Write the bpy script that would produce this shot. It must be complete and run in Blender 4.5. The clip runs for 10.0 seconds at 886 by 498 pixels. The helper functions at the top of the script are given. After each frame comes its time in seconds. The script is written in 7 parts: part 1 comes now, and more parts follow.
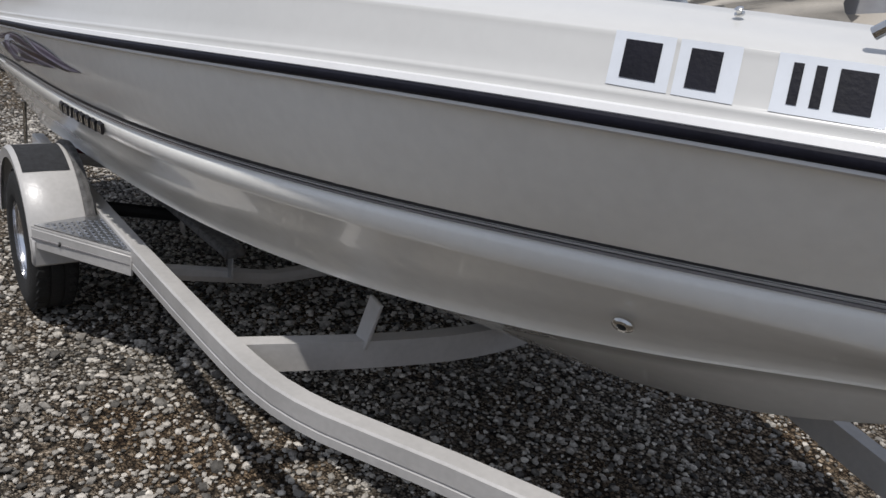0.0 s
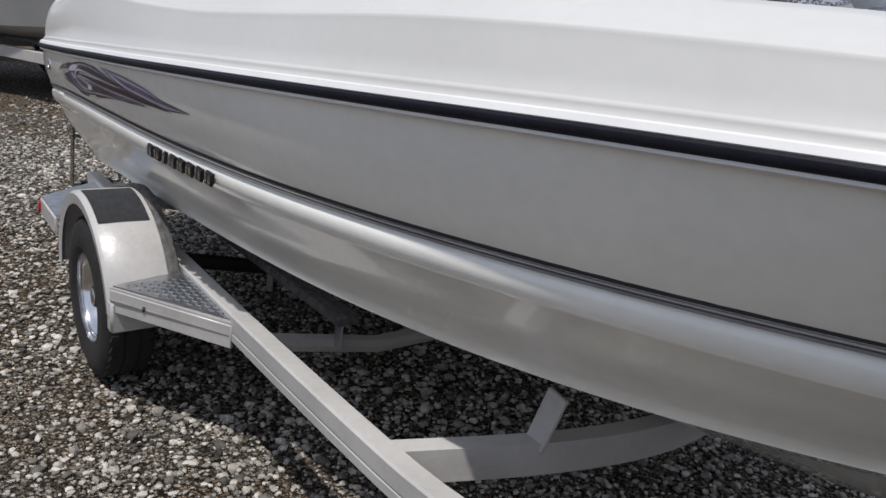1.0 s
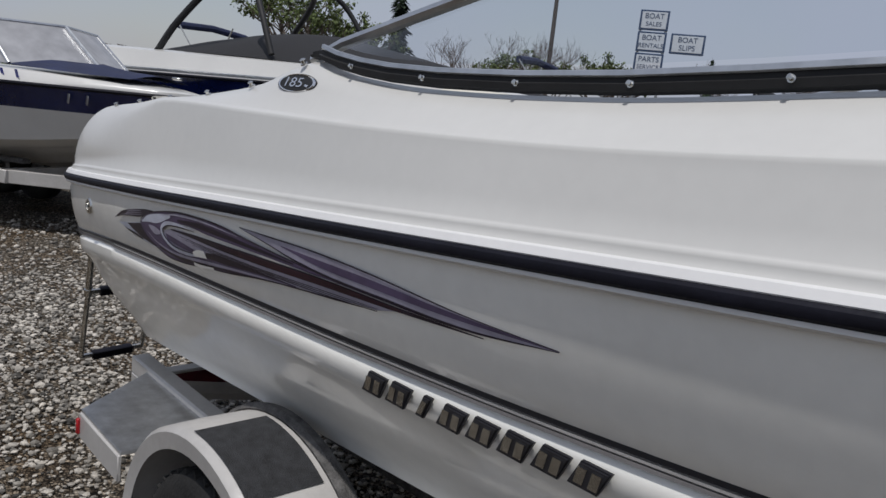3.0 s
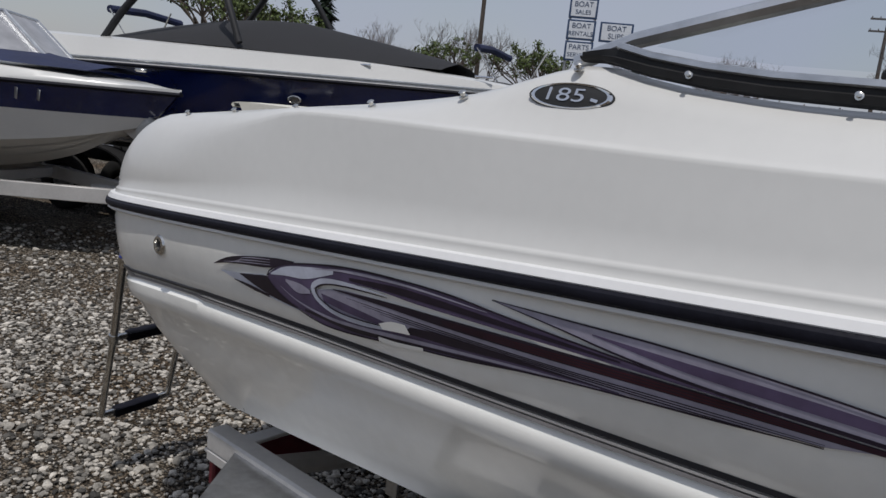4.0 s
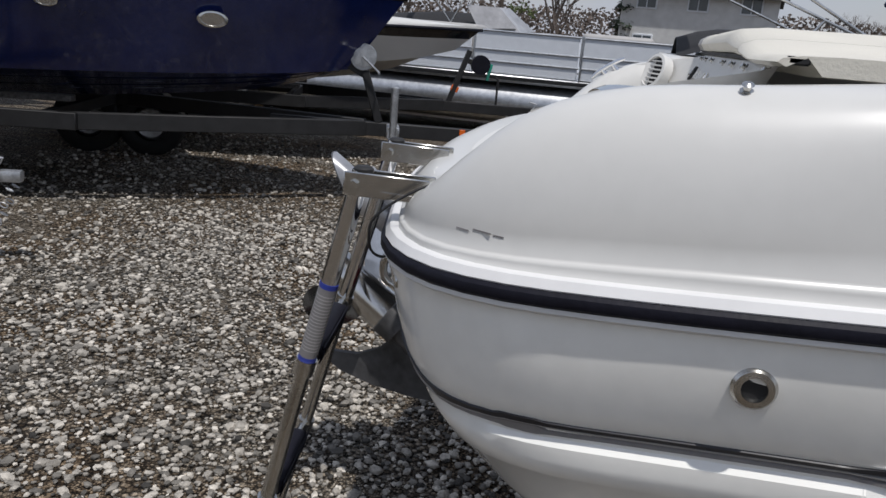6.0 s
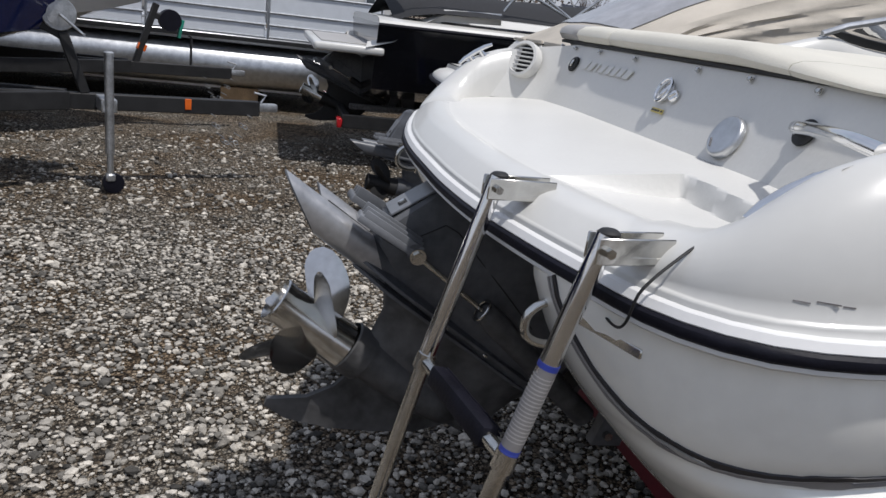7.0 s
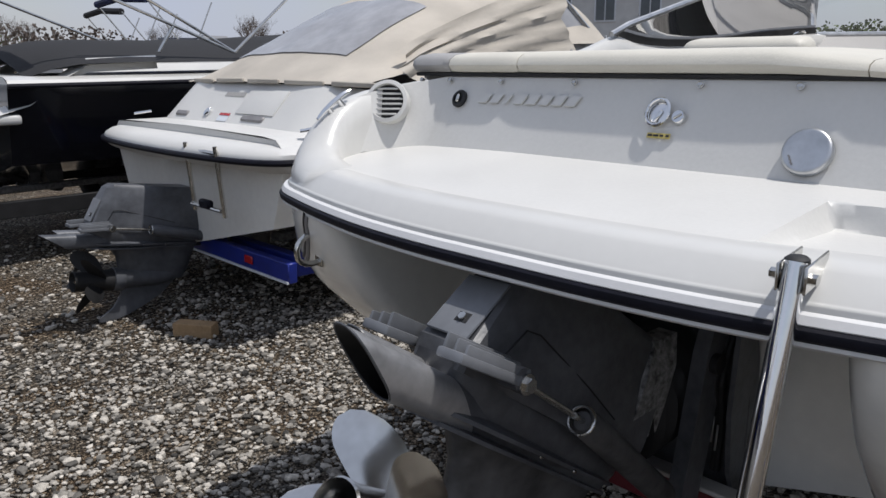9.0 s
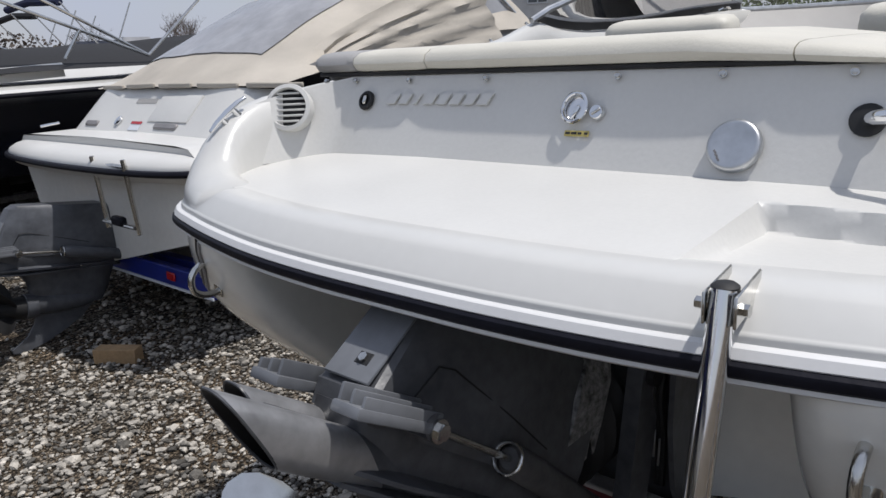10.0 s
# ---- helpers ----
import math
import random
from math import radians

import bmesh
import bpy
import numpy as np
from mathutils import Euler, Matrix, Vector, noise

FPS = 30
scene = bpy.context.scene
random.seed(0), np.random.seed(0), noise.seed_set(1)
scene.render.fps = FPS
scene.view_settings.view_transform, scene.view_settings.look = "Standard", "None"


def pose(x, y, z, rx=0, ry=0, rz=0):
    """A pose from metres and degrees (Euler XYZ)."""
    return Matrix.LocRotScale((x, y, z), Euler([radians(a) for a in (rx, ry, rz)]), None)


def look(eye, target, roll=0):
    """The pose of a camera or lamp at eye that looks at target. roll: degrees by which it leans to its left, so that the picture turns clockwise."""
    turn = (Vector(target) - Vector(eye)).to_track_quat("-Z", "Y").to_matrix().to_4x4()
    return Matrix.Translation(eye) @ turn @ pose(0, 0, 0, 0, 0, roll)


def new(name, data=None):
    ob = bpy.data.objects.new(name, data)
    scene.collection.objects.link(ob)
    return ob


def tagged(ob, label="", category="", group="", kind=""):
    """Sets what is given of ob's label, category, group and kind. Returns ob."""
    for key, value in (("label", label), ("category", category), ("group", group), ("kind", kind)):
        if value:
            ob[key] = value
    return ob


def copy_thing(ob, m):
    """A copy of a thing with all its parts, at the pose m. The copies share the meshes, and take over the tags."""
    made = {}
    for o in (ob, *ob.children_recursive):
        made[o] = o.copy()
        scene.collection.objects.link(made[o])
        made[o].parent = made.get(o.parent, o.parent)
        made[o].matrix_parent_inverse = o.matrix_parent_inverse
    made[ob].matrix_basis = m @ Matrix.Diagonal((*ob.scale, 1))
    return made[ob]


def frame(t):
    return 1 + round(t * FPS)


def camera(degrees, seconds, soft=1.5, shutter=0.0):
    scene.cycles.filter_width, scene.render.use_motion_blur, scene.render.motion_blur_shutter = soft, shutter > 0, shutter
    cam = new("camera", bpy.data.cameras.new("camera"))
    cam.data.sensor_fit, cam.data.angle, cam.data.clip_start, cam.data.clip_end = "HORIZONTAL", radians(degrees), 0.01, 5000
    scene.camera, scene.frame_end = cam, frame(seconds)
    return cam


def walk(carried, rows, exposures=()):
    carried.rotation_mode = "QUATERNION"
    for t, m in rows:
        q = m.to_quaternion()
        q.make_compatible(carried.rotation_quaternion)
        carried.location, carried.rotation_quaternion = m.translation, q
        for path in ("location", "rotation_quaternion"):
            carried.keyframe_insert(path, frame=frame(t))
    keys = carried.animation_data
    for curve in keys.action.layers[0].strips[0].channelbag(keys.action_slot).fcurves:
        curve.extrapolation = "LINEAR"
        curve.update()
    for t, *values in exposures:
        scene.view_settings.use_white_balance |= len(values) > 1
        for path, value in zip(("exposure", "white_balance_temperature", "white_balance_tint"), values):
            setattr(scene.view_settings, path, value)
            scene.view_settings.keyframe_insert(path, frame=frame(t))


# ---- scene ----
from mathutils.bvhtree import BVHTree

cam = camera(60.9, 10.0)
PATH = [
    (0, (5.463, -1.764, 1.71), (3.997, -0.583, 1.035), 6.6),
    (0.5, (5.095, -1.947, 1.696), (3.632, -0.77, 1.007), 6.6),
    (1, (4.784, -1.9, 1.656), (3.297, -0.716, 1.035), 6.7),
    (1.5, (4.461, -1.812, 1.626), (2.963, -0.605, 1.081), 7.2),
    (2, (4.037, -1.85, 1.599), (2.544, -0.61, 1.116), 7.6),
    (2.5, (3.577, -1.884, 1.587), (2.09, -0.612, 1.175), 7.1),
    (2.7, (3.424, -1.928, 1.583), (1.953, -0.63, 1.196), 6.7),
    (3.8, (2.521, -2.117, 1.572), (1.201, -0.654, 1.232), 5.9),
    (4, (2.332, -2.138, 1.568), (1.046, -0.651, 1.203), 6.0),
    (4.5, (1.821, -2.159, 1.545), (0.637, -0.605, 1.117), 5.7),
    (5, (1.336, -2.126, 1.534), (0.284, -0.492, 1.06), 5.4),
    (5.2, (1.099, -2.098, 1.542), (0.122, -0.427, 1.039), 5.0),
    (6.3, (0.007, -2.01, 1.516), (-0.177, -0.102, 0.944), 5.7),
    (6.5, (-0.18, -1.948, 1.538), (-0.171, -0.038, 0.945), 6.5),
    (7, (-0.625, -1.854, 1.559), (-0.153, -0.002, 0.97), 7.0),
    (7.5, (-0.896, -1.709, 1.558), (-0.058, 0.014, 0.984), 6.0),
    (8, (-1.062, -1.365, 1.542), (0.034, 0.224, 1.02), 4.1),
    (8.5, (-1.144, -1.128, 1.552), (0.101, 0.369, 1.092), 1.2),
    (9, (-1.236, -0.941, 1.556), (0.1, 0.467, 1.076), -0.4),
    (9.5, (-1.186, -0.882, 1.568), (0.183, 0.496, 1.093), -1.9),
    (10, (-1.039, -0.879, 1.579), (0.383, 0.431, 1.065), -3.2),
]
walk(cam, [(t, look(e, g, r)) for t, e, g, r in PATH],
     [(0, -0.14), (0.6, -0.02), (1.2, -0.02), (2.5, -0.30), (4.5, -0.40), (5.2, -0.30), (6.5, -0.06), (8, 0.0), (10, -0.03)])

# ---- world and light ----
SUN_DIR = Vector((0.22, -0.31, 1.0)).normalized()
world = bpy.data.worlds.new("World")
scene.world = world
world.use_nodes = True
wn = world.node_tree
wn.nodes.clear()
sky = wn.nodes.new("ShaderNodeTexSky")
sky.sky_type = "NISHITA"
sky.sun_disc = False
sky.sun_elevation = math.asin(SUN_DIR.z)
sky.sun_rotation = math.atan2(SUN_DIR.x, SUN_DIR.y)
sky.air_density, sky.dust_density = 1.5, 1.0
# thin cloud over the sky, without edges near the horizon
tcs = wn.nodes.new("ShaderNodeTexCoord")
cloud = wn.nodes.new("ShaderNodeTexNoise")
cloud.inputs["Scale"].default_value = 2.6
cloud.inputs["Detail"].default_value = 7.0
cramp = wn.nodes.new("ShaderNodeValToRGB")
cramp.color_ramp.elements[0].position, cramp.color_ramp.elements[1].position = 0.36, 0.66
cramp.color_ramp.elements[0].color = (0.6, 0.6, 0.6, 1)
cramp.color_ramp.elements[1].color = (0.97, 0.97, 0.97, 1)
cmix = wn.nodes.new("ShaderNodeMix")
cmix.data_type = "RGBA"
cmix.inputs["B"].default_value = (4.75, 5.2, 6.5, 1)
bgn = wn.nodes.new("ShaderNodeBackground")
bgn.inputs["Strength"].default_value = 0.101
won = wn.nodes.new("ShaderNodeOutputWorld")
wn.links.new(tcs.outputs["Generated"], cloud.inputs["Vector"])
wn.links.new(cloud.outputs["Fac"], cramp.inputs["Fac"])
wn.links.new(cramp.outputs["Color"], cmix.inputs["Factor"])
wn.links.new(sky.outputs["Color"], cmix.inputs["A"])
wn.links.new(cmix.outputs["Result"], bgn.inputs["Color"])
wn.links.new(bgn.outputs["Background"], won.inputs["Surface"])
sun = new("sun", bpy.data.lights.new("sun", "SUN"))
sun.data.energy, sun.data.angle, sun.data.color = 3.5, radians(1.2), (1.0, 0.97, 0.945)
sun.matrix_world = look((0, 0, 30), Vector((0, 0, 30)) - SUN_DIR)

# ---- materials ----
def mat(name, color, rough=0.5, metal=0.0, var=0.08, scale=8.0, bump=0.0, bscale=60.0, coat=0.0, var2=None, island=0.0, wear=0.0, spec=0.5):
    """A surface with mottling at two scales, a fine relief and uneven gloss."""
    m = bpy.data.materials.new(name)
    m.use_nodes = True
    t = m.node_tree
    b = t.nodes["Principled BSDF"]
    tc = t.nodes.new("ShaderNodeTexCoord")
    n1 = t.nodes.new("ShaderNodeTexNoise")
    n1.inputs["Scale"].default_value, n1.inputs["Detail"].default_value = scale, 5.0
    n2 = t.nodes.new("ShaderNodeTexNoise")
    n2.inputs["Scale"].default_value, n2.inputs["Detail"].default_value = bscale, 4.0
    t.links.new(tc.outputs["Object"], n1.inputs["Vector"])
    t.links.new(tc.outputs["Object"], n2.inputs["Vector"])
    mixf = t.nodes.new("ShaderNodeMath")
    mixf.operation = "MULTIPLY_ADD"
    t.links.new(n2.outputs["Fac"], mixf.inputs[0])
    mixf.inputs[1].default_value = 0.4
    t.links.new(n1.outputs["Fac"], mixf.inputs[2])
    ramp = t.nodes.new("ShaderNodeValToRGB")
    c2 = var2 or [max(0.0, c * (1 - 2.2 * var)) for c in color]
    ramp.color_ramp.elements[0].position, ramp.color_ramp.elements[0].color = 0.45, (*c2, 1)
    ramp.color_ramp.elements[1].position, ramp.color_ramp.elements[1].color = 0.95, (*[min(1.0, c * (1 + var)) for c in color], 1)
    t.links.new(mixf.outputs[0], ramp.inputs["Fac"])
    last = ramp.outputs["Color"]
    if island:
        oi = t.nodes.new("ShaderNodeObjectInfo")
        geo = t.nodes.new("ShaderNodeNewGeometry")
        ad = t.nodes.new("ShaderNodeMath")
        ad.operation = "ADD"
        t.links.new(oi.outputs["Random"], ad.inputs[0])
        t.links.new(geo.outputs["Random Per Island"], ad.inputs[1])
        fr = t.nodes.new("ShaderNodeMath")
        fr.operation = "FRACT"
        t.links.new(ad.outputs[0], fr.inputs[0])
        mr = t.nodes.new("ShaderNodeMapRange")
        mr.inputs["To Min"].default_value, mr.inputs["To Max"].default_value = 1 - island, 1 + island
        t.links.new(fr.outputs[0], mr.inputs["Value"])
        hs = t.nodes.new("ShaderNodeHueSaturation")
        t.links.new(mr.outputs["Result"], hs.inputs["Value"])
        t.links.new(last, hs.inputs["Color"])
        last = hs.outputs["Color"]
    t.links.new(last, b.inputs["Base Color"])
    rr = t.nodes.new("ShaderNodeMapRange")
    rr.inputs["To Min"].default_value, rr.inputs["To Max"].default_value = max(0.02, rough - 0.12 * rough), min(1.0, rough + 0.25 * rough)
    t.links.new(n1.outputs["Fac"], rr.inputs["Value"])
    t.links.new(rr.outputs["Result"], b.inputs["Roughness"])
    b.inputs["Metallic"].default_value = metal
    b.inputs["Specular IOR Level"].default_value = spec
    b.inputs["Coat Weight"].default_value = coat
    b.inputs["Coat Roughness"].default_value = 0.05
    if bump:
        bp = t.nodes.new("ShaderNodeBump")
        bp.inputs["Strength"].default_value, bp.inputs["Distance"].default_value = bump, 0.01
        t.links.new(n2.outputs["Fac"], bp.inputs["Height"])
        t.links.new(bp.outputs["Normal"], b.inputs["Normal"])
    return m


def glass_mat(name, color=(0.90, 0.93, 0.94), rough=0.02):
    """A thin clear pane: clear through, glossy at a glance."""
    m = bpy.data.materials.new(name)
    m.use_nodes = True
    t = m.node_tree
    t.nodes.clear()
    o = t.nodes.new("ShaderNodeOutputMaterial")
    tr = t.nodes.new("ShaderNodeBsdfTransparent")
    tr.inputs["Color"].default_value = (*color, 1)
    gl = t.nodes.new("ShaderNodeBsdfGlossy")
    gl.inputs["Roughness"].default_value = rough
    fr = t.nodes.new("ShaderNodeFresnel")
    fr.inputs["IOR"].default_value = 1.5
    mx = t.nodes.new("ShaderNodeMixShader")
    t.links.new(fr.outputs["Fac"], mx.inputs["Fac"])
    t.links.new(tr.outputs["BSDF"], mx.inputs[1])
    t.links.new(gl.outputs["BSDF"], mx.inputs[2])
    t.links.new(mx.outputs["Shader"], o.inputs["Surface"])
    return m


# sunlit deck tone lowered, shaded hull tone raised: light evened out in both colours
GEL = mat("gelcoat_white_sunlit", (0.595, 0.588, 0.562), 0.28, var=0.025, scale=1.6, bscale=35, coat=0.25)
GELH = mat("gelcoat_hull_shaded", (0.86, 0.85, 0.80), 0.20, var=0.05, scale=1.2, bscale=25, coat=0.7)
GELIN = mat("gelcoat_cream", (0.625, 0.616, 0.588), 0.36, var=0.03, scale=3, bscale=90, bump=0.05)
RUBBER = mat("black_rubber", (0.008, 0.008, 0.014), 0.5, var=0.2, scale=12, bscale=120, bump=0.1, spec=0.18)
WHITEV = mat("white_vinyl_insert", (0.69, 0.685, 0.675), 0.35, var=0.03, scale=5)
STRIPE = mat("dark_pinstripe", (0.02, 0.02, 0.025), 0.4, var=0.1)
GREYSTRIPE = mat("grey_pinstripe", (0.22, 0.21, 0.21), 0.4, var=0.1)
PURPLE = mat("purple_vinyl", (0.10, 0.075, 0.14), 0.3, var=0.2, scale=9, bscale=50)
DKPURPLE = mat("dark_purple_vinyl", (0.022, 0.015, 0.028), 0.3, var=0.2, scale=9)
PLUM = mat("plum_vinyl", (0.06, 0.012, 0.02), 0.3, var=0.2, scale=9)
LILAC = mat("lilac_vinyl", (0.36, 0.34, 0.42), 0.3, var=0.15, scale=9)
SILVERV = mat("silver_vinyl", (0.50, 0.52, 0.60), 0.3, var=0.1, scale=9)
CHROME = mat("chrome", (0.80, 0.80, 0.80), 0.08, 1.0, var=0.04, scale=10)
RIMC = mat("bright_rim_chrome", (0.80, 0.80, 0.81), 0.16, 1.0, var=0.06, scale=12)
STEEL = mat("stainless_steel", (0.62, 0.61, 0.58), 0.2, 1.0, var=0.12, scale=14, bscale=60, bump=0.05)
PROPM = mat("polished_propeller_steel", (0.62, 0.61, 0.59), 0.17, 1.0, var=0.08, scale=10, bscale=40)
GALV = mat("galvanised_steel", (0.50, 0.51, 0.52), 0.42, 0.9, var=0.15, scale=20, bscale=80, bump=0.1)
ALU = mat("aluminium", (0.58, 0.59, 0.60), 0.35, 1.0, var=0.1, scale=16)
DRIVE = mat("dark_grey_drive_paint", (0.085, 0.088, 0.096), 0.38, var=0.25, scale=5, bscale=40, bump=0.12)
DRIVELOW = mat("worn_drive_paint", (0.082, 0.081, 0.083), 0.5, var=0.45, scale=6, bscale=26, bump=0.25)
DRIVEG = mat("grey_drive_paint", (0.165, 0.172, 0.185), 0.35, var=0.15, scale=5, bscale=30)
FROST = mat("silver_exhaust_tip", (0.46, 0.46, 0.47), 0.32, 0.65, var=0.15, scale=12)
WORN = mat("scraped_casting", (0.30, 0.30, 0.30), 0.6, 0.2, var=0.3, scale=45, bscale=110, bump=0.6, var2=(0.02, 0.02, 0.02))
CRUISERDRIVE = mat("slate_drive_paint", (0.095, 0.10, 0.112), 0.38, var=0.25, scale=5, bscale=30, bump=0.1)
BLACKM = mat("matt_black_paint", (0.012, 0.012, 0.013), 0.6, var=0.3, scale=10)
BLACKG = mat("gloss_black_gelcoat", (0.010, 0.010, 0.013), 0.15, var=0.2, scale=2, coat=0.4)
NAVY = mat("gloss_navy_gelcoat", (0.008, 0.016, 0.085), 0.12, var=0.2, scale=1.5, coat=0.5)
TRAILERP = mat("trailer_white_paint", (0.46, 0.445, 0.425), 0.3, var=0.08, scale=4, bscale=50, bump=0.1)
TYRE = mat("tyre_rubber", (0.013, 0.0125, 0.012), 0.75, var=0.3, scale=14, bscale=70, bump=0.4)
GRIT = mat("black_grit_pad", (0.03, 0.031, 0.034), 0.85, var=0.3, scale=40, bscale=300, bump=0.6)
DIAM = mat("diamond_plate", (0.55, 0.56, 0.58), 0.32, 1.0, var=0.12, scale=18)
CARPET = mat("grey_carpet", (0.13, 0.125, 0.12), 0.95, var=0.3, scale=40, bscale=220, bump=0.8)
VINYL = mat("cream_upholstery", (0.64, 0.61, 0.53), 0.5, var=0.04, scale=6, bscale=180, bump=0.12)
GREYVINYL = mat("grey_upholstery", (0.36, 0.35, 0.34), 0.5, var=0.05, scale=6, bscale=180, bump=0.12)
CANVAS = mat("tan_canvas", (0.50, 0.455, 0.39), 0.85, var=0.10, scale=3, bscale=200, bump=0.25)
BLACKCANVAS = mat("black_canvas", (0.015, 0.015, 0.017), 0.85, var=0.2, scale=3, bscale=150, bump=0.3)
NAVYCANVAS = mat("navy_canvas", (0.015, 0.022, 0.065), 0.8, var=0.2, scale=3, bscale=150, bump=0.3)
CLEARV = mat("clear_vinyl_window", (0.34, 0.34, 0.35), 0.18, var=0.12, scale=4, bscale=12, bump=0.3)
SMOKE = mat("tinted_glazing", (0.06, 0.075, 0.09), 0.05, var=0.1, scale=2, coat=0.3)
WOOD = mat("pine_block", (0.42, 0.28, 0.15), 0.75, var=0.2, scale=6, bscale=60, bump=0.3)
ORANGE = mat("orange_reflector", (0.75, 0.14, 0.02), 0.25, var=0.1)
RED = mat("red_lens", (0.45, 0.015, 0.02), 0.2, var=0.1)
MAROON = mat("maroon_trailer_paint", (0.10, 0.008, 0.016), 0.35, var=0.15)
BLUEP = mat("blue_trailer_paint", (0.012, 0.025, 0.22), 0.4, var=0.15)
BLUEL = mat("blue_label", (0.03, 0.05, 0.30), 0.4, var=0.1)
SIGNBLUE = mat("sign_blue", (0.03, 0.06, 0.13), 0.4, var=0.08)
SIGNWHITE = mat("sign_white", (0.65, 0.68, 0.72), 0.5, var=0.03)
YELLOWL = mat("yellow_label", (0.62, 0.50, 0.16), 0.5, var=0.1)
TEALM = mat("green_strap", (0.02, 0.24, 0.17), 0.8, var=0.2)
RUST = mat("rusted_edge", (0.20, 0.09, 0.035), 0.85, var=0.3, scale=30, bscale=120, bump=0.4)
BARK = mat("tree_bark", (0.10, 0.08, 0.065), 0.95, var=0.3, scale=12, bscale=50, bump=0.6)
LEAF = mat("spring_leaf", (0.085, 0.115, 0.03), 0.7, var=0.2, island=0.45)
NEEDLE = mat("spruce_needle", (0.022, 0.040, 0.018), 0.8, var=0.2, island=0.4)
TWIG = mat("bare_twig", (0.12, 0.095, 0.08), 0.9, var=0.2, island=0.3)
GLASS = glass_mat("windscreen_glass")
BUILD = mat("house_siding", (0.55, 0.55, 0.54), 0.8, var=0.08, scale=2)
ROOFM = mat("shingle_roof", (0.09, 0.085, 0.085), 0.9, var=0.25, scale=4, bscale=40, bump=0.4)


def gravel_mat():
    """Packed limestone gravel: mottled pale stones in brown-grey fines."""
    m = bpy.data.materials.new("gravel_ground")
    m.use_nodes = True
    t = m.node_tree
    b = t.nodes["Principled BSDF"]
    tc = t.nodes.new("ShaderNodeTexCoord")
    v1 = t.nodes.new("ShaderNodeTexVoronoi")
    v1.inputs["Scale"].default_value = 48.0
    v2 = t.nodes.new("ShaderNodeTexVoronoi")
    v2.inputs["Scale"].default_value = 110.0
    n1 = t.nodes.new("ShaderNodeTexNoise")
    n1.inputs["Scale"].default_value, n1.inputs["Detail"].default_value = 1.1, 6.0
    n2 = t.nodes.new("ShaderNodeTexNoise")
    n2.inputs["Scale"].default_value, n2.inputs["Detail"].default_value = 9.0, 5.0
    for n in (v1, v2, n1, n2):
        t.links.new(tc.outputs["Object"], n.inputs["Vector"])
    def stones(v, keys):
        """One shade a stone, darkened in colour to imitate shadow in the gaps between them."""
        sp = t.nodes.new("ShaderNodeSeparateColor")
        t.links.new(v.outputs["Color"], sp.inputs["Color"])
        r = t.nodes.new("ShaderNodeValToRGB")
        e = r.color_ramp.elements
        e[0].position, e[0].color = keys[0][0], (*keys[0][1], 1)
        e[1].position, e[1].color = keys[-1][0], (*keys[-1][1], 1)
        for p, c in keys[1:-1]:
            e.new(p).color = (*c, 1)
        t.links.new(sp.outputs["Red"], r.inputs["Fac"])
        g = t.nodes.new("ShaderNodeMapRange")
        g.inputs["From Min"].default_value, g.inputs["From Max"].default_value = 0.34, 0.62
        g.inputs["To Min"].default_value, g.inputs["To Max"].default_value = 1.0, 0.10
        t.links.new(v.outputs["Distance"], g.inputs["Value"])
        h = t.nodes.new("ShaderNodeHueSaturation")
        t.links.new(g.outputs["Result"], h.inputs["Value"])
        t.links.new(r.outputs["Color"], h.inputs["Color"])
        return h
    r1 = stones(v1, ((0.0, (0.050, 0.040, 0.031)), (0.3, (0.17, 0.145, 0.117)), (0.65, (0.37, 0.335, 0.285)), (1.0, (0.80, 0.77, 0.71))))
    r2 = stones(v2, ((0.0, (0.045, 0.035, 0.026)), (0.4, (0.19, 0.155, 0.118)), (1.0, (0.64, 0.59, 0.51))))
    mx = t.nodes.new("ShaderNodeMix")
    mx.data_type = "RGBA"
    mr = t.nodes.new("ShaderNodeMapRange")
    mr.inputs["From Min"].default_value, mr.inputs["From Max"].default_value = 0.42, 0.62
    t.links.new(n2.outputs["Fac"], mr.inputs["Value"])
    t.links.new(mr.outputs["Result"], mx.inputs["Factor"])
    t.links.new(r1.outputs["Color"], mx.inputs["A"])
    t.links.new(r2.outputs["Color"], mx.inputs["B"])
    # straw-coloured and damp patches
    mp = t.nodes.new("ShaderNodeMix")
    mp.data_type, mp.blend_type = "RGBA", "MULTIPLY"
    rp = t.nodes.new("ShaderNodeValToRGB")
    rp.color_ramp.elements[0].position, rp.color_ramp.elements[0].color = 0.36, (0.78, 0.62, 0.46, 1)
    rp.color_ramp.elements[1].position, rp.color_ramp.elements[1].color = 0.60, (1.05, 1.02, 0.97, 1)
    t.links.new(n1.outputs["Fac"], rp.inputs["Fac"])
    mp.inputs["Factor"].default_value = 1.0
    t.links.new(mx.outputs["Result"], mp.inputs["A"])
    t.links.new(rp.outputs["Color"], mp.inputs["B"])
    t.links.new(mp.outputs["Result"], b.inputs["Base Color"])
    b.inputs["Roughness"].default_value = 0.9
    b.inputs["Specular IOR Level"].default_value = 0.2
    ad = t.nodes.new("ShaderNodeMath")
    ad.operation = "MULTIPLY_ADD"
    t.links.new(v1.outputs["Distance"], ad.inputs[0])
    ad.inputs[1].default_value = 1.6
    t.links.new(v2.outputs["Distance"], ad.inputs[2])
    bp = t.nodes.new("ShaderNodeBump")
    bp.invert = True
    bp.inputs["Strength"].default_value, bp.inputs["Distance"].default_value = 1.0, 0.018
    t.links.new(ad.outputs[0], bp.inputs["Height"])
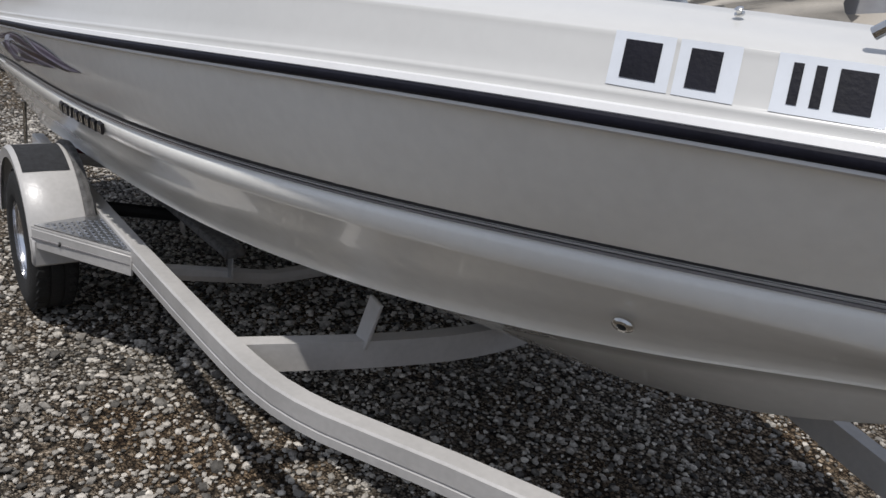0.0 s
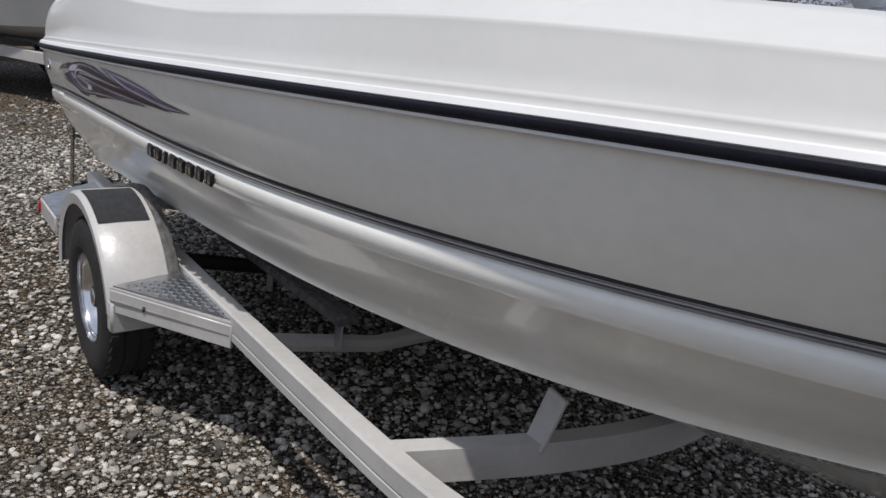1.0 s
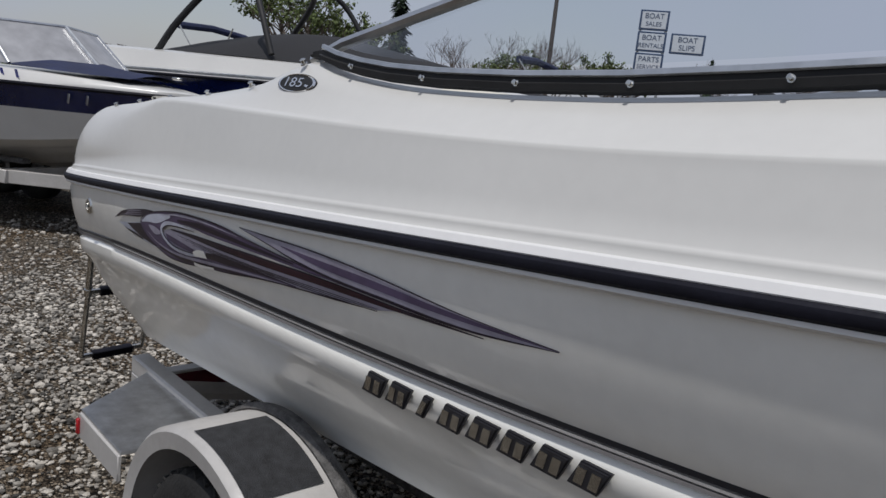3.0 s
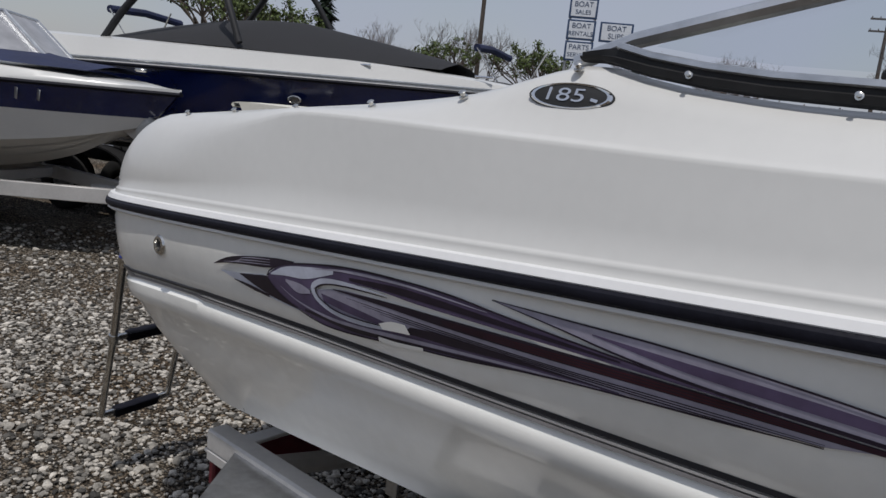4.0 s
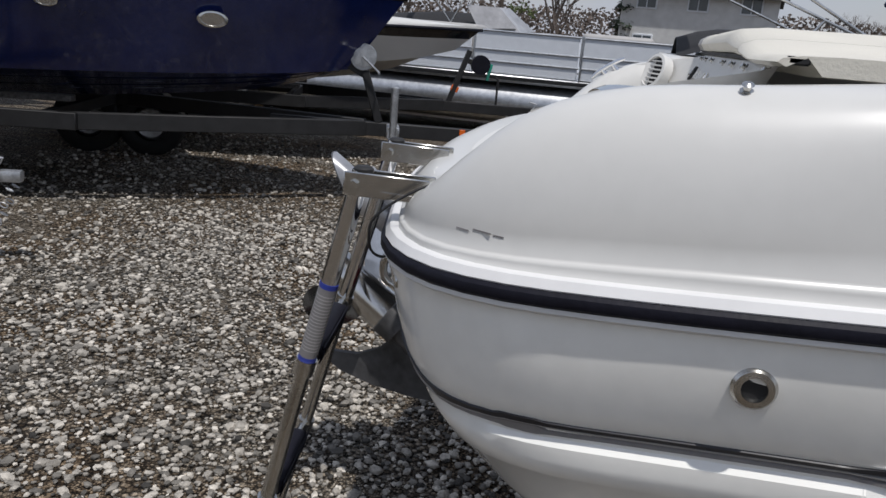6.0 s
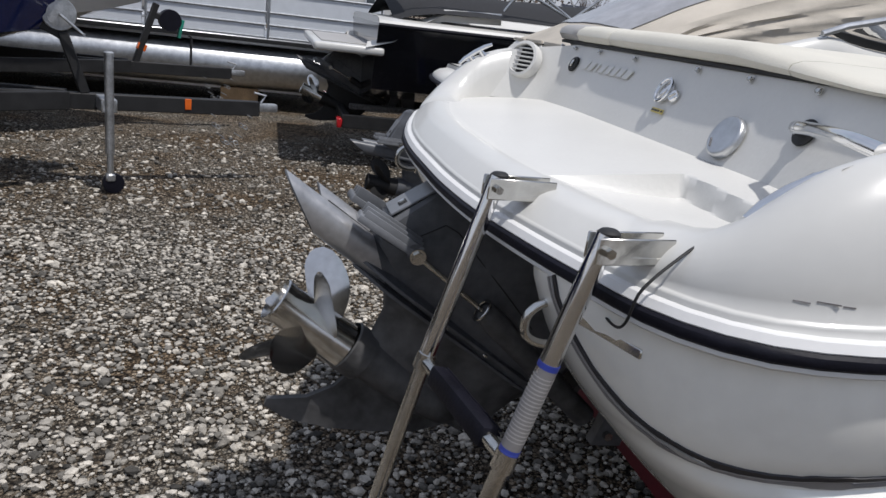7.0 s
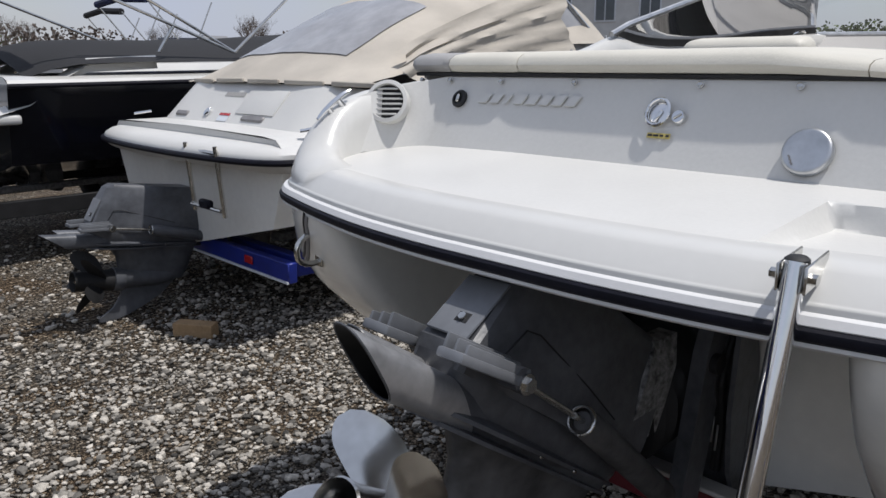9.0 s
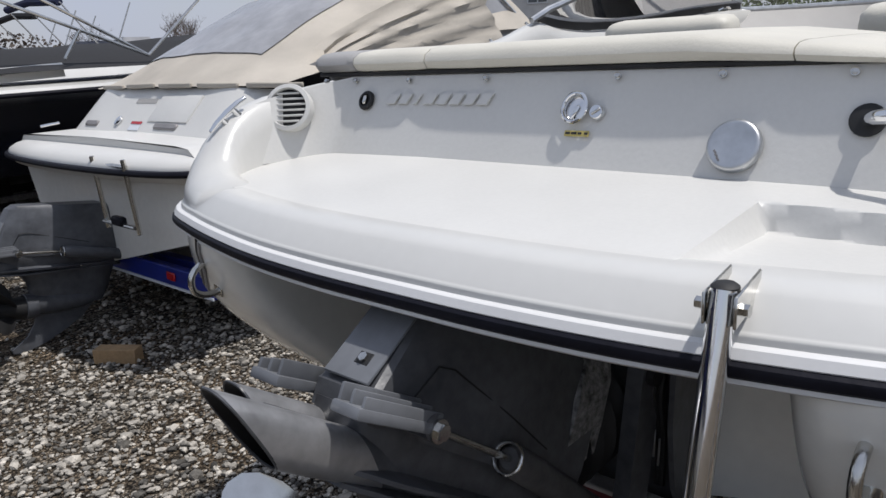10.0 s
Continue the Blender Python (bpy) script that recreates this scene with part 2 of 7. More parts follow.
    t.links.new(bp.outputs["Normal"], b.inputs["Normal"])
    return m


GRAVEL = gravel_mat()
STONE = mat("limestone_pebble", (0.345, 0.318, 0.277), 0.85, var=0.25, scale=30, bscale=150, bump=0.4, island=0.9)
STRAW = mat("dry_straw", (0.34, 0.27, 0.15), 0.9, var=0.2, island=0.4)


# ---- mesh helpers ----
def thing(name, m=None, label="", category="", group="", kind=""):
    ob = new(name)
    ob.matrix_world = m or Matrix()
    ob.empty_display_size = 0.1
    return tagged(ob, label, category, group, kind)


def part(name, bm, material, parent=None, label="", smooth=40, mats=()):
    """Links a bmesh as one mesh object under a thing or a part."""
    bmesh.ops.recalc_face_normals(bm, faces=bm.faces)
    me = bpy.data.meshes.new(name)
    bm.to_mesh(me)
    bm.free()
    me.materials.append(material)
    for x in mats:
        me.materials.append(x)
    if smooth:
        for p in me.polygons:
            p.use_smooth = True
        me.set_sharp_from_angle(angle=radians(smooth))
    ob = new(name, me)
    if parent:
        ob.parent = parent
    if label:
        ob["label"] = label
    return ob


def bm_box(sx, sy, sz, m=None, bevel=0.004, seg=1, bm=None):
    own = bm is None
    b = bmesh.new()
    r = bmesh.ops.create_cube(b, size=1.0, matrix=Matrix.Diagonal((sx, sy, sz, 1)))
    if bevel:
        bmesh.ops.bevel(b, geom=b.edges[:], offset=min(bevel, 0.45 * min(sx, sy, sz)), segments=seg, affect="EDGES", profile=0.6)
    if m is not None:
        bmesh.ops.transform(b, matrix=m, verts=b.verts)
    return b if own else join(bm, b)


def join(a, b):
    """Adds bmesh b to bmesh a."""
    me = bpy.data.meshes.new("tmp")
    b.to_mesh(me)
    b.free()
    a.from_mesh(me)
    bpy.data.meshes.remove(me)
    return a


def bm_beam(p, q, w, h, bevel=0.006, up=(0, 0, 1)):
    """A rectangular bar from p to q, w wide and h high."""
    p, q = Vector(p), Vector(q)
    d = (q - p)
    x = d.normalized()
    y = Vector(up).cross(x).normalized()
    z = x.cross(y)
    m = Matrix((x, y, z)).transposed().to_4x4()
    m.translation = (p + q) / 2
    return bm_box(d.length, w, h, m, bevel)


def bm_tube(pts, r, n=10, cap=True, bm=None):
    """A round bar along a polyline; r may be a list."""
    b = bm or bmesh.new()
    pts = [Vector(p) for p in pts]
    rr = r if isinstance(r, (list, tuple)) else [r] * len(pts)
    t0 = (pts[1] - pts[0]).normalized()
    ref = Vector((0, 0, 1)) if abs(t0.z) < 0.9 else Vector((1, 0, 0))
    u = (ref - t0 * ref.dot(t0)).normalized()
    rings = []
    for i, p in enumerate(pts):
        t = (pts[min(i + 1, len(pts) - 1)] - pts[max(i - 1, 0)]).normalized()
        u = (u - t * u.dot(t)).normalized()
        v = t.cross(u)
        rings.append([b.verts.new(p + (u * math.cos(a) + v * math.sin(a)) * rr[i]) for a in [2 * math.pi * k / n for k in range(n)]])
    for a, c in zip(rings, rings[1:]):
        for k in range(n):
            b.faces.new((a[k], a[(k + 1) % n], c[(k + 1) % n], c[k]))
    if cap:
        b.faces.new(rings[0][::-1])
        b.faces.new(rings[-1])
    return b


def bm_loft(rows, closed=False, cap=False, bm=None):
    """Skins a grid of points; closed joins each row to a ring."""
    b = bm or bmesh.new()
    vs = [[b.verts.new(p) for p in row] for row in rows]
    n = len(rows[0])
    for a, c in zip(vs, vs[1:]):
        for k in range(n if closed else n - 1):
            j = (k + 1) % n
            try:
                b.faces.new((a[k], a[j], c[j], c[k]))
            except ValueError:
                pass
    if cap:
        b.faces.new(vs[0][::-1])
        b.faces.new(vs[-1])
    return b


def bm_lathe(profile, m=None, n=24, cap=True):
    """Turns (radius, height) points about the z axis."""
    rows = [[(r * math.cos(2 * math.pi * k / n), r * math.sin(2 * math.pi * k / n), h) for k in range(n)] for r, h in profile]
    b = bm_loft(rows, closed=True, cap=cap)
    if m is not None:
        bmesh.ops.transform(b, matrix=m, verts=b.verts)
    return b


def bm_plate(outline, thick, m=None, bevel=0.0):
    """A flat plate: outline in its x-y plane, thick in z."""
    b = bmesh.new()
    f = b.faces.new([b.verts.new((x, y, 0)) for x, y in outline])
    r = bmesh.ops.extrude_face_region(b, geom=[f])
    bmesh.ops.translate(b, verts=[v for v in r["geom"] if isinstance(v, bmesh.types.BMVert)], vec=(0, 0, thick))
    if bevel:
        bmesh.ops.bevel(b, geom=[e for e in b.edges if abs((e.verts[0].co - e.verts[1].co).z) < 1e-6], offset=bevel, segments=2, affect="EDGES")
    if m is not None:
        bmesh.ops.transform(b, matrix=m, verts=b.verts)
    return b


def curve(keys, x):
    """Smooth interpolation through (x, value) keys."""
    xs = [k[0] for k in keys]
    if x <= xs[0]:
        return keys[0][1]
    if x >= xs[-1]:
        return keys[-1][1]
    i = max(j for j in range(len(xs) - 1) if xs[j] <= x)
    def slope(j):
        a, c = max(j - 1, 0), min(j + 1, len(xs) - 1)
        return (keys[c][1] - keys[a][1]) / (xs[c] - xs[a])
    h = xs[i + 1] - xs[i]
    t = (x - xs[i]) / h
    return ((2 * t ** 3 - 3 * t ** 2 + 1) * keys[i][1] + (t ** 3 - 2 * t ** 2 + t) * h * slope(i)
            + (3 * t ** 2 - 2 * t ** 3) * keys[i + 1][1] + (t ** 3 - t ** 2) * h * slope(i + 1))


def spline(pts, n):
    """n points along a smooth line through pts, evenly spread by length."""
    pts = [Vector(p) for p in pts]
    L = [0.0]
    for a, c in zip(pts, pts[1:]):
        L.append(L[-1] + (c - a).length)
    dims = range(len(pts[0]))
    ks = [[(l, p[d]) for l, p in zip(L, pts)] for d in dims]
    return [Vector([curve(k, L[-1] * i / (n - 1)) for k in ks]) for i in range(n)]


def face_pose(origin, normal, up=(0, 0, 1)):
    """A pose whose z points along normal and whose y points up."""
    z = Vector(normal).normalized()
    x = Vector(up).cross(z).normalized()
    y = z.cross(x)
    m = Matrix((x, y, z)).transposed().to_4x4()
    m.translation = origin
    return m


def text_part(body, size, m, material, parent):
    cu = bpy.data.curves.new("sign_text", "FONT")
    cu.body, cu.size, cu.align_x, cu.align_y, cu.extrude = body, size, "CENTER", "CENTER", 0.004
    tmp = new("sign_text", cu)
    deps = bpy.context.evaluated_depsgraph_get()
    me = bpy.data.meshes.new_from_object(tmp.evaluated_get(deps))
    bpy.data.objects.remove(tmp)
    me.materials.clear()
    me.materials.append(material)
    ob = new("sign_text", me)
    ob.matrix_local = m
    ob.parent = parent
    return ob


# ---- ground ----
def build_ground():
    bm = bmesh.new()
    nx, ny = 150, 150
    xs = [-14 + 26 * i / nx for i in range(nx + 1)]
    ys = [-6 + 20 * j / ny for j in range(ny + 1)]
    xs = [-1500, -400, -120, -50, -25] + xs + [20, 40, 120, 400, 1500]
    ys = [-1500, -400, -120, -50, -20, -10] + ys + [20, 30, 60, 150, 400, 1500]
    rows = []
    for x in xs:
        row = []
        for y in ys:
            z = 0.0
            if -16 < x < 14 and -8 < y < 16:
                z = 0.022 * noise.noise((x * 0.9, y * 0.9, 0)) + 0.007 * noise.noise((x * 4, y * 4, 3))
            row.append((x, y, z - 0.004))
        rows.append(row)
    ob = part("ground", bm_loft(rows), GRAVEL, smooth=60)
    tagged(ob, "packed pale limestone gravel yard with straw-coloured patches", "ground", kind="structure")
    # loose stones
    rng = random.Random(4)
    shapes = []
    for k in range(7):
        s = bmesh.new()
        bmesh.ops.create_icosphere(s, subdivisions=1, radius=1.0)
        for v in s.verts:
            v.co *= rng.uniform(0.7, 1.2)
            v.co.z *= 0.6
        shapes.append(([v.co.copy() for v in s.verts], [[v.index for v in f.verts] for f in s.faces]))
        s.free()
    def scatter(count, box, size, name, label, nrm=1.0):
        verts, faces = [], []
        for _ in range(count):
            x, y = rng.uniform(box[0], box[1]), rng.uniform(box[2], box[3])
            edge = min(x - box[0], box[1] - x, y - box[2], box[3] - y) / 1.1 + 0.5 * noise.noise((x * 1.3, y * 1.3, 9))
            if edge < rng.random():
                continue
            sc = size[0] + (size[1] - size[0]) * rng.random() ** 3
            vs, fs = rng.choice(shapes)
            a = rng.uniform(0, 6.283)
            ca, sa = math.cos(a), math.sin(a)
            sy = rng.uniform(0.6, 1.0)
            o = len(verts)
            z0 = 0.022 * noise.noise((x * 0.9, y * 0.9, 0)) + 0.007 * noise.noise((x * 4, y * 4, 3)) + sc * 0.22
            for v in vs:
                px, py = v.x * sc, v.y * sc * sy
                verts.append((x + px * ca - py * sa, y + px * sa + py * ca, z0 + v.z * sc))
            faces += [[o + i for i in f] for f in fs]
        me = bpy.data.meshes.new(name)
        me.from_pydata(verts, [], faces)
        me.materials.append(STONE)
        tagged(new(name, me), label, "gravel", kind="stuff")
    scatter(66000, (-3.6, 4.9, -2.3, 3.8), (0.008, 0.021), "gravel", "small pale crushed limestone stones lying loose")
    scatter(18000, (-6.0, 3.5, -2.0, 7.0), (0.010, 0.032), "gravel", "larger pale limestone pebbles lying on the yard")


build_ground()

# ---- the runabout boat ----
RAIL_PLAN = [(-0.225, 0), (-0.223, -0.2), (-0.205, -0.42), (-0.165, -0.64), (-0.12, -0.82), (-0.075, -0.96), (-0.005, -1.05), (0.08, -1.1),
             (0.2, -1.13), (0.45, -1.147), (0.8, -1.155), (1.2, -1.162), (1.6, -1.169), (2.0, -1.173), (2.5, -1.164), (3.0, -1.129),
             (3.5, -1.057), (4.0, -0.947), (4.5, -0.79), (5.0, -0.577), (5.4, -0.338), (5.62, -0.14), (5.68, 0)]
RAIL_Z = [(-0.3, 1.18), (0.0, 1.187), (0.3, 1.207), (0.6, 1.229), (1.0, 1.259), (1.5, 1.299), (2.0, 1.338), (2.5, 1.378), (3.0, 1.416), (3.5, 1.452), (4.0, 1.485), (4.5, 1.509), (5.0, 1.52), (5.8, 1.52)]
SIDE_Y = [(-0.1, 1.04), (0.0, 1.09), (0.3, 1.138), (0.6, 1.151), (1.0, 1.158), (1.5, 1.167), (2.0, 1.173), (2.5, 1.164), (3.0, 1.129), (3.5, 1.057), (4.0, 0.947), (4.5, 0.79), (5.0, 0.577), (5.4, 0.338), (5.62, 0.14), (5.68, 0.015)]
STRIPE_Y = [(-0.1, 1.06), (0.0, 1.069), (0.3, 1.095), (0.6, 1.109), (1.0, 1.119), (1.5, 1.121), (2.0, 1.114), (2.5, 1.091), (3.0, 1.043), (3.5, 0.956), (4.0, 0.822), (4.5, 0.628), (5.0, 0.385), (5.4, 0.145), (5.58, 0.012)]
STRIPE_Z = [(-0.1, 0.958), (0.0, 0.968), (0.3, 1.004), (0.6, 1.03), (1.0, 1.055), (1.5, 1.078), (2.0, 1.098), (2.5, 1.119), (3.0, 1.143), (3.5, 1.171), (4.0, 1.201), (4.5, 1.232), (5.0, 1.26), (5.6, 1.285)]
CHINE_Y = [(-0.1, 0.90), (0.3, 0.932), (0.6, 0.946), (1.0, 0.954), (1.5, 0.952), (2.0, 0.935), (2.5, 0.898), (3.0, 0.83), (3.5, 0.721), (4.0, 0.569), (4.5, 0.374), (5.0, 0.15), (5.35, 0.012)]
CHINE_Z = [(-0.1, 0.605), (0.3, 0.634), (0.6, 0.659), (1.0, 0.693), (1.5, 0.728), (2.0, 0.753), (2.5, 0.772), (3.0, 0.79), (3.5, 0.817), (4.0, 0.86), (4.5, 0.929), (5.0, 1.024), (5.4, 1.10)]
KEEL_Z = [(-0.1, 0.38), (2.0, 0.42), (3.0, 0.46), (4.0, 0.57), (4.6, 0.72), (5.0, 0.90), (5.35, 1.09), (5.65, 1.30)]
CREASE_Z = [(-0.1, 1.28), (0.0, 1.345), (0.3, 1.452), (0.6, 1.503), (1.0, 1.534), (1.5, 1.538), (2.0, 1.541), (2.5, 1.555), (3.0, 1.590), (3.5, 1.630), (4.0, 1.65), (5.0, 1.66), (5.8, 1.64)]
TOP_Z = [(-0.2, 1.275), (-0.1, 1.295), (-0.05, 1.335), (0.0, 1.378), (0.1, 1.430), (0.25, 1.471), (0.4, 1.487), (0.64, 1.512), (0.9, 1.54), (1.15, 1.567), (1.4, 1.603), (1.65, 1.665), (1.8, 1.64), (2.06, 1.622), (2.5, 1.632), (3.0, 1.675), (3.5, 1.705), (4.0, 1.715), (4.5, 1.715), (5.0, 1.71), (5.8, 1.67)]
TOP_IN = [(-0.2, 0.12), (0.3, 0.125), (1.0, 0.13), (1.6, 0.142), (2.0, 0.145), (3.0, 0.17), (4.5, 0.19), (5.8, 0.2)]


def hull_y(x, z):
    """Half-breadth of the topside at a place along the boat, between the stripe and the rail."""
    a, c = curve(STRIPE_Z, x), curve(RAIL_Z, x)
    t = (z - a) / (c - a)
    return curve(STRIPE_Y, x) * (1 - t) + (curve(SIDE_Y, x) - 0.008) * t + 0.012 * math.sin(math.pi * min(max(t, 0), 1))


def hull_section(x):
    """Half section from the rail to the keel: (half-breadth, height)."""
    yr, zr = curve(SIDE_Y, x) - 0.012, curve(RAIL_Z, x)
    ys, zs = curve(STRIPE_Y, x), curve(STRIPE_Z, x)
    yc, zc = curve(CHINE_Y, x), curve(CHINE_Z, x)
    zk = curve(KEEL_Z, x)
    f = min(1.0, max(0.0, (5.3 - x) / 0.6))
    pts = [(yr, zr - 0.012)]
    for t in (0.8, 0.6, 0.4, 0.2):
        z = zs + (zr - zs) * t
        pts.append((hull_y(x, z), z))
    pts += [(ys + 0.002, zs + 0.006), (ys - 0.006 * f, zs - 0.002), (ys - 0.006 * f, zs - 0.018)]
    # rounded moulding under the stripe, then the lower flank
    w = 0.010 * f
    pts += [(ys + w * 0.3, zs - 0.028), (ys + w * 0.35, zs - 0.05), (ys - w * 0.2, zs - 0.075), (ys - 0.02 * f, zs - 0.09)]
    for t in (0.3, 0.6, 0.9):
        pts.append(((ys - 0.02 * f) * (1 - t) + yc * t + 0.012 * f * math.sin(math.pi * t), (zs - 0.09) * (1 - t) + (zc + 0.02) * t))
    pts += [(yc + 0.004, zc + 0.012), (yc, zc), (yc - 0.03 * f, zc - 0.004)]
    for t in (0.25, 0.5, 0.75, 1.0):
        pts.append(((yc - 0.03 * f) * (1 - t), (zc - 0.006) * (1 - t) + zk * t))
    return pts


def aft_limit(z):
    """How far aft the quarter reaches at a height."""
    return curve([(0.4, 0.60), (0.64, 0.28), (0.74, 0.16), (0.82, 0.08), (0.90, 0.01), (0.99, -0.06), (1.06, -0.105), (1.15, -0.148), (1.2, -0.155)], z)


CORNER, INNER = 0.34, 0.66


def quarter_y(y, x, ax, z):
    """Rounds the quarter in towards the stern from the half-breadth y, boxier low down."""
    v = min(1.0, max(0.0, (x - ax) / CORNER))
    lo = min(INNER, y)
    n = curve([(0.7, 3.6), (0.95, 3.0), (1.1, 2.2), (1.2, 2.0)], z)
    return lo + (y - lo) * max(0.0, 1 - (1 - v) ** n) ** (1 / n)


def build_boat():
    boat = thing("motorboat", None, "cream-white fibreglass runabout with black rub rail and purple swoosh decal", "boat")
    # hull forward of the drive recess
    X0 = 0.62
    stations = [X0 + (5.74 - X0) * (i / 64) for i in range(65)]
    rows = []
    for x in stations:
        h = hull_section(x)
        rows.append([(x, -y, z) for y, z in h] + [(x, y, z) for y, z in reversed(h[:-1])])
    bm = bm_loft(rows)
    bm.verts.ensure_lookup_table()
    n = len(rows[0])
    bm.faces.new([bm.verts[k] for k in range(n)])
    hull = part("hull", bm, GELH, boat, "glossy off-white hull with hard chine", smooth=50)
    # rounded quarters either side of the drive recess
    skins = {}
    for s in (-1, 1):
        rows = []
        for k in range(len(hull_section(X0)) - 3):
            row = []
            for i in range(8):
                x = X0 + 0.004 + (aft_limit(hull_section(0.3)[k][1]) + CORNER - X0) * i / 8
                y, z = hull_section(max(x, -0.1))[k]
                row.append((x, s * max(y, INNER + 0.05), z))
            for i in range(15):
                th = math.pi / 2 * i / 14
                ax = aft_limit(hull_section(0.15)[k][1])
                x = ax + CORNER * (1 - math.sin(th))
                y, z = hull_section(max(x, -0.1))[k]
                row.append((x, s * quarter_y(y, x, ax, z), z))
            ax, z = row[-1][0], row[-1][2]
            for dx, y in ((0.004, 0.645), (0.016, 0.622), (0.036, 0.606), (0.065, 0.60)):
                row.append((ax + dx, s * y, z))
            row.append((X0 + 0.002, s * 0.60, z))
            rows.append(row)
        quarter = part("quarter", bm_loft(rows, closed=True, cap=True), GELH, boat, "off-white rounded stern quarter of the hull", smooth=40)
        skins[s] = BVHTree.FromPolygons([v.co for v in quarter.data.vertices], [p.vertices for p in quarter.data.polygons])
    # pinstripes along the hull, rising to the rail where they turn onto the stern
    aft = spline([(-0.150, 0.735, 1.165), (-0.118, 0.775, 1.09), (-0.065, 0.86, 1.018), (0.02, 0.975, 0.984), (0.16, curve(STRIPE_Y, 0.16), curve(STRIPE_Z, 0.16)),
                  (0.30, curve(STRIPE_Y, 0.30), curve(STRIPE_Z, 0.30)), (0.45, curve(STRIPE_Y, 0.45), curve(STRIPE_Z, 0.45)), (0.60, curve(STRIPE_Y, 0.60), curve(STRIPE_Z, 0.60))], 60)
    for off, w, m in ((0.009, 0.009, STRIPE), (-0.0015, 0.004, GREYVINYL), (-0.010, 0.006, GREYSTRIPE)):
        for s in (-1, 1):
            rows = []
            for i, g in enumerate(aft):
                p = Vector((g.x, s * g.y, g.z))
                t = aft[min(i + 1, 59)] - aft[max(i - 1, 0)]
                t = Vector((t.x, s * t.y, t.z)).normalized()
                h, n = skins[s].find_nearest(p)[:2]
                n = n if n.dot(Vector((p.x - 0.35, p.y - s * 0.55, 0))) > 0 else -n
                b = n.cross(t).normalized() * -s
                row = []
                for q in (1, -1):
                    h, n2 = skins[s].find_nearest(p + b * (off + q * w / 2))[:2]
                    row.append((h - n * 0.004, h + n * 0.0035))
                rows.append([row[0][0], row[0][1], row[1][1], row[1][0]])
            for i in range(1, 80):
                x = 0.60 + 4.88 * i / 79
                y, z = curve(STRIPE_Y, x), curve(STRIPE_Z, x) + off
                rows.append([(x, s * (y + o), z + q * w / 2) for q, o in ((1, -0.006), (1, 0.0055), (-1, 0.0055), (-1, -0.006))])
            part("pinstripe", bm_loft(rows, closed=True, cap=True), m, boat)
    # rub rail: black rubber with a pale lower lip
    half = spline(RAIL_PLAN, 120)
    path = [Vector((p.x, p.y, curve(RAIL_Z, p.x))) for p in half] + [Vector((p.x, -p.y, curve(RAIL_Z, p.x))) for p in reversed(half[:-1])]
    path = path[:-1]
    NP = len(path)
    outs = []
    for i in range(NP):
        t = path[(i + 1) % NP] - path[i - 1]
        outs.append(Vector((t.y, -t.x, 0)).normalized() * -1)
    ctr = Vector((2.4, 0, 0))
    outs = [o if o.dot(p - ctr) > 0 or abs(o.dot(p - ctr)) < 1e-3 else -o for o, p in zip(outs, path)]
    def sweep(profile, name, material, label=""):
        rows = [[p + o * a + Vector((0, 0, h)) for a, h in profile] for p, o in zip(path, outs)]
        part(name, bm_loft(rows + [rows[0]], closed=True), material, boat, label, smooth=32)
    sweep([(-0.02, 0.0115), (0.004, 0.0115), (0.009, 0.007), (0.011, 0.0), (0.009, -0.007), (0.004, -0.0115), (-0.02, -0.0115)], "rub_rail", RUBBER, "black rubber rub rail")
    sweep([(-0.02, -0.012), (0.003, -0.012), (0.004, -0.018), (-0.003, -0.023), (-0.02, -0.023)], "rail_lip", WHITEV, "pale moulded lip under the rub rail")
    sweep([(-0.02, 0.012), (0.003, 0.012), (0.004, 0.014), (-0.003, 0.026), (-0.007, 0.028), (-0.03, 0.028)], "rail_flange", WHITEV, "bright white flange above the rub rail")
    # deck side, from the flange up over the gunwale
    rows = []
    for p, o in zip(path, outs):
        x, zr = p.x, p.z
        stern = abs(p.y) < 0.80 and x < 0.1
        zt = 1.275 if stern else curve(TOP_Z, x)
        zs = zr + 0.026
        zc = curve(CREASE_Z, x) if x > 0.0 else zs + (zt - zs) * 0.8
        zc = min(zc, zt - 0.012)
        ti = curve(TOP_IN, x)
        if stern:
            ti = 0.115
        k = min(1.0, max(0.0, (x - 1.4) / 0.7))
        ci = 0.07 if not stern else 0.05
        f = 0.6 + 0.4 * min(1.0, max(0.0, x / 0.4))
        prof = [(-0.012, zs), (-0.0165, zs + 0.003 * f), (-0.0175, zs + 0.016 * f), (-0.0185, zs + 0.0205 * f), (-0.0225, zs + 0.0235 * f), (-0.0255, zs + 0.0275 * f)]
        lo = prof[-1]
        if stern:
            prof += [(-0.056, zs + (zt - zs) * 0.80), (-0.072, zs + (zt - zs) * 0.91), (-0.09, zt - 0.0015), (-0.12, zt), (-0.126, zt - 0.0004), (-0.132, zt - 0.0008), (-0.14, zt - 0.0015),
                     (-0.15, zt - 0.003), (-0.16, zt - 0.005), (-0.17, zt - 0.008), (-0.18, zt - 0.011), (-0.185, zt - 0.014), (-0.19, zt - 0.017), (-0.195, zt - 0.02)]
        else:
            # rounded shoulder aft, ledged shoulder forward
            q = min(1.0, max(0.0, (x - 0.45) / 0.5))
            e = (-ti - 0.014, zt - 0.001)
            ledge = [(lo[0] + (-ci + 0.010 - lo[0]) * t, lo[1] + (zc - 0.012 - lo[1]) * t) for t in (0.3, 0.6, 0.85)]
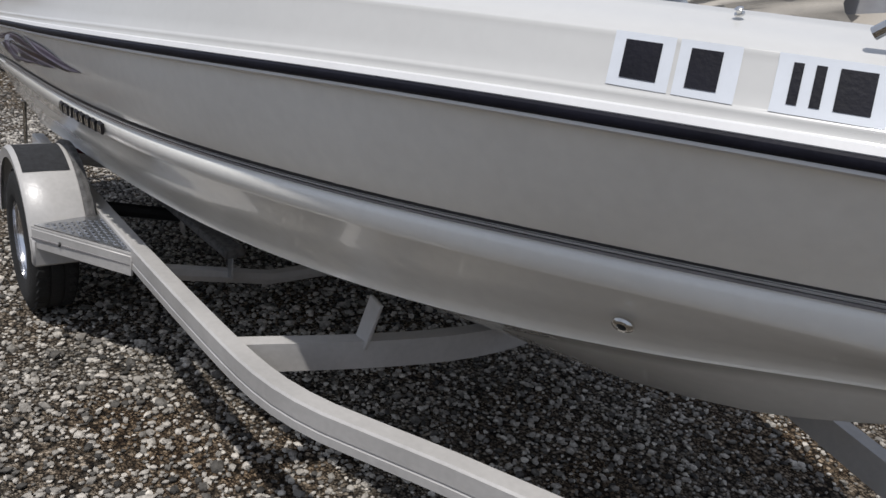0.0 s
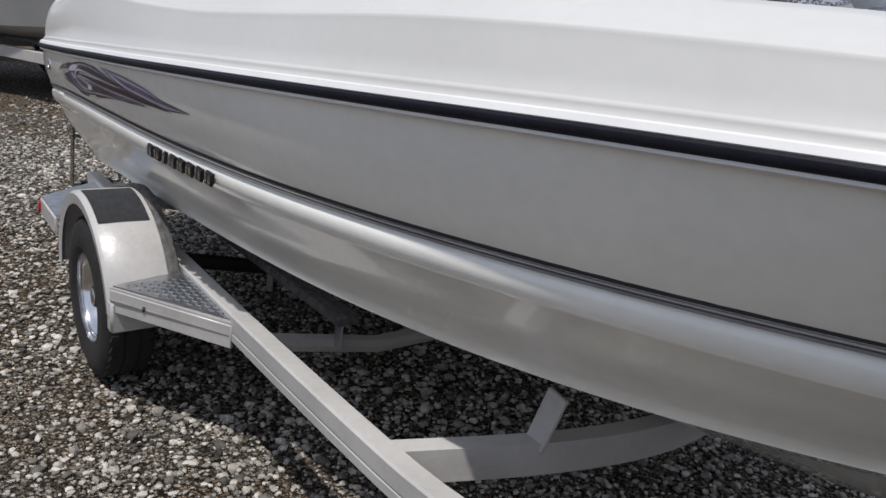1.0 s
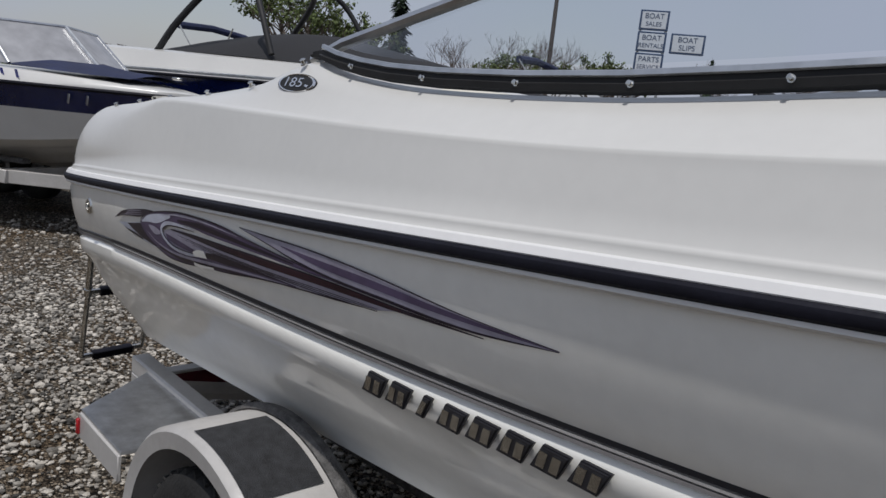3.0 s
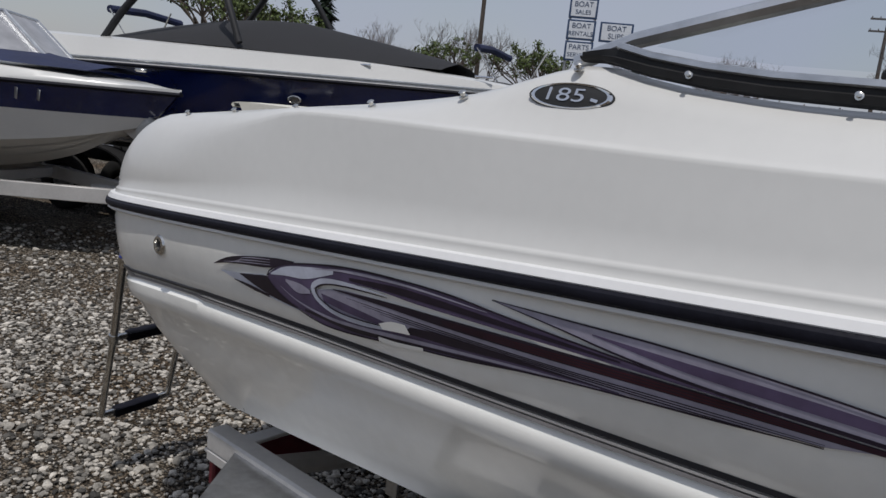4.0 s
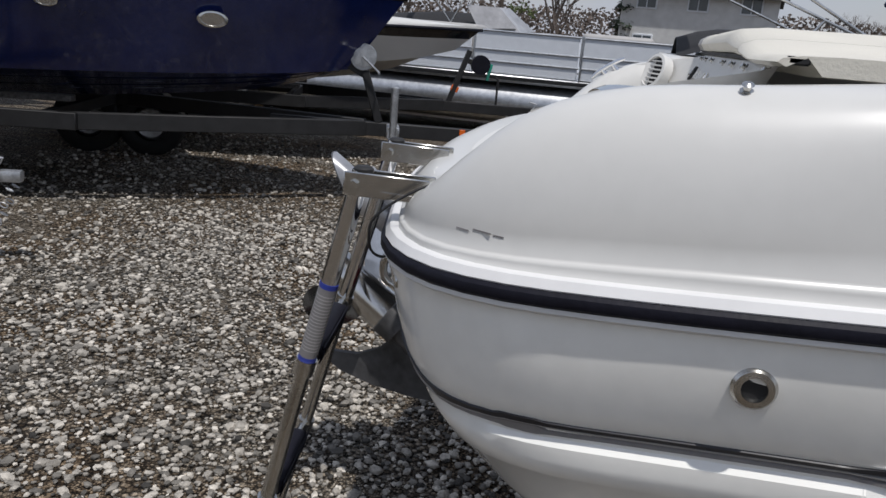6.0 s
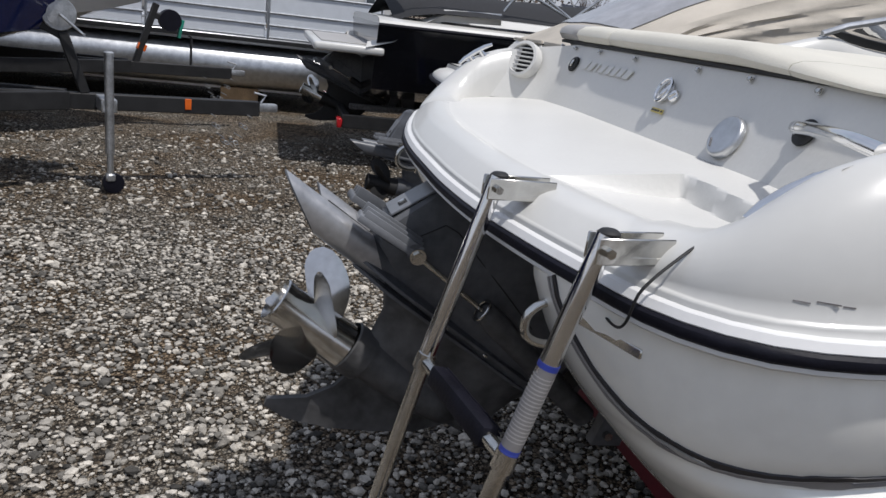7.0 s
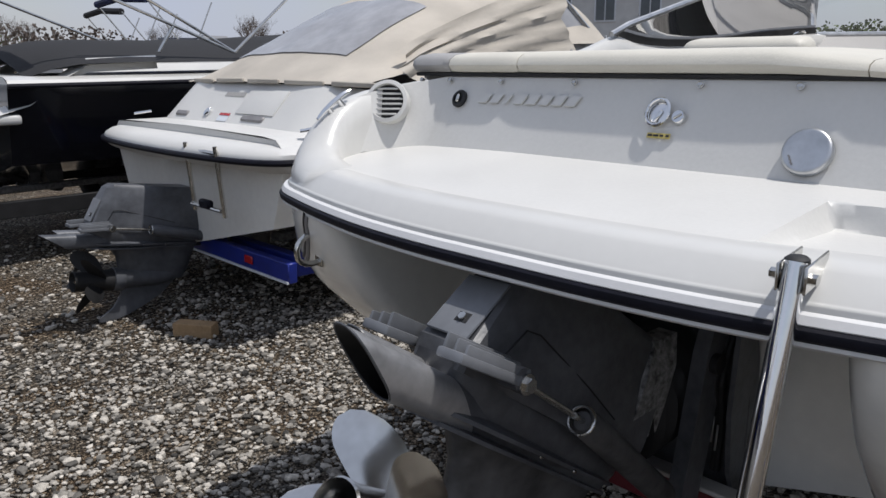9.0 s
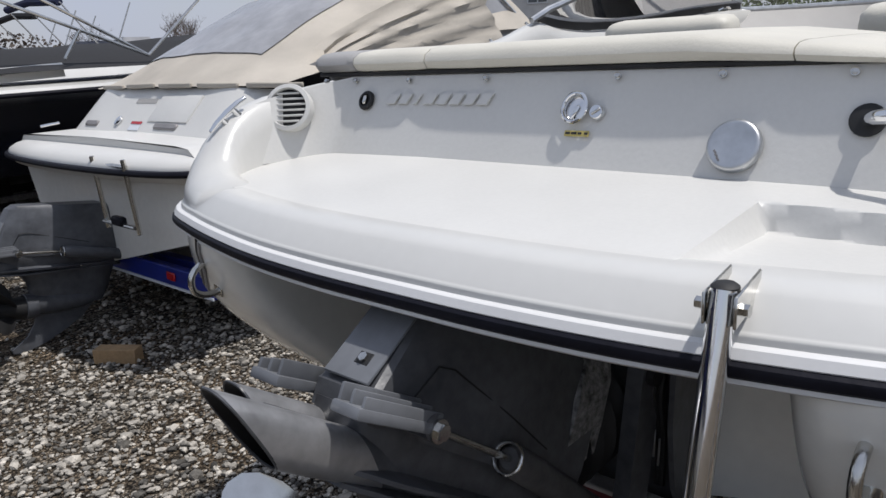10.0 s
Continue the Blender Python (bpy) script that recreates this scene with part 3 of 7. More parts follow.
            ledge += [(-ci + 0.010, zc - 0.012), (-ci + 0.0085, zc - 0.005), (-ci + 0.005, zc - 0.0015), (-ci - 0.003, zc + 0.001), (-ci - 0.007, zc + 0.005)]
            ledge += [(-ci - 0.007 + (e[0] + ci + 0.007) * 0.45, zc + (zt - zc) * (0.56 - 0.06 * k)), (e[0] + 0.022, zt - 0.012)]
            for m, (a, h) in enumerate(ledge):
                th = math.pi / 2 * (m + 1) / 11
                ra, rh = lo[0] + (e[0] - lo[0]) * (1 - math.cos(th)), lo[1] + (e[1] - lo[1]) * math.sin(th)
                prof.append((ra + (a - ra) * q, rh + (h - rh) * q))
            prof += [e, (e[0] - 0.032, zt - 0.012), (e[0] - 0.048, zt - 0.06 if x > 0.5 else max(1.24, zt - 0.08)), (e[0] - 0.056, zt - 0.35 if x > 0.5 else 1.22)]
        rows.append([p + o * a + Vector((0, 0, h - zr)) for a, h in prof])
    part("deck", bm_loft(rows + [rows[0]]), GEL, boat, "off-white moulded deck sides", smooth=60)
    return boat, path, outs


boat, rail_path, rail_out = build_boat()


# ---- stern platform, bulkhead and upholstery ----
def stern_x(y):
    """Aft edge of the platform at a place across the boat."""
    return curve([(-p[1], p[0]) for p in RAIL_PLAN[:7]], abs(y)) + 0.118


def build_stern():
    # platform with the recess for the ladder
    rows = []
    ys = [-0.97 + 1.94 * j / 194 for j in range(195)]
    for i in range(81):
        u = i / 80
        row = []
        for y in ys:
            xa = min(stern_x(y), 0.2)
            x = xa + (0.372 - xa) * u
            z = 1.2742 + 0.035 * min(1.0, max(0.0, (x - xa - 0.03) / 0.42))
            k = min(1.0, max(0.0, (y + 0.86) / 0.02)) * min(1.0, max(0.0, (-0.43 - y) / 0.016)) * min(1.0, max(0.0, (0.250 - x) / 0.016))
            k = max(0.0, min(k, 1.0))
            row.append((x, y, z - (0.012 + 0.036 * min(1.0, max(0.0, (x - xa) / 0.30))) * (k * k * (3 - 2 * k))))
        rows.append(row)
    part("swim_platform", bm_loft(rows), GELIN, boat, "cream moulded swim platform with ladder recess", smooth=45)
    # sloping bulkhead with rounded shoulders at both ends
    def bulk_plan(y):
        """Plan line of the bulkhead foot: straight, then swept aft along the shoulders."""
        if abs(y) <= 0.82:
            return 0.362, y
        a = min(1.0, (abs(y) - 0.82) / 0.14) * math.pi / 2
        return 0.10 + 0.262 * math.cos(a), math.copysign(0.82 + 0.125 * math.sin(a), y)
    rows = []
    for i in range(9):
        t = i / 8
        row = []
        for j in range(97):
            y = -0.96 + 1.92 * j / 96
            px, py = bulk_plan(y)
            e = max(0.0, (abs(y) - 0.82) / 0.14)
            zt = min(1.522, curve(TOP_Z, px + 0.02) - 0.012 + 0.04 * (1 - min(1, e)))
            row.append((px + 0.105 * t * (1 - 0.7 * e), py + math.copysign(0.05 * t * e, y), 1.288 + (zt - 1.288) * t))
        rows.append(row)
    part("bulkhead", bm_loft(rows), GELIN, boat, "cream moulded transom bulkhead", smooth=60)
    # padded bolster in pieces with piping gaps, and the sunpad ahead of it
    def cushion(y0, y1, material, lab):
        prof = [(0.478, 1.524), (0.452, 1.530), (0.440, 1.548), (0.446, 1.566), (0.470, 1.580), (0.52, 1.586), (0.80, 1.588), (1.15, 1.585), (1.25, 1.58), (1.28, 1.56), (1.28, 1.50), (0.50, 1.50)]
        rows = []
        n = 14
        for j in range(n + 1):
            t = j / n
            y = y0 + (y1 - y0) * t
            s = 1.0 - 0.05 * (abs(2 * t - 1) ** 10)
            drop = 0.055 * min(1.0, max(0.0, (-0.2 - y) / 0.45))
            rows.append([(0.9 + (x - 0.9) * (1 - (1 - s) * 0.3), y, 1.55 + (z - 1.55) * s - (drop if z > 1.525 else 0.0) * (z - 1.50) / 0.086) for x, z in prof])
        part("sunpad_cushion", bm_loft(rows, closed=True, cap=True), material, boat, lab, smooth=50)
    cushion(-0.93, -0.408, VINYL, "cream vinyl sunpad cushion")
    cushion(-0.405, 0.52, VINYL, "cream vinyl sunpad cushion")
    cushion(0.523, 0.80, VINYL, "cream vinyl sunpad cushion")
    cushion(0.803, 0.97, GREYVINYL, "grey vinyl end cushion")
    # black bar added as the shade in the gap below the bolster
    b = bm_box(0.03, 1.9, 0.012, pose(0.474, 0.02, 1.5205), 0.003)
    part("bolster_shade_strip", b, BLACKM, boat, "black strip standing in for the shade under the cushions")
    # cockpit liner and far seats
    bm = bm_loft([[(x, y, 1.18) for y in (-0.95, 0.95)] for x in (0.6, 2.0, 3.3)])
    part("cockpit_sole", bm, CARPET, boat, "grey carpeted cockpit floor")
    bm = bm_loft([[(x, y * (1.0 if x < 4 else max(0.1, (5.7 - x) / 1.8)), 1.45) for y in (-0.9, 0.9)] for x in (3.2, 4.0, 4.8, 5.4)])
    part("bow_floor", bm, GREYVINYL, boat, "grey bow cockpit liner")
    for y in (-0.5, 0.5):
        bm = bm_box(0.16, 0.50, 0.45, pose(1.75, y * 0.9, 1.42, 0, -8, 0), 0.06, 3)
        part("seat_back", bm, VINYL, boat, "rounded cream vinyl seat back")
    # fittings on the bulkhead
    nb = Vector((-0.222, 0, 0.105)).normalized()
    def on_bulk(y, z):
        return Vector((0.362 + 0.105 * (z - 1.300) / 0.222, y, z))
    for y in (0.93, 0.80, 0.585, 0.32, -0.045, -0.275, -0.51, -0.80):
        m = face_pose(on_bulk(y, 1.500), nb)
        part("snap_stud", bm_lathe([(0.008, 0), (0.008, 0.003), (0.005, 0.004), (0.005, 0.008), (0.007, 0.010), (0.003, 0.012)], m, 12), STEEL, boat)
    m = face_pose(on_bulk(0.735, 1.447), nb)
    k = part("blower_knob", bm_lathe([(0.028, 0), (0.028, 0.006), (0.024, 0.010), (0.018, 0.010), (0.018, 0.004)], m, 24), BLACKM, boat, "black round outlet socket")
    part("socket_cap", bm_box(0.012, 0.026, 0.010, m @ pose(0, 0, 0.010), 0.003), STEEL, k)
    # filler cap
    m = face_pose(on_bulk(-0.328, 1.368), nb)
    k = part("fuel_cap", bm_lathe([(0.052, 0), (0.052, 0.010), (0.049, 0.015), (0.044, 0.017), (0.040, 0.016), (0.0005, 0.017)], m, 40), ALU, boat, "round brushed fuel filler cap")
    for a in range(3):
        part("cap_letter", bm_box(0.004, 0.007, 0.0015, m @ pose(-0.030 + 0.004 * a, -0.016 - 0.007 * a, 0.0178, 0, 0, 40), 0), GREYSTRIPE, k)
    # pull ring, lock and its yellow tag
    m = face_pose(on_bulk(0.040, 1.432), nb)
    lk = part("latch_plate", bm_lathe([(0.030, 0), (0.030, 0.004), (0.025, 0.007), (0.0005, 0.007)], m, 28), CHROME, boat, "chrome pull-ring latch")
    ring = [Vector((0.030 * math.cos(a), 0.034 * math.sin(a), 0.012)) for a in [2 * math.pi * i / 28 for i in range(29)]]
    part("pull_ring", bm_tube([m @ p for p in ring], 0.0045, 8, cap=False), CHROME, lk)
    part("latch_bar", bm_box(0.010, 0.036, 0.012, m @ pose(0.004, -0.012, 0.010, 0, 0, -25), 0.003), CHROME, lk)
    m2 = face_pose(on_bulk(-0.014, 1.425), nb)
    part("lock_cylinder", bm_lathe([(0.018, 0), (0.018, 0.006), (0.015, 0.010), (0.0005, 0.010)], m2, 20), CHROME, lk)
    part("lock_slot", bm_box(0.022, 0.005, 0.004, m2 @ pose(0, 0, 0.0115, 0, 0, 35), 0.001), STEEL, lk)
    m = face_pose(on_bulk(0.026, 1.381), nb)
    tg = part("load_tag", bm_box(0.062, 0.013, 0.002, m @ pose(0, 0, 0.001), 0.0), YELLOWL, boat, "small yellow load capacity tag")
    for i in range(4):
        part("print_bar", bm_box((0.012, 0.014, 0.009, 0.008)[i], 0.005, 0.001, m @ pose(-0.022 + 0.0155 * i, 0, 0.0028), 0), STRIPE, tg)
    # embossed name as plain raised slanted blocks
    for i in range(8):
        y = 0.628 - 0.046 * i
        m = face_pose(on_bulk(y, 1.452), nb)
        w = 0.013 if i == 2 else 0.035
        sh = 0.010
        o = [(-w / 2 - sh, -0.015), (w / 2 - sh, -0.015), (w / 2 + sh * 0.6, 0.015), (-w / 2 + sh * 0.6, 0.015)]
        part("raised_letter_block", bm_plate([(a, c) for a, c in o], 0.004, m @ pose(0, 0, -0.0005), 0.0012), GELIN, boat)
    # round louvred vent on the port shoulder
    vm = face_pose(Vector((0.299, 0.928, 1.439)), Vector((-0.80, -0.52, 0.30))) @ Matrix.Scale(1.12, 4)
    v = part("vent", bm_lathe([(0.060, -0.03), (0.062, 0.000), (0.060, 0.006), (0.050, 0.008), (0.048, 0.002), (0.048, -0.012)], vm, 36, cap=False), GELIN, boat, "round cream louvred vent")
    part("vent_throat", bm_lathe([(0.0485, -0.006), (0.0005, -0.007)], vm, 28), BLACKM, v)
    for i in range(6):
        h = -0.036 + 0.0144 * i
        wv = 2 * math.sqrt(0.047 ** 2 - h * h)
        part("louvre", bm_box(wv, 0.0052, 0.004, vm @ pose(0, h, 0.001, 20, 0, 0), 0.001), GELIN, v)
    # cleats on both shoulders
    for a, c in (((0.09, 0.985, 1.374), (0.205, 0.975, 1.457)), ((0.06, -0.945, 1.315), (0.18, -0.955, 1.395))):
        a, c = Vector(a), Vector(c)
        d = c - a
        up = Vector((0.0, 0, 1)) - d.normalized() * d.normalized().z
        up = (up.normalized() + Vector((-0.2, -0.25 if a.y > 0 else 0.25, 0))).normalized()
        cl = part("cleat", bm_tube([a + up * 0.026, a + d * 0.2 + up * 0.032, a + d * 0.5 + up * 0.034, a + d * 0.8 + up * 0.032, c + up * 0.026], [0.006, 0.008, 0.009, 0.008, 0.006], 10), CHROME, boat, "chrome mooring cleat")
        for t in (0.35, 0.65):
            part("cleat_foot", bm_tube([a + d * t + up * 0.034, a + d * t - up * 0.01], [0.008, 0.014], 12), CHROME, cl)
    # grab handle from the bulkhead to the starboard shoulder
    p0 = on_bulk(-0.545, 1.42)
    h = spline([p0, p0 + Vector((-0.05, -0.03, 0.012)), p0 + Vector((-0.07, -0.09, 0.018)), Vector((0.235, -0.88, 1.452)), Vector((0.215, -0.965, 1.448))], 16)
    g = part("grab_handle", bm_tube(h, 0.013, 12), CHROME, boat, "chrome stern grab handle")
    part("gasket", bm_lathe([(0.030, 0), (0.030, 0.004), (0.014, 0.006)], face_pose(p0, nb), 20), BLACKM, g)
    # deck snaps along the starboard gunwale
    for x in (0.403, 0.637, 0.892, 1.146, 1.394, 1.637, 4.68, 4.99):
        for s in (-1, 1):
            y = s * (curve(SIDE_Y, x) - curve(TOP_IN, x) + 0.012)
            z = curve(TOP_Z, x) - 0.010
            m = face_pose((x, y, z), (0, s * 0.6, 1))
            part("deck_snap", bm_lathe([(0.009, 0), (0.009, 0.003), (0.005, 0.004), (0.005, 0.010), (0.008, 0.012), (0.003, 0.015)], m, 12), STEEL, boat)


build_stern()


# ---- marks and fittings along the hull ----
def side_point(x, z, off=0.003, s=-1):
    return Vector((x, s * (hull_y(x, z) + off), z))


def ribbon(name, mid, width, material, off=0.003, label="", s=-1, n=40):
    """A tapered vinyl stroke on the topside: mid line in (x, z), half widths along it."""
    c = spline([(x, z) for x, z in mid], n)
    rows = []
    for i, p in enumerate(c):
        t = c[min(i + 1, n - 1)] - c[max(i - 1, 0)]
        nn = Vector((-t.y, t.x)).normalized()
        w = curve([(k / (len(width) - 1), v) for k, v in enumerate(width)], i / (n - 1))
        rows.append([side_point(p.x + nn.x * w * q, p.y + nn.y * w * q, off, s) for q in (-1, 0, 1)])
    return part(name, bm_loft(rows), material, boat, label)


def patch(name, top, low, material, off=0.003, label="", s=-1, n=36):
    """A vinyl shape on the topside between an upper and a lower edge in (x, z)."""
    a, c = spline(top, n), spline(low, n)
    rows = [[side_point(p.x + (q.x - p.x) * k / 3, p.y + (q.y - p.y) * k / 3, off, s) for k in range(4)] for p, q in zip(a, c)]
    return part(name, bm_loft(rows), material, boat, label)


def build_marks():
    for s in (-1, 1):
        patch("decal_fin", [(0.742, 1.142), (0.80, 1.168), (0.862, 1.185), (1.003, 1.209), (1.068, 1.215)], [(0.742, 1.141), (0.80, 1.155), (0.87, 1.167), (0.975, 1.182), (1.068, 1.213)], DKPURPLE, 0.0030, "dark purple vinyl fin", s)
        for k in range(3):
            ribbon("decal_line", [(0.79 + 0.03 * k, 1.157 + 0.004 * k), (0.87, 1.172 + 0.005 * k), (0.98, 1.189 + 0.006 * k)], [0.0004, 0.0011, 0.0004], LILAC, 0.0036, "", s, 14)
        patch("decal_fin", [(0.774, 1.132), (0.86, 1.144), (0.972, 1.162), (1.03, 1.150), (1.081, 1.112)], [(0.774, 1.131), (0.86, 1.119), (0.976, 1.111), (1.03, 1.108), (1.081, 1.107)], SILVERV, 0.0030, "silver vinyl fin", s)
        patch("decal_fin_shade", [(0.855, 1.142), (0.92, 1.153), (0.972, 1.160), (1.02, 1.140), (1.075, 1.112)], [(0.90, 1.130), (0.94, 1.122), (0.975, 1.116), (1.02, 1.112), (1.075, 1.109)], DKPURPLE, 0.0034, "", s)
        patch("decal_fin_shade", [(0.83, 1.123), (0.90, 1.123), (0.97, 1.117)], [(0.83, 1.121), (0.90, 1.114), (0.97, 1.1105)], DKPURPLE, 0.0036, "", s)
        # pale field inside the loop and the dark wedges in it
        patch("decal_field", [(1.145, 1.172), (1.22, 1.190), (1.35, 1.198), (1.5, 1.200), (1.7, 1.208), (1.95, 1.218), (2.2, 1.222)], [(1.145, 1.162), (1.201, 1.140), (1.308, 1.143), (1.42, 1.158), (1.6, 1.172), (1.862, 1.183), (2.13, 1.206)], LILAC, 0.0030, "pale lilac vinyl field", s)
        patch("decal_band", [(1.20, 1.187), (1.35, 1.199), (1.5, 1.206), (1.7, 1.216), (1.95, 1.226), (2.2, 1.228), (2.40, 1.232)], [(1.20, 1.185), (1.35, 1.188), (1.5, 1.189), (1.7, 1.196), (1.95, 1.209), (2.15, 1.217), (2.40, 1.230)], DKPURPLE, 0.0036, "dark plum vinyl band", s)
        for k in range(3):
            ribbon("decal_line", [(1.50, 1.194 + 0.003 * k), (1.72, 1.201 + 0.0045 * k), (1.97, 1.213 + 0.0045 * k), (2.2, 1.221 + 0.002 * k)], [0.0003, 0.0010, 0.0010, 0.0003], PLUM, 0.0041, "", s, 30)
        for k in range(3):
            ribbon("decal_line", [(1.24 + 0.05 * k, 1.178 - 0.004 * k), (1.45, 1.180 - 0.004 * k), (1.7, 1.187 - 0.003 * k), (1.95, 1.200 - 0.004 * k), (2.13, 1.209 - 0.003 * k)], [0.0004, 0.0012, 0.0012, 0.0010, 0.0004], DKPURPLE, 0.0037, "", s, 40)
        patch("decal_wedge", [(1.42, 1.166), (1.50, 1.174), (1.65, 1.178), (1.85, 1.183)], [(1.40, 1.150), (1.50, 1.154), (1.65, 1.166), (1.85, 1.181)], DKPURPLE, 0.0040, "", s)
        patch("decal_wedge", [(1.16, 1.168), (1.25, 1.163), (1.36, 1.156)], [(1.17, 1.152), (1.25, 1.146), (1.37, 1.147)], PURPLE, 0.0036, "", s)
        # the loop: upper arm, lower arm and their sheen
        patch("decal_loop", [(0.972, 1.166), (1.0, 1.186), (1.031, 1.200), (1.128, 1.222), (1.249, 1.240), (1.393, 1.249), (1.518, 1.251), (1.628, 1.245), (1.80, 1.238), (2.0, 1.233), (2.25, 1.232)],
              [(0.975, 1.160), (1.04, 1.160), (1.10, 1.163), (1.132, 1.172), (1.199, 1.201), (1.303, 1.215), (1.442, 1.215), (1.598, 1.219), (1.78, 1.224), (2.0, 1.229), (2.25, 1.230)], PURPLE, 0.0042, "purple vinyl loop", s, 70)
        patch("decal_loop", [(0.975, 1.163), (1.04, 1.162), (1.10, 1.163), (1.135, 1.160), (1.201, 1.137), (1.308, 1.141), (1.404, 1.150), (1.531, 1.158), (1.71, 1.174), (1.862, 1.183)],
              [(0.972, 1.160), (0.992, 1.144), (1.02, 1.130), (1.056, 1.118), (1.153, 1.099), (1.266, 1.105), (1.404, 1.124), (1.531, 1.139), (1.71, 1.166), (1.862, 1.180)], PURPLE, 0.0042, "purple vinyl loop", s, 70)
        patch("decal_sheen", [(0.985, 1.172), (1.035, 1.197), (1.12, 1.215), (1.20, 1.226)], [(0.985, 1.169), (1.04, 1.178), (1.11, 1.187), (1.20, 1.217)], SILVERV, 0.0047, "silver sheen in the vinyl", s)
        patch("decal_shade", [(1.04, 1.171), (1.09, 1.172), (1.125, 1.166)], [(1.04, 1.165), (1.08, 1.150), (1.125, 1.158)], LILAC, 0.0047, "", s)
        patch("decal_shade", [(1.25, 1.222), (1.40, 1.236), (1.6, 1.236), (1.85, 1.234)], [(1.25, 1.216), (1.40, 1.222), (1.6, 1.226), (1.85, 1.231)], DKPURPLE, 0.0047, "", s)
        patch("decal_shade", [(1.10, 1.118), (1.25, 1.118), (1.40, 1.132), (1.6, 1.153), (1.80, 1.176)], [(1.10, 1.112), (1.25, 1.108), (1.40, 1.126), (1.6, 1.149), (1.80, 1.174)], DKPURPLE, 0.0047, "", s)
        ribbon("decal_highlight", [(1.60, 1.243), (1.40, 1.243), (1.24, 1.232), (1.13, 1.214)], [0.0005, 0.002, 0.003, 0.0005], LILAC, 0.0050, "", s, 30)
        ribbon("decal_highlight", [(1.02, 1.150), (1.08, 1.130), (1.18, 1.119), (1.28, 1.124), (1.42, 1.139), (1.62, 1.160), (1.82, 1.179)], [0.0005, 0.003, 0.004, 0.004, 0.003, 0.002, 0.0005], LILAC, 0.0050, "", s, 50)
        ribbon("decal_rim", [(1.36, 1.212), (1.24, 1.206), (1.165, 1.195), (1.135, 1.176), (1.145, 1.156), (1.195, 1.138), (1.27, 1.135), (1.38, 1.146)], [0.0005, 0.003, 0.005, 0.006, 0.006, 0.005, 0.004, 0.001], SILVERV, 0.0052, "silver inner rim of the loop", s, 60)
        ribbon("decal_outline", [(1.36, 1.208), (1.24, 1.201), (1.172, 1.190), (1.145, 1.174), (1.152, 1.160), (1.198, 1.143), (1.27, 1.141), (1.38, 1.150)], [0.0005, 0.0014, 0.0016, 0.0016, 0.0016, 0.0014, 0.0012, 0.0005], DKPURPLE, 0.0055, "", s, 60)
        ribbon("decal_outline", [(2.25, 1.2315), (2.0, 1.234), (1.80, 1.239), (1.628, 1.246), (1.518, 1.252), (1.393, 1.250), (1.249, 1.241), (1.128, 1.223), (1.031, 1.201), (0.985, 1.180), (0.971, 1.164), (0.990, 1.144), (1.056, 1.117), (1.153, 1.098), (1.266, 1.104), (1.404, 1.123), (1.531, 1.138), (1.71, 1.165), (1.862, 1.181), (2.0, 1.193), (2.13, 1.205)],
               [0.0005] + [0.0017] * 19 + [0.0005], DKPURPLE, 0.0053, "", s, 150)
        patch("decal_bare_patch", [(1.335, 1.150), (1.37, 1.163), (1.407, 1.167)], [(1.345, 1.140), (1.38, 1.145), (1.42, 1.150)], GELH, 0.0058, "torn bare patch in the decal", s)
        patch("decal_bare_patch", [(1.33, 1.121), (1.38, 1.124), (1.45, 1.133)], [(1.33, 1.112), (1.38, 1.115), (1.45, 1.127)], GELH, 0.0058, "", s)
        # upper tail
        patch("decal_tail", [(1.608, 1.267), (1.741, 1.270), (1.923, 1.275), (2.106, 1.272), (2.254, 1.264), (2.36, 1.258), (2.549, 1.256)], [(1.608, 1.266), (1.741, 1.254), (1.84, 1.243), (1.98, 1.235), (2.13, 1.234), (2.36, 1.236), (2.549, 1.254)], LILAC, 0.0032, "lilac vinyl tail", s, 50)
        patch("decal_tail", [(1.80, 1.262), (1.95, 1.262), (2.12, 1.262), (2.30, 1.257), (2.549, 1.2555)], [(1.80, 1.260), (1.95, 1.248), (2.12, 1.246), (2.30, 1.246), (2.549, 1.2545)], PURPLE, 0.0037, "", s, 40)
        ribbon("decal_outline", [(1.608, 1.267), (1.741, 1.271), (1.923, 1.276), (2.106, 1.273), (2.254, 1.265), (2.36, 1.259), (2.549, 1.256)], [0.0005, 0.0014, 0.0016, 0.0016, 0.0014, 0.001, 0.0005], DKPURPLE, 0.0042, "", s, 50)
        ribbon("decal_outline", [(1.608, 1.266), (1.741, 1.254), (1.84, 1.243), (1.98, 1.234), (2.13, 1.233), (2.36, 1.235), (2.549, 1.254)], [0.0005, 0.0014, 0.002, 0.003, 0.003, 0.002, 0.0005], DKPURPLE, 0.0042, "", s, 50)
        # raised name under the stripe as plain slanted blocks
        for i in range(8):
            x = 2.11 + 0.0705 * i
            zc = curve(STRIPE_Z, x) - 0.053
            y = s * (curve(STRIPE_Y, x) + 0.010)
            n = Vector((0, s, -0.1))
            m = face_pose((x, y, zc), n)
            w, sh = (0.022 if i == 2 else 0.056), 0.012 * (1 if s < 0 else -1)
            o = [(-w / 2 - sh, -0.023), (w / 2 - sh, -0.023), (w / 2 + sh, 0.023), (-w / 2 + sh, 0.023)]
            blk = part("raised_letter_block", bm_plate(o, 0.012, m @ pose(0, 0, -0.006), 0.003), STRIPE, boat)
            for q in ((0,) if i == 2 else (-1, 1)):
                o2 = [(a * (0.6 if i == 2 else 0.30) + q * 0.24 * w, c * 0.62) for a, c in o]
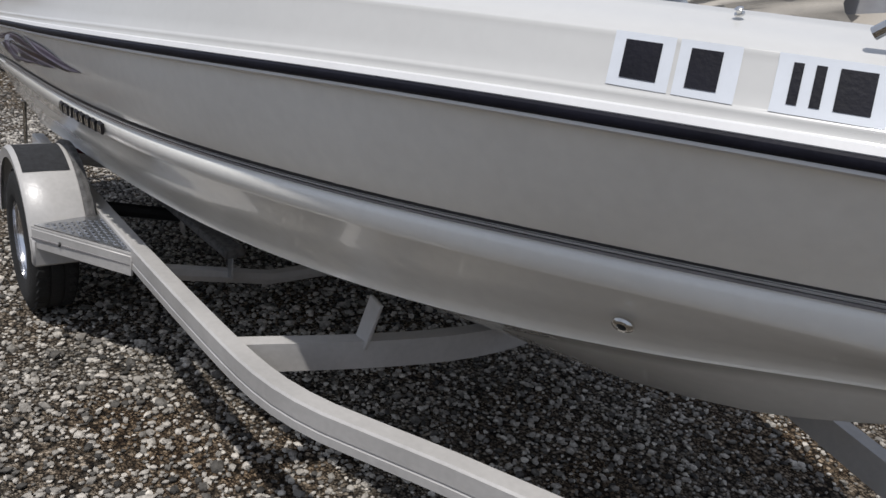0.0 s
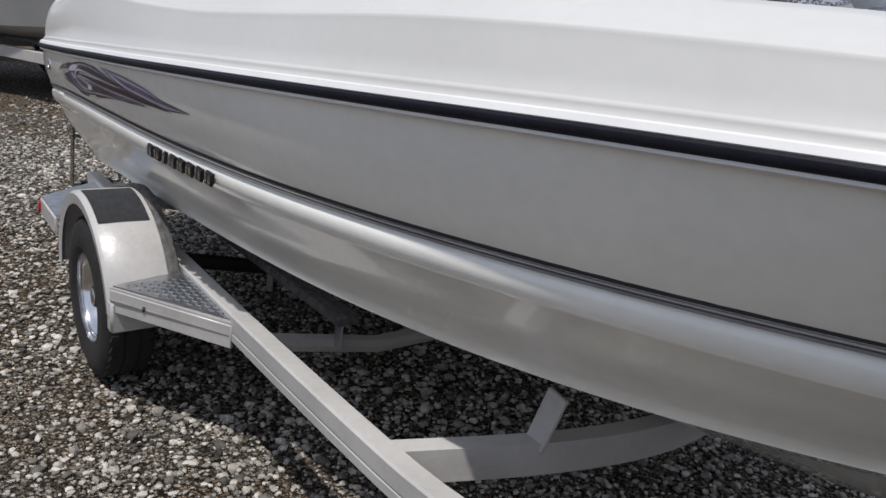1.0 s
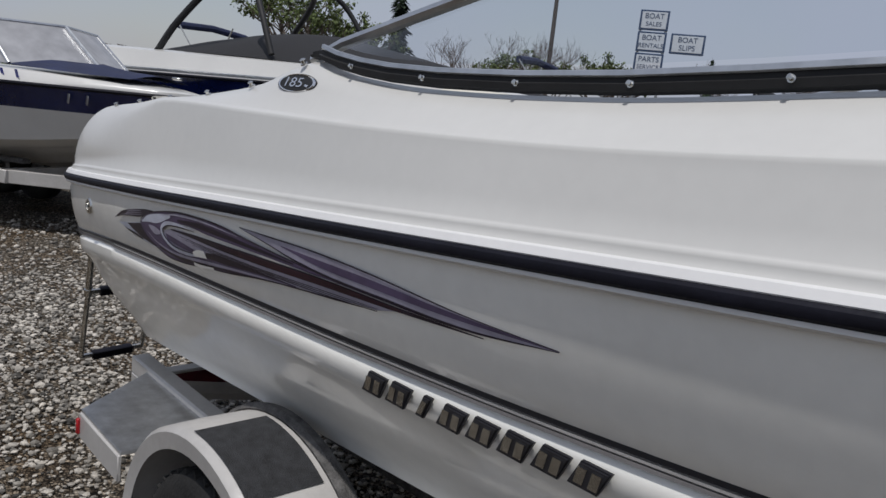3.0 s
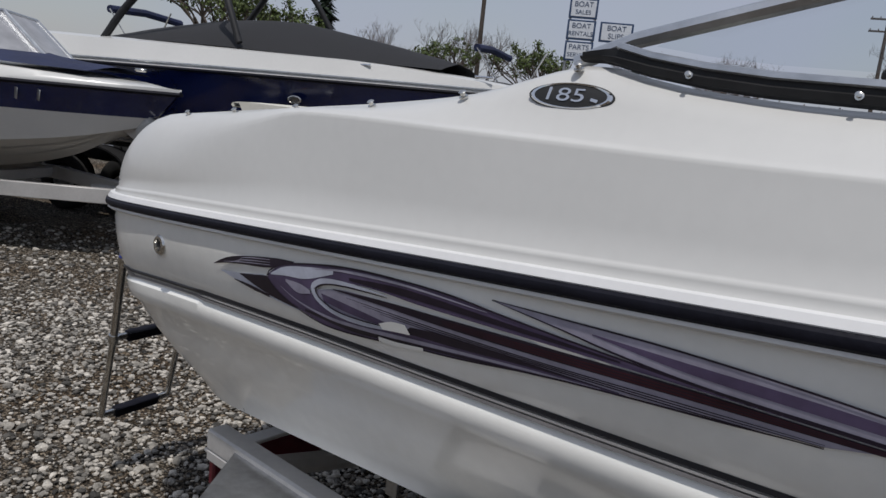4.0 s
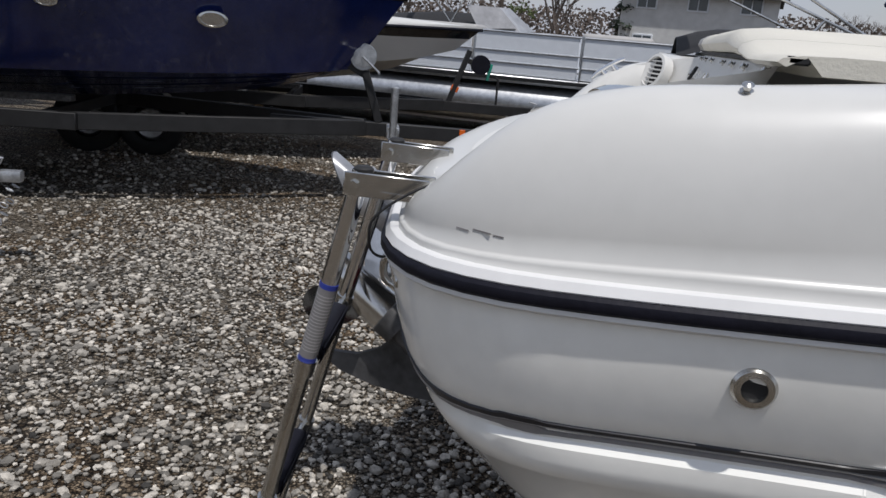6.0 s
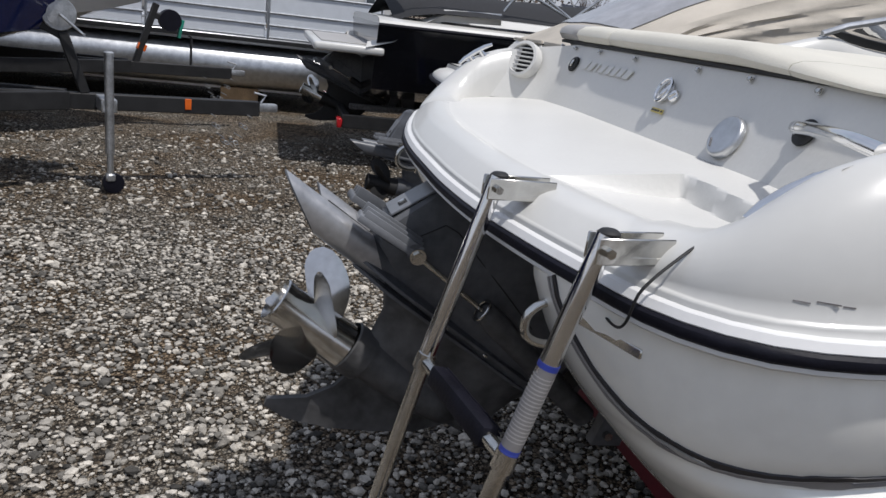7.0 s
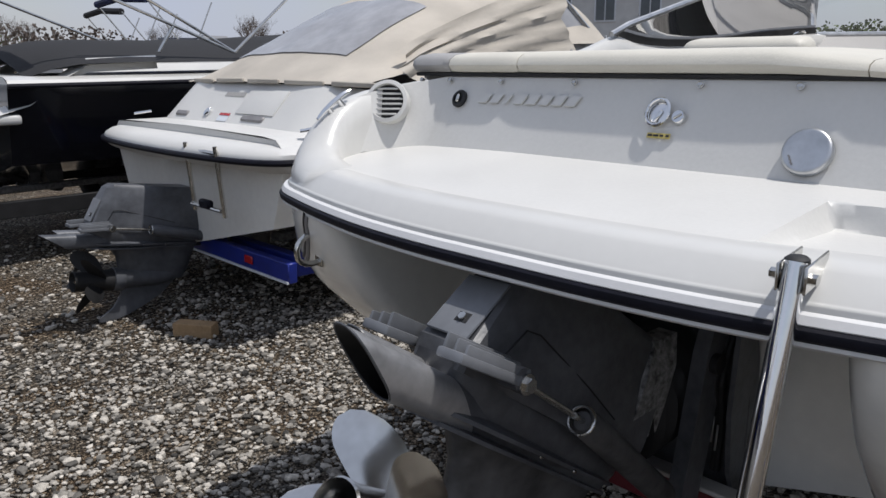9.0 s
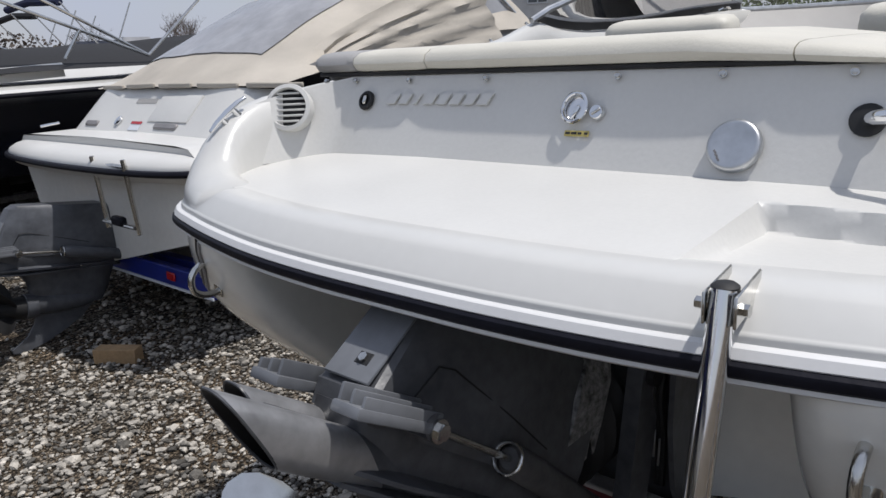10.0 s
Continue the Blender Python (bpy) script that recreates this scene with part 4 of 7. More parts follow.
                part("letter_face", bm_plate(o2, 0.002, m @ pose(0, 0, 0.0062), 0.0), STEEL, blk)
    # quarter drain and bow thru-hull
    for s in (-1, 1):
        m = face_pose(side_point(0.464, 1.131, 0.0, s), (0, s, 0))
        d = part("drain_fitting", bm_lathe([(0.026, -0.01), (0.028, 0.002), (0.024, 0.007), (0.016, 0.008), (0.014, 0.0), (0.014, -0.012)], m, 28, cap=False), STEEL, boat, "round chrome drain fitting")
        part("drain_hole", bm_lathe([(0.0145, 0.001), (0.0003, 0.0)], m, 20), BLACKM, d)
        m = face_pose((4.556, s * 0.515, 1.05), (0.35, s, -0.35)) @ Matrix.Scale(0.72, 4)
        d = part("bow_fitting", bm_lathe([(0.034, -0.01), (0.036, 0.002), (0.028, 0.010), (0.016, 0.012), (0.013, 0.004)], m @ Matrix.Diagonal((1, 0.7, 1, 1)), 28, cap=False), STEEL, boat, "oval chrome drain fitting")
        part("drain_hole", bm_lathe([(0.0135, 0.004), (0.0003, 0.003)], m @ Matrix.Diagonal((1, 0.7, 1, 1)), 20), BLACKM, d)
    deck = [c for c in boat.children if c.name == "deck"][0]
    tree = BVHTree.FromPolygons([v.co for v in deck.data.vertices], [p.vertices for p in deck.data.polygons])
    # registration characters become bars on pale backing films
    for s in (-1, 1):
        for x0, x1, marks in ((4.565, 4.665, ((4.585, 4.645),)), (4.672, 4.765, ((4.690, 4.738),)), (4.815, 4.965, ((4.836, 4.850), (4.866, 4.880), (4.897, 4.944)))):
            def film(a, c, z0, z1, off, material, name, owner, lab=""):
                rows = []
                for i in range(7):
                    row = []
                    for j in range(6):
                        z = z0 + (z1 - z0) * j / 5
                        x = a + (c - a) * i / 6 - 0.25 * (z - 1.613)
                        h, n = tree.ray_cast(Vector((x, s * 2.0, z)), Vector((0, -s, 0)))[:2]
                        n = n if n.y * s > 0 else -n
                        row.append(h + n * off)
                    rows.append(row)
                return part(name, bm_loft(rows), material, owner, lab, smooth=80)
            f = film(x0, x1, 1.568, 1.656, 0.0015, SIGNWHITE, "registration_film", boat, "pale blue-white backing film")
            for a, c in marks:
                film(a, c, 1.582, 1.644, 0.0032, RUBBER, "character_bar", f)
    # oval model emblem and oval chrome louvre on the deck side
    for s in (-1, 1):
        m = face_pose((1.638, s * 1.054, 1.608), (0.0, s, 0.45))
        el = Matrix.Diagonal((2.75, 0.82, 1, 1))
        e = part("emblem", bm_lathe([(0.030, -0.004), (0.030, 0.003), (0.027, 0.004), (0.0005, 0.004)], m @ el, 36), BLACKM, boat, "oval black emblem with chrome rim")
        part("emblem_rim", bm_lathe([(0.029, 0.003), (0.0275, 0.006), (0.0255, 0.005), (0.0265, 0.003)], m @ el, 36, cap=False), CHROME, e)
        text_part("185", 0.034, m @ pose(-0.012, 0, 0.0045) @ Matrix.Diagonal((1.7, 1, 0.3, 1)), CHROME, e)
        part("emblem_bar", bm_box(0.014, 0.006, 0.002, m @ pose(0.048, -0.006, 0.005, 0, 0, -12), 0.0005), CHROME, e)
        h, n = tree.ray_cast(Vector((3.355, s * 2.0, 1.683)), Vector((0, -s, 0)))[:2]
        n = n if n.y * s > 0 else -n
        m = face_pose(h + n * 0.006, n + Vector((0, s * 0.15, 0)))
        v = part("deck_vent", bm_lathe([(0.048, -0.004), (0.050, 0.002), (0.044, 0.008), (0.0005, 0.011)], m @ Matrix.Diagonal((1.6, 1, 1, 1)), 40), CHROME, boat, "oval chrome louvred deck vent")
        for i in range(5):
            h = -0.026 + 0.013 * i
            w = 0.105 * math.sqrt(1 - (h / 0.048) ** 2)
            part("vent_slot", bm_box(w, 0.005, 0.004, m @ pose(0, h, 0.0105), 0.001), BLACKM, v)
    # scuff on the stern quarter above the rail
    for x, l, dz in ((0.065, 0.022, 0.0), (0.095, 0.030, 0.002), (0.12, 0.016, -0.001)):
        h, n = tree.ray_cast(Vector((x, -2.0, curve(RAIL_Z, x) + 0.068 + dz)), Vector((0, 1, 0)))[:2]
        n = n if n.y < 0 else -n
        part("scuff_mark", bm_box(l, 0.0022, 0.0015, face_pose(h, n), 0.0), GREYSTRIPE, boat, "grey-brown chipped scuff")


build_marks()


# ---- windscreen ----
def build_windscreen():
    def base(x, s):
        return Vector((x, s * (curve(SIDE_Y, x) - curve(TOP_IN, x) + 0.004), curve(TOP_Z, x) + 0.004))
    xs = [1.70, 1.76, 1.85, 1.95, 2.1, 2.3, 2.5, 2.7, 2.9, 3.05, 3.2, 3.35, 3.5]
    top = lambda x, s: Vector((min(x, 3.18), s * (0.985 - 0.10 * (min(x, 3.18) - 1.6)), 1.672 + 0.265 * (min(x, 3.18) - 1.6)))
    ws = part("windscreen_frame", bm_tube([Vector((1.60, 0.99 * -1, 1.668))] + [top(x, -1) + Vector((0, 0, 0.012)) for x in xs[:11]], 0.014, 8), ALU, boat, "aluminium windscreen frame")
    part("frame_bar", bm_tube([Vector((1.60, 0.99, 1.668))] + [top(x, 1) + Vector((0, 0, 0.012)) for x in xs[:11]], 0.014, 8), ALU, ws)
    for s in (-1, 1):
        rows = []
        for x in [1.62, 1.66] + xs:
            b = base(x, s) if x >= 1.70 else Vector((x, s * 1.005, 1.672))
            o = Vector((0, s, 0.3)).normalized()
            u = Vector((0, -0.25 * s, 1)).normalized()
            hh = 0.034 if x >= 1.76 else 0.012 + 0.022 * max(0, (x - 1.62) / 0.14)
            rows.append([b - o * 0.01, b + o * 0.008, b + o * 0.012 + u * hh * 0.3, b + o * 0.004 + u * hh * 0.45, b + o * 0.007 + u * hh, b - o * 0.008 + u * hh])
        part("frame_gasket", bm_loft(rows, closed=True, cap=True), BLACKM, ws, "black gasket and lower frame")
        rows = []
        for x in xs:
            b = base(x, s)
            u = Vector((0, -0.25 * s, 1)).normalized()
            o = Vector((0, s, 0.3)).normalized()
            rows.append([b + u * 0.022 + o * 0.008, b + u * 0.024 + o * 0.012, b + u * 0.032 + o * 0.012, b + u * 0.035 + o * 0.007])
        part("frame_trim", bm_loft(rows, closed=True, cap=True), ALU, ws, "grey aluminium lower trim")
        rows = [[base(x, s) + Vector((0, -0.012 * s, 0.045)), top(x, s)] for x in xs if top(x, s).z > base(x, s).z + 0.05]
        g = part("side_pane", bm_loft(rows), GLASS, ws, "clear side pane")
        g.visible_shadow = False
        for x in (1.83, 2.064, 2.30, 2.52, 2.75, 2.98, 3.22):
            b = base(x, s)
            m = face_pose(b + Vector((0, s * 0.006, 0.012)), (0, s, 0.3)) @ Matrix.Scale(0.65, 4)
            part("frame_bolt", bm_lathe([(0.009, 0), (0.009, 0.005), (0.005, 0.006), (0.005, 0.013), (0.007, 0.015), (0.002, 0.017)], m, 12), STEEL, ws)
    # front panes
    fr = [(3.50, -0.87), (3.74, -0.62), (3.86, -0.3), (3.88, 0), (3.86, 0.3), (3.74, 0.62), (3.50, 0.87)]
    low = [Vector((x, y, 1.70)) for x, y in fr]
    hi = [Vector((x - 0.32, y * 0.95, 2.09)) for x, y in fr]
    g = part("front_pane", bm_loft([[a, c] for a, c in zip(low, hi)]), GLASS, ws, "curved clear front pane")
    g.visible_shadow = False
    part("frame_bar", bm_tube(hi, 0.014, 8), ALU, ws)
    part("frame_bar", bm_tube(low, 0.016, 8), ALU, ws)
    bm = bm_loft([[Vector((p.x, p.y, 1.70)), Vector((p.x - 0.35, p.y * 0.9, 1.45))] for p in low])
    part("dashboard", bm, GREYVINYL, boat, "grey dashboard below the windscreen")
    # foredeck lip and bow rail seen beside the registration
    for s in (-1,):
        part("bow_rail", bm_tube([Vector((4.9, s * 0.52, 1.70)), Vector((5.0, s * 0.50, 1.78)), Vector((5.4, s * 0.22, 1.82)), Vector((5.55, s * 0.08, 1.72))], 0.011, 8), STEEL, boat, "stainless bow rail")


build_windscreen()


# ---- stern ladder, tow eyes, wiring ----
def build_stern_gear():
    S = [Vector(p) for p in ((-0.150, -0.905, 1.270), (-0.241, -0.895, 0.917), (-0.318, -0.888, 0.603), (-0.412, -0.885, 0.262))]
    P = [Vector(p) for p in ((-0.210, -0.554, 1.270), (-0.304, -0.557, 0.918), (-0.380, -0.575, 0.600), (-0.470, -0.580, 0.262))]
    lad = part("ladder", bm_tube([S[0] + Vector((0.004, 0, 0.02)), S[1]], 0.0165, 14), CHROME, boat, "stainless telescoping boarding ladder, folded down")
    part("ladder_rail", bm_tube([P[0] + Vector((0.004, 0, 0.02)), P[1]], 0.0165, 14), CHROME, lad)
    for a in (S, P):
        part("ladder_rail", bm_tube([a[1], a[2]], 0.0145, 12), STEEL, lad)
        part("ladder_rail", bm_tube([a[2], a[3]], 0.0125, 12), STEEL, lad)
        for k in (1, 2):
            d = (a[k] - a[k - 1]).normalized()
            part("collar", bm_tube([a[k] - d * 0.016, a[k] + d * 0.016], 0.0195, 14), STEEL, lad)
    for k in (1, 2, 3):
        d = (P[k] - S[k])
        part("rung", bm_tube([S[k], P[k]], 0.013, 12), STEEL, lad)
        t = (S[k] - S[k - 1]).normalized()
        fwd = t.cross(d.normalized())
        m = Matrix((d.normalized(), fwd, d.normalized().cross(fwd))).transposed().to_4x4()
        m.translation = (S[k] + P[k]) / 2
        part("tread", bm_box(d.length * 0.66, 0.034, 0.040, m, 0.010, 2), RUBBER, lad, "black ribbed rubber tread")
        for q in range(5):
            part("tread_rib", bm_box(d.length * 0.66, 0.003, 0.003, m @ pose(0, 0.018, -0.016 + 0.008 * q), 0), RUBBER, lad)
    # hinge brackets to the platform
    for a, fx in ((S[0], (0.085, -0.855, 1.262)), (P[0], (0.03, -0.515, 1.262))):
        f = Vector(fx)
        d = (f - a)
        for off in (-0.019, 0.019):
            o = Vector((0, off, 0))
            bm = bm_beam(a + o - d.normalized() * 0.02, a.lerp(f, 0.5) + o, 0.004, 0.040, 0.002)
            part("hinge_plate", bm, STEEL, lad)
        part("hinge_base", bm_beam(a + d * 0.15 + Vector((0, 0, -0.008)), a + d * 0.5 + Vector((0, 0, -0.010)), 0.042, 0.005, 0.002), STEEL, lad)
        part("hinge_bolt", bm_tube([a + Vector((0, -0.032, 0)), a + Vector((0, 0.032, 0))], 0.008, 6), STEEL, lad)
        part("end_cap", bm_lathe([(0.017, 0), (0.017, 0.006), (0.012, 0.010)], Matrix.Translation(a + Vector((0.006, 0, 0.018))), 14), BLACKM, lad)
    # printed sleeve on the starboard rail
    a, c = S[0].lerp(S[1], 0.52), S[0].lerp(S[1], 0.96)
    sl = part("label_sleeve", bm_tube([a, c], 0.0169, 14), GREYSTRIPE, lad, "printed grey warning sleeve with blue ends")
    for t0, t1 in ((0.0, 0.06), (0.94, 1.0)):
        part("sleeve_band", bm_tube([a.lerp(c, t0), a.lerp(c, t1)], 0.0171, 14), BLUEL, sl)
    for k in range(18):
        t = 0.14 + 0.041 * k
        part("sleeve_text_bar", bm_tube([a.lerp(c, t), a.lerp(c, t + 0.014)], 0.0170, 14), GREYVINYL, sl)
    # tow eyes
    for s in (-1, 1):
        cy = 0.728 * s + 0.028
        b = Vector((-0.102, cy, 1.068))
        eye = part("tow_eye", bm_tube(spline([b + Vector((0.03, 0, 0.036)), b + Vector((-0.03, 0, 0.036)), b + Vector((-0.062, 0, 0.012)), b + Vector((-0.062, 0, -0.026)), b + Vector((-0.03, 0, -0.044)), b + Vector((0.03, 0, -0.040))], 18), 0.0085, 10), STEEL, boat, "stainless U-shaped tow eye")
        part("backing_plate", bm_box(0.006, 0.034, 0.115, Matrix.Translation(b + Vector((0.004, 0, 0))), 0.006), STEEL, eye)
        # transom tie-down strips and wires under the platform
    part("trim_strip", bm_beam((-0.121, -0.806, 1.120), (-0.066, -0.928, 1.114), 0.007, 0.017, 0.002), STEEL, boat, "small stainless strip with screws")
    part("wire", bm_tube(spline([(-0.09, -0.80, 1.160), (-0.10, -0.86, 1.145), (-0.105, -0.91, 1.150), (-0.112, -0.945, 1.175), (-0.105, -0.955, 1.225), (-0.04, -0.94, 1.278), (0.0, -0.92, 1.292)], 28), 0.0024, 6), BLACKM, boat, "thin black cable")
    part("wire", bm_tube(spline([(-0.12, -0.72, 1.165), (-0.10, -0.73, 1.08), (-0.02, -0.78, 0.98), (0.10, -0.86, 0.90)], 20), 0.0045, 6), GREYSTRIPE, boat, "grey cable down the transom")


build_stern_gear()


# ---- sterndrive ----
def build_drive(owner, origin, material, low, prop_mat, tip_mat, tilt=35.0, side=1.0):
    """A raised sterndrive. Local axes: u aft along the propeller shaft, v across, w up."""
    ca, sa = math.cos(radians(tilt)), math.sin(radians(tilt))
    M = Matrix(((-ca, 0, sa, origin[0]), (0, -1, 0, origin[1]), (sa, 0, ca, origin[2]), (0, 0, 0, 1)))
    def T(p):
        return M @ Vector(p)
    def slab(levels, square=0.75):
        """levels: (w, u fore, u aft, half width) from bottom to top; lens-shaped slices."""
        rows = []
        n = 20
        for w, u0, u1, hw in levels:
            row = []
            for k in range(n):
                a = 2 * math.pi * k / n
                cu, cv = math.cos(a), math.sin(a)
                row.append(T(((u0 + u1) / 2 + (u1 - u0) / 2 * math.copysign(abs(cu) ** square, cu), hw * math.copysign(abs(cv) ** (square + 0.1), cv), w)))
            rows.append(row)
        return bm_loft(rows, closed=True, cap=True)
    d = part("sterndrive", slab([(-0.02, -0.42, 0.02, 0.035), (0.06, -0.46, 0.0, 0.045), (0.14, -0.48, 0.02, 0.05), (0.20, -0.50, 0.07, 0.065), (0.235, -0.52, 0.13, 0.085)]), low, owner, "raised dark grey sterndrive with worn paint")
    # torpedo
    rows = []
    for u, r in ((-0.40, 0.004), (-0.38, 0.022), (-0.33, 0.045), (-0.25, 0.058), (-0.12, 0.063), (-0.02, 0.062), (0.0, 0.060), (0.004, 0.050)):
        rows.append([T((u, r * math.cos(2 * math.pi * k / 20), r * math.sin(2 * math.pi * k / 20))) for k in range(20)])
    part("gearcase", bm_loft(rows, closed=True, cap=True), low, d)
    # skeg
    o = [(-0.36, -0.03), (-0.30, -0.10), (-0.20, -0.17), (-0.08, -0.235), (0.03, -0.275), (0.10, -0.275), (0.105, -0.255), (0.02, -0.19), (-0.02, -0.12), (-0.03, -0.05)]
    rows = []
    for v in (-0.010, 0.010):
        rows.append([T((u, v, w)) for u, w in o])
    bm = bm_loft(rows, closed=True, cap=True)
    part("skeg", bm, low, d)
    # anti-ventilation plate in two layers
    for w0, w1, grow, name in ((0.196, 0.212, 0.0, "ventilation_plate"), (0.222, 0.246, 0.014, "splash_plate")):
        rows = []
        for i in range(18):
            u = -0.52 + 0.70 * i / 17
            hw = 0.080 + grow + 0.022 * min(1.0, max(0.0, (u + 0.3) / 0.3))
            if u < -0.40:
                hw *= 0.55 + 0.45 * (u + 0.52) / 0.12
            if u > 0.08:
                hw *= 1 - 0.35 * (u - 0.08) / 0.10
            rows.append([T((u, -hw, w0)), T((u, -hw, w0 + 0.008)), T((u, -hw * 0.6, w1)), T((u, hw * 0.6, w1)), T((u, hw, w0 + 0.008)), T((u, hw, w0))])
        part(name, bm_loft(rows, closed=True, cap=True), material, d)
    part("leg_cap", slab([(0.205, -0.50, 0.13, 0.070), (0.25, -0.52, 0.17, 0.085), (0.29, -0.52, 0.19, 0.092), (0.318, -0.52, 0.20, 0.085)], 0.4), material, d)
    for u in (-0.12, -0.26):
        part("plate_screw", bm_box(0.014, 0.006, 0.008, M @ pose(u, 0.100, 0.222), 0.002), STEEL, d)
    # twin exhaust horns: flattened tubes side by side, longer along the top, dark inside
    def horn_end(q, s):
        return 0.385 + 0.078 * q if s > 0 else 0.315 + 0.050 * q
    def horn_start(q):
        return 0.130 + 0.055 * q
    mid, rise = {1: 0.040, -1: -0.046}, {1: 0.0, -1: 0.011}
    for s in (-1, 1):
        hb = None
        # second, black tube puts the shade of the horn's mouth into its colour
        for shrink, mt in ((0.0, tip_mat), (0.0045, BLACKM)):
            rows = []
            n = 12
            for i in range(n):
                t = i / (n - 1)
                ring = []
                for k in range(28):
                    a = 2 * math.pi * k / 28
                    q = math.copysign(abs(math.sin(a)) ** 0.75, math.sin(a))
                    p = math.copysign(abs(math.cos(a)) ** 0.75, math.cos(a))
                    u = horn_start(q) + (horn_end(q, s) - horn_start(q)) * t
                    ring.append(T((u, mid[s] + (0.041 - shrink) * p, 0.244 + rise[s] - 0.003 * t + (0.043 - shrink) * q)))
                rows.append(ring)
            if hb is None:
                hb = part("exhaust_horn", bm_loft(rows, closed=True), mt, d, "satin silver exhaust horn")
            else:
                part("horn_mouth_shade", bm_loft(rows, closed=True), mt, hb, "black inner tube standing in for the shade inside the horn")
        rim = []
        for k in range(29):
            a = 2 * math.pi * k / 28
            q = math.copysign(abs(math.sin(a)) ** 0.75, math.sin(a))
            p = math.copysign(abs(math.cos(a)) ** 0.75, math.cos(a))
            rim.append(T((horn_end(q, s), mid[s] + 0.0392 * p, 0.241 + rise[s] + 0.0412 * q)))
        part("horn_rim", bm_tube(rim, 0.0026, 6, cap=False), material, hb)
        # dark root from which the horn grows
        rows = []
        for t in range(6):
            ring = []
            for k in range(24):
                a = 2 * math.pi * k / 24
                q = math.copysign(abs(math.sin(a)) ** 0.75, math.sin(a))
                p = math.copysign(abs(math.cos(a)) ** 0.75, math.cos(a))
                ring.append(T((-0.30 + (horn_start(q) + 0.004 + 0.30) * t / 5, mid[s] + (0.030 + 0.0104 * t / 5) * p, 0.244 + rise[s] * t / 5 + (0.034 + 0.0086 * t / 5) * q)))
            rows.append(ring)
        part("horn_root", bm_loft(rows, closed=True, cap=True), material, d)
    # black bar added between the horns for the shade of their gap
    part("horn_gap_shade", bm_box(0.15, 0.030, 0.012, M @ pose(0.25, -0.002, 0.276), 0.003), BLACKM, d)
    # upper housing: wedge in plan, its aft face leaning forward
    rows = []
    for w, ua, ha, hf in ((0.300, 0.185, 0.070, 0.125), (0.345, 0.188, 0.074, 0.128), (0.352, 0.182, 0.072, 0.128), (0.42, 0.158, 0.066, 0.124), (0.50, 0.128, 0.058, 0.118), (0.565, 0.098, 0.046, 0.11), (0.585, 0.07, 0.036, 0.09)):
        b = 0.010
        rows.append([T(p) for p in ((ua, -ha + b, w), (ua, ha - b, w), (ua - b, ha, w), (0.06, ha + 0.016, w), (-0.10, (ha + hf) / 2 + 0.012, w), (-0.46, hf, w), (-0.50, hf - 0.04, w),
                                    (-0.50, -hf + 0.04, w), (-0.46, -hf, w), (-0.10, -(ha + hf) / 2 - 0.012, w), (0.06, -ha - 0.016, w), (ua - b, -ha, w))])
    h = part("upper_housing", bm_loft(rows, closed=True, cap=True), material, d, "dark grey upper gear housing", smooth=28)
    # pale aft face with its recessed nut
    lean = math.degrees(math.atan2(0.060, 0.148))
    fm = M @ pose(0.1595, 0, 0.425, 0, 90 - lean, 0)
    part("top_plate", bm_box(0.145, 0.112, 0.006, fm @ pose(0, 0, 0.002), 0.002), DRIVEG, h, "pale grey sloping aft face")
    part("top_recess", bm_box(0.026, 0.034, 0.004, fm @ pose(0.030, 0.012, 0.004), 0.002), BLACKM, h)
    part("recess_nut", bm_tube([fm @ Vector((0.030, 0.012, 0.004)), fm @ Vector((0.030, 0.012, 0.012))], 0.009, 6), STEEL, h)
    for s in (-1, 1):
        # side cover with its seam
        def flank(u, w, off):
            return T((u, s * (curve([(-0.46, 0.127), (-0.10, 0.111), (0.06, 0.088), (0.13, 0.076)], u) - 0.055 * max(0.0, w - 0.35) + off), w))
        o = [(0.105, 0.358), (0.068, 0.43), (0.03, 0.436), (-0.16, 0.395), (-0.30, 0.362), (-0.10, 0.356)]
        part("cover_seam", bm_tube([flank(u, w, 0.001) for u, w in o[:5]], 0.0018, 6, cap=False), BLACKM, h)
        # ribbed ram bracket, ram and pivot
        for q in (0, 1, 2):
            part("bracket_rib", bm_box(0.172, 0.0075, 0.030, M @ pose(0.178, s * (0.084 + 0.027 * q), 0.346 - 0.005 * q, 0, 5, s * -5), 0.003, 2), DRIVEG, h, "pale grey cast fin")
        part("ram_bracket", bm_box(0.195, 0.070, 0.020, M @ pose(0.172, s * 0.110, 0.324, 0, 5, s * -5), 0.006, 2), DRIVEG, h, "pale grey fin base")
        part("rib_boss", bm_tube([T((0.105, s * 0.100, 0.334)), T((0.105, s * 0.148, 0.334))], 0.023, 18), material, h)
        a, c = Vector((0.095, s * 0.142, 0.330)), Vector((-0.155, s * 0.142, 0.322))
        e = Vector((-0.60, s * 0.146, 0.262))
        ram = part("trim_ram", bm_tube([T(a), T(c)], 0.0075, 12), STEEL, d, "steel trim ram rod")
        part("ram_cylinder", bm_tube([T(c + Vector((0.012, 0, 0))), T(c), T(c.lerp(e, 0.05)), T(e)], [0.020, 0.030, 0.033, 0.033], 16), low, ram)
        ringp = [T(c + Vector((0.016, 0.030 * math.cos(k * math.pi / 10), 0.030 * math.sin(k * math.pi / 10)))) for k in range(21)]
        part("ram_collar", bm_tube(ringp, 0.0042, 8, cap=False), STEEL, ram)
        part("pivot_bolt", bm_tube([T(a + Vector((0.0, s * 0.022, 0))), T(a - Vector((0, s * 0.012, 0)))], 0.015, 6), STEEL, ram)
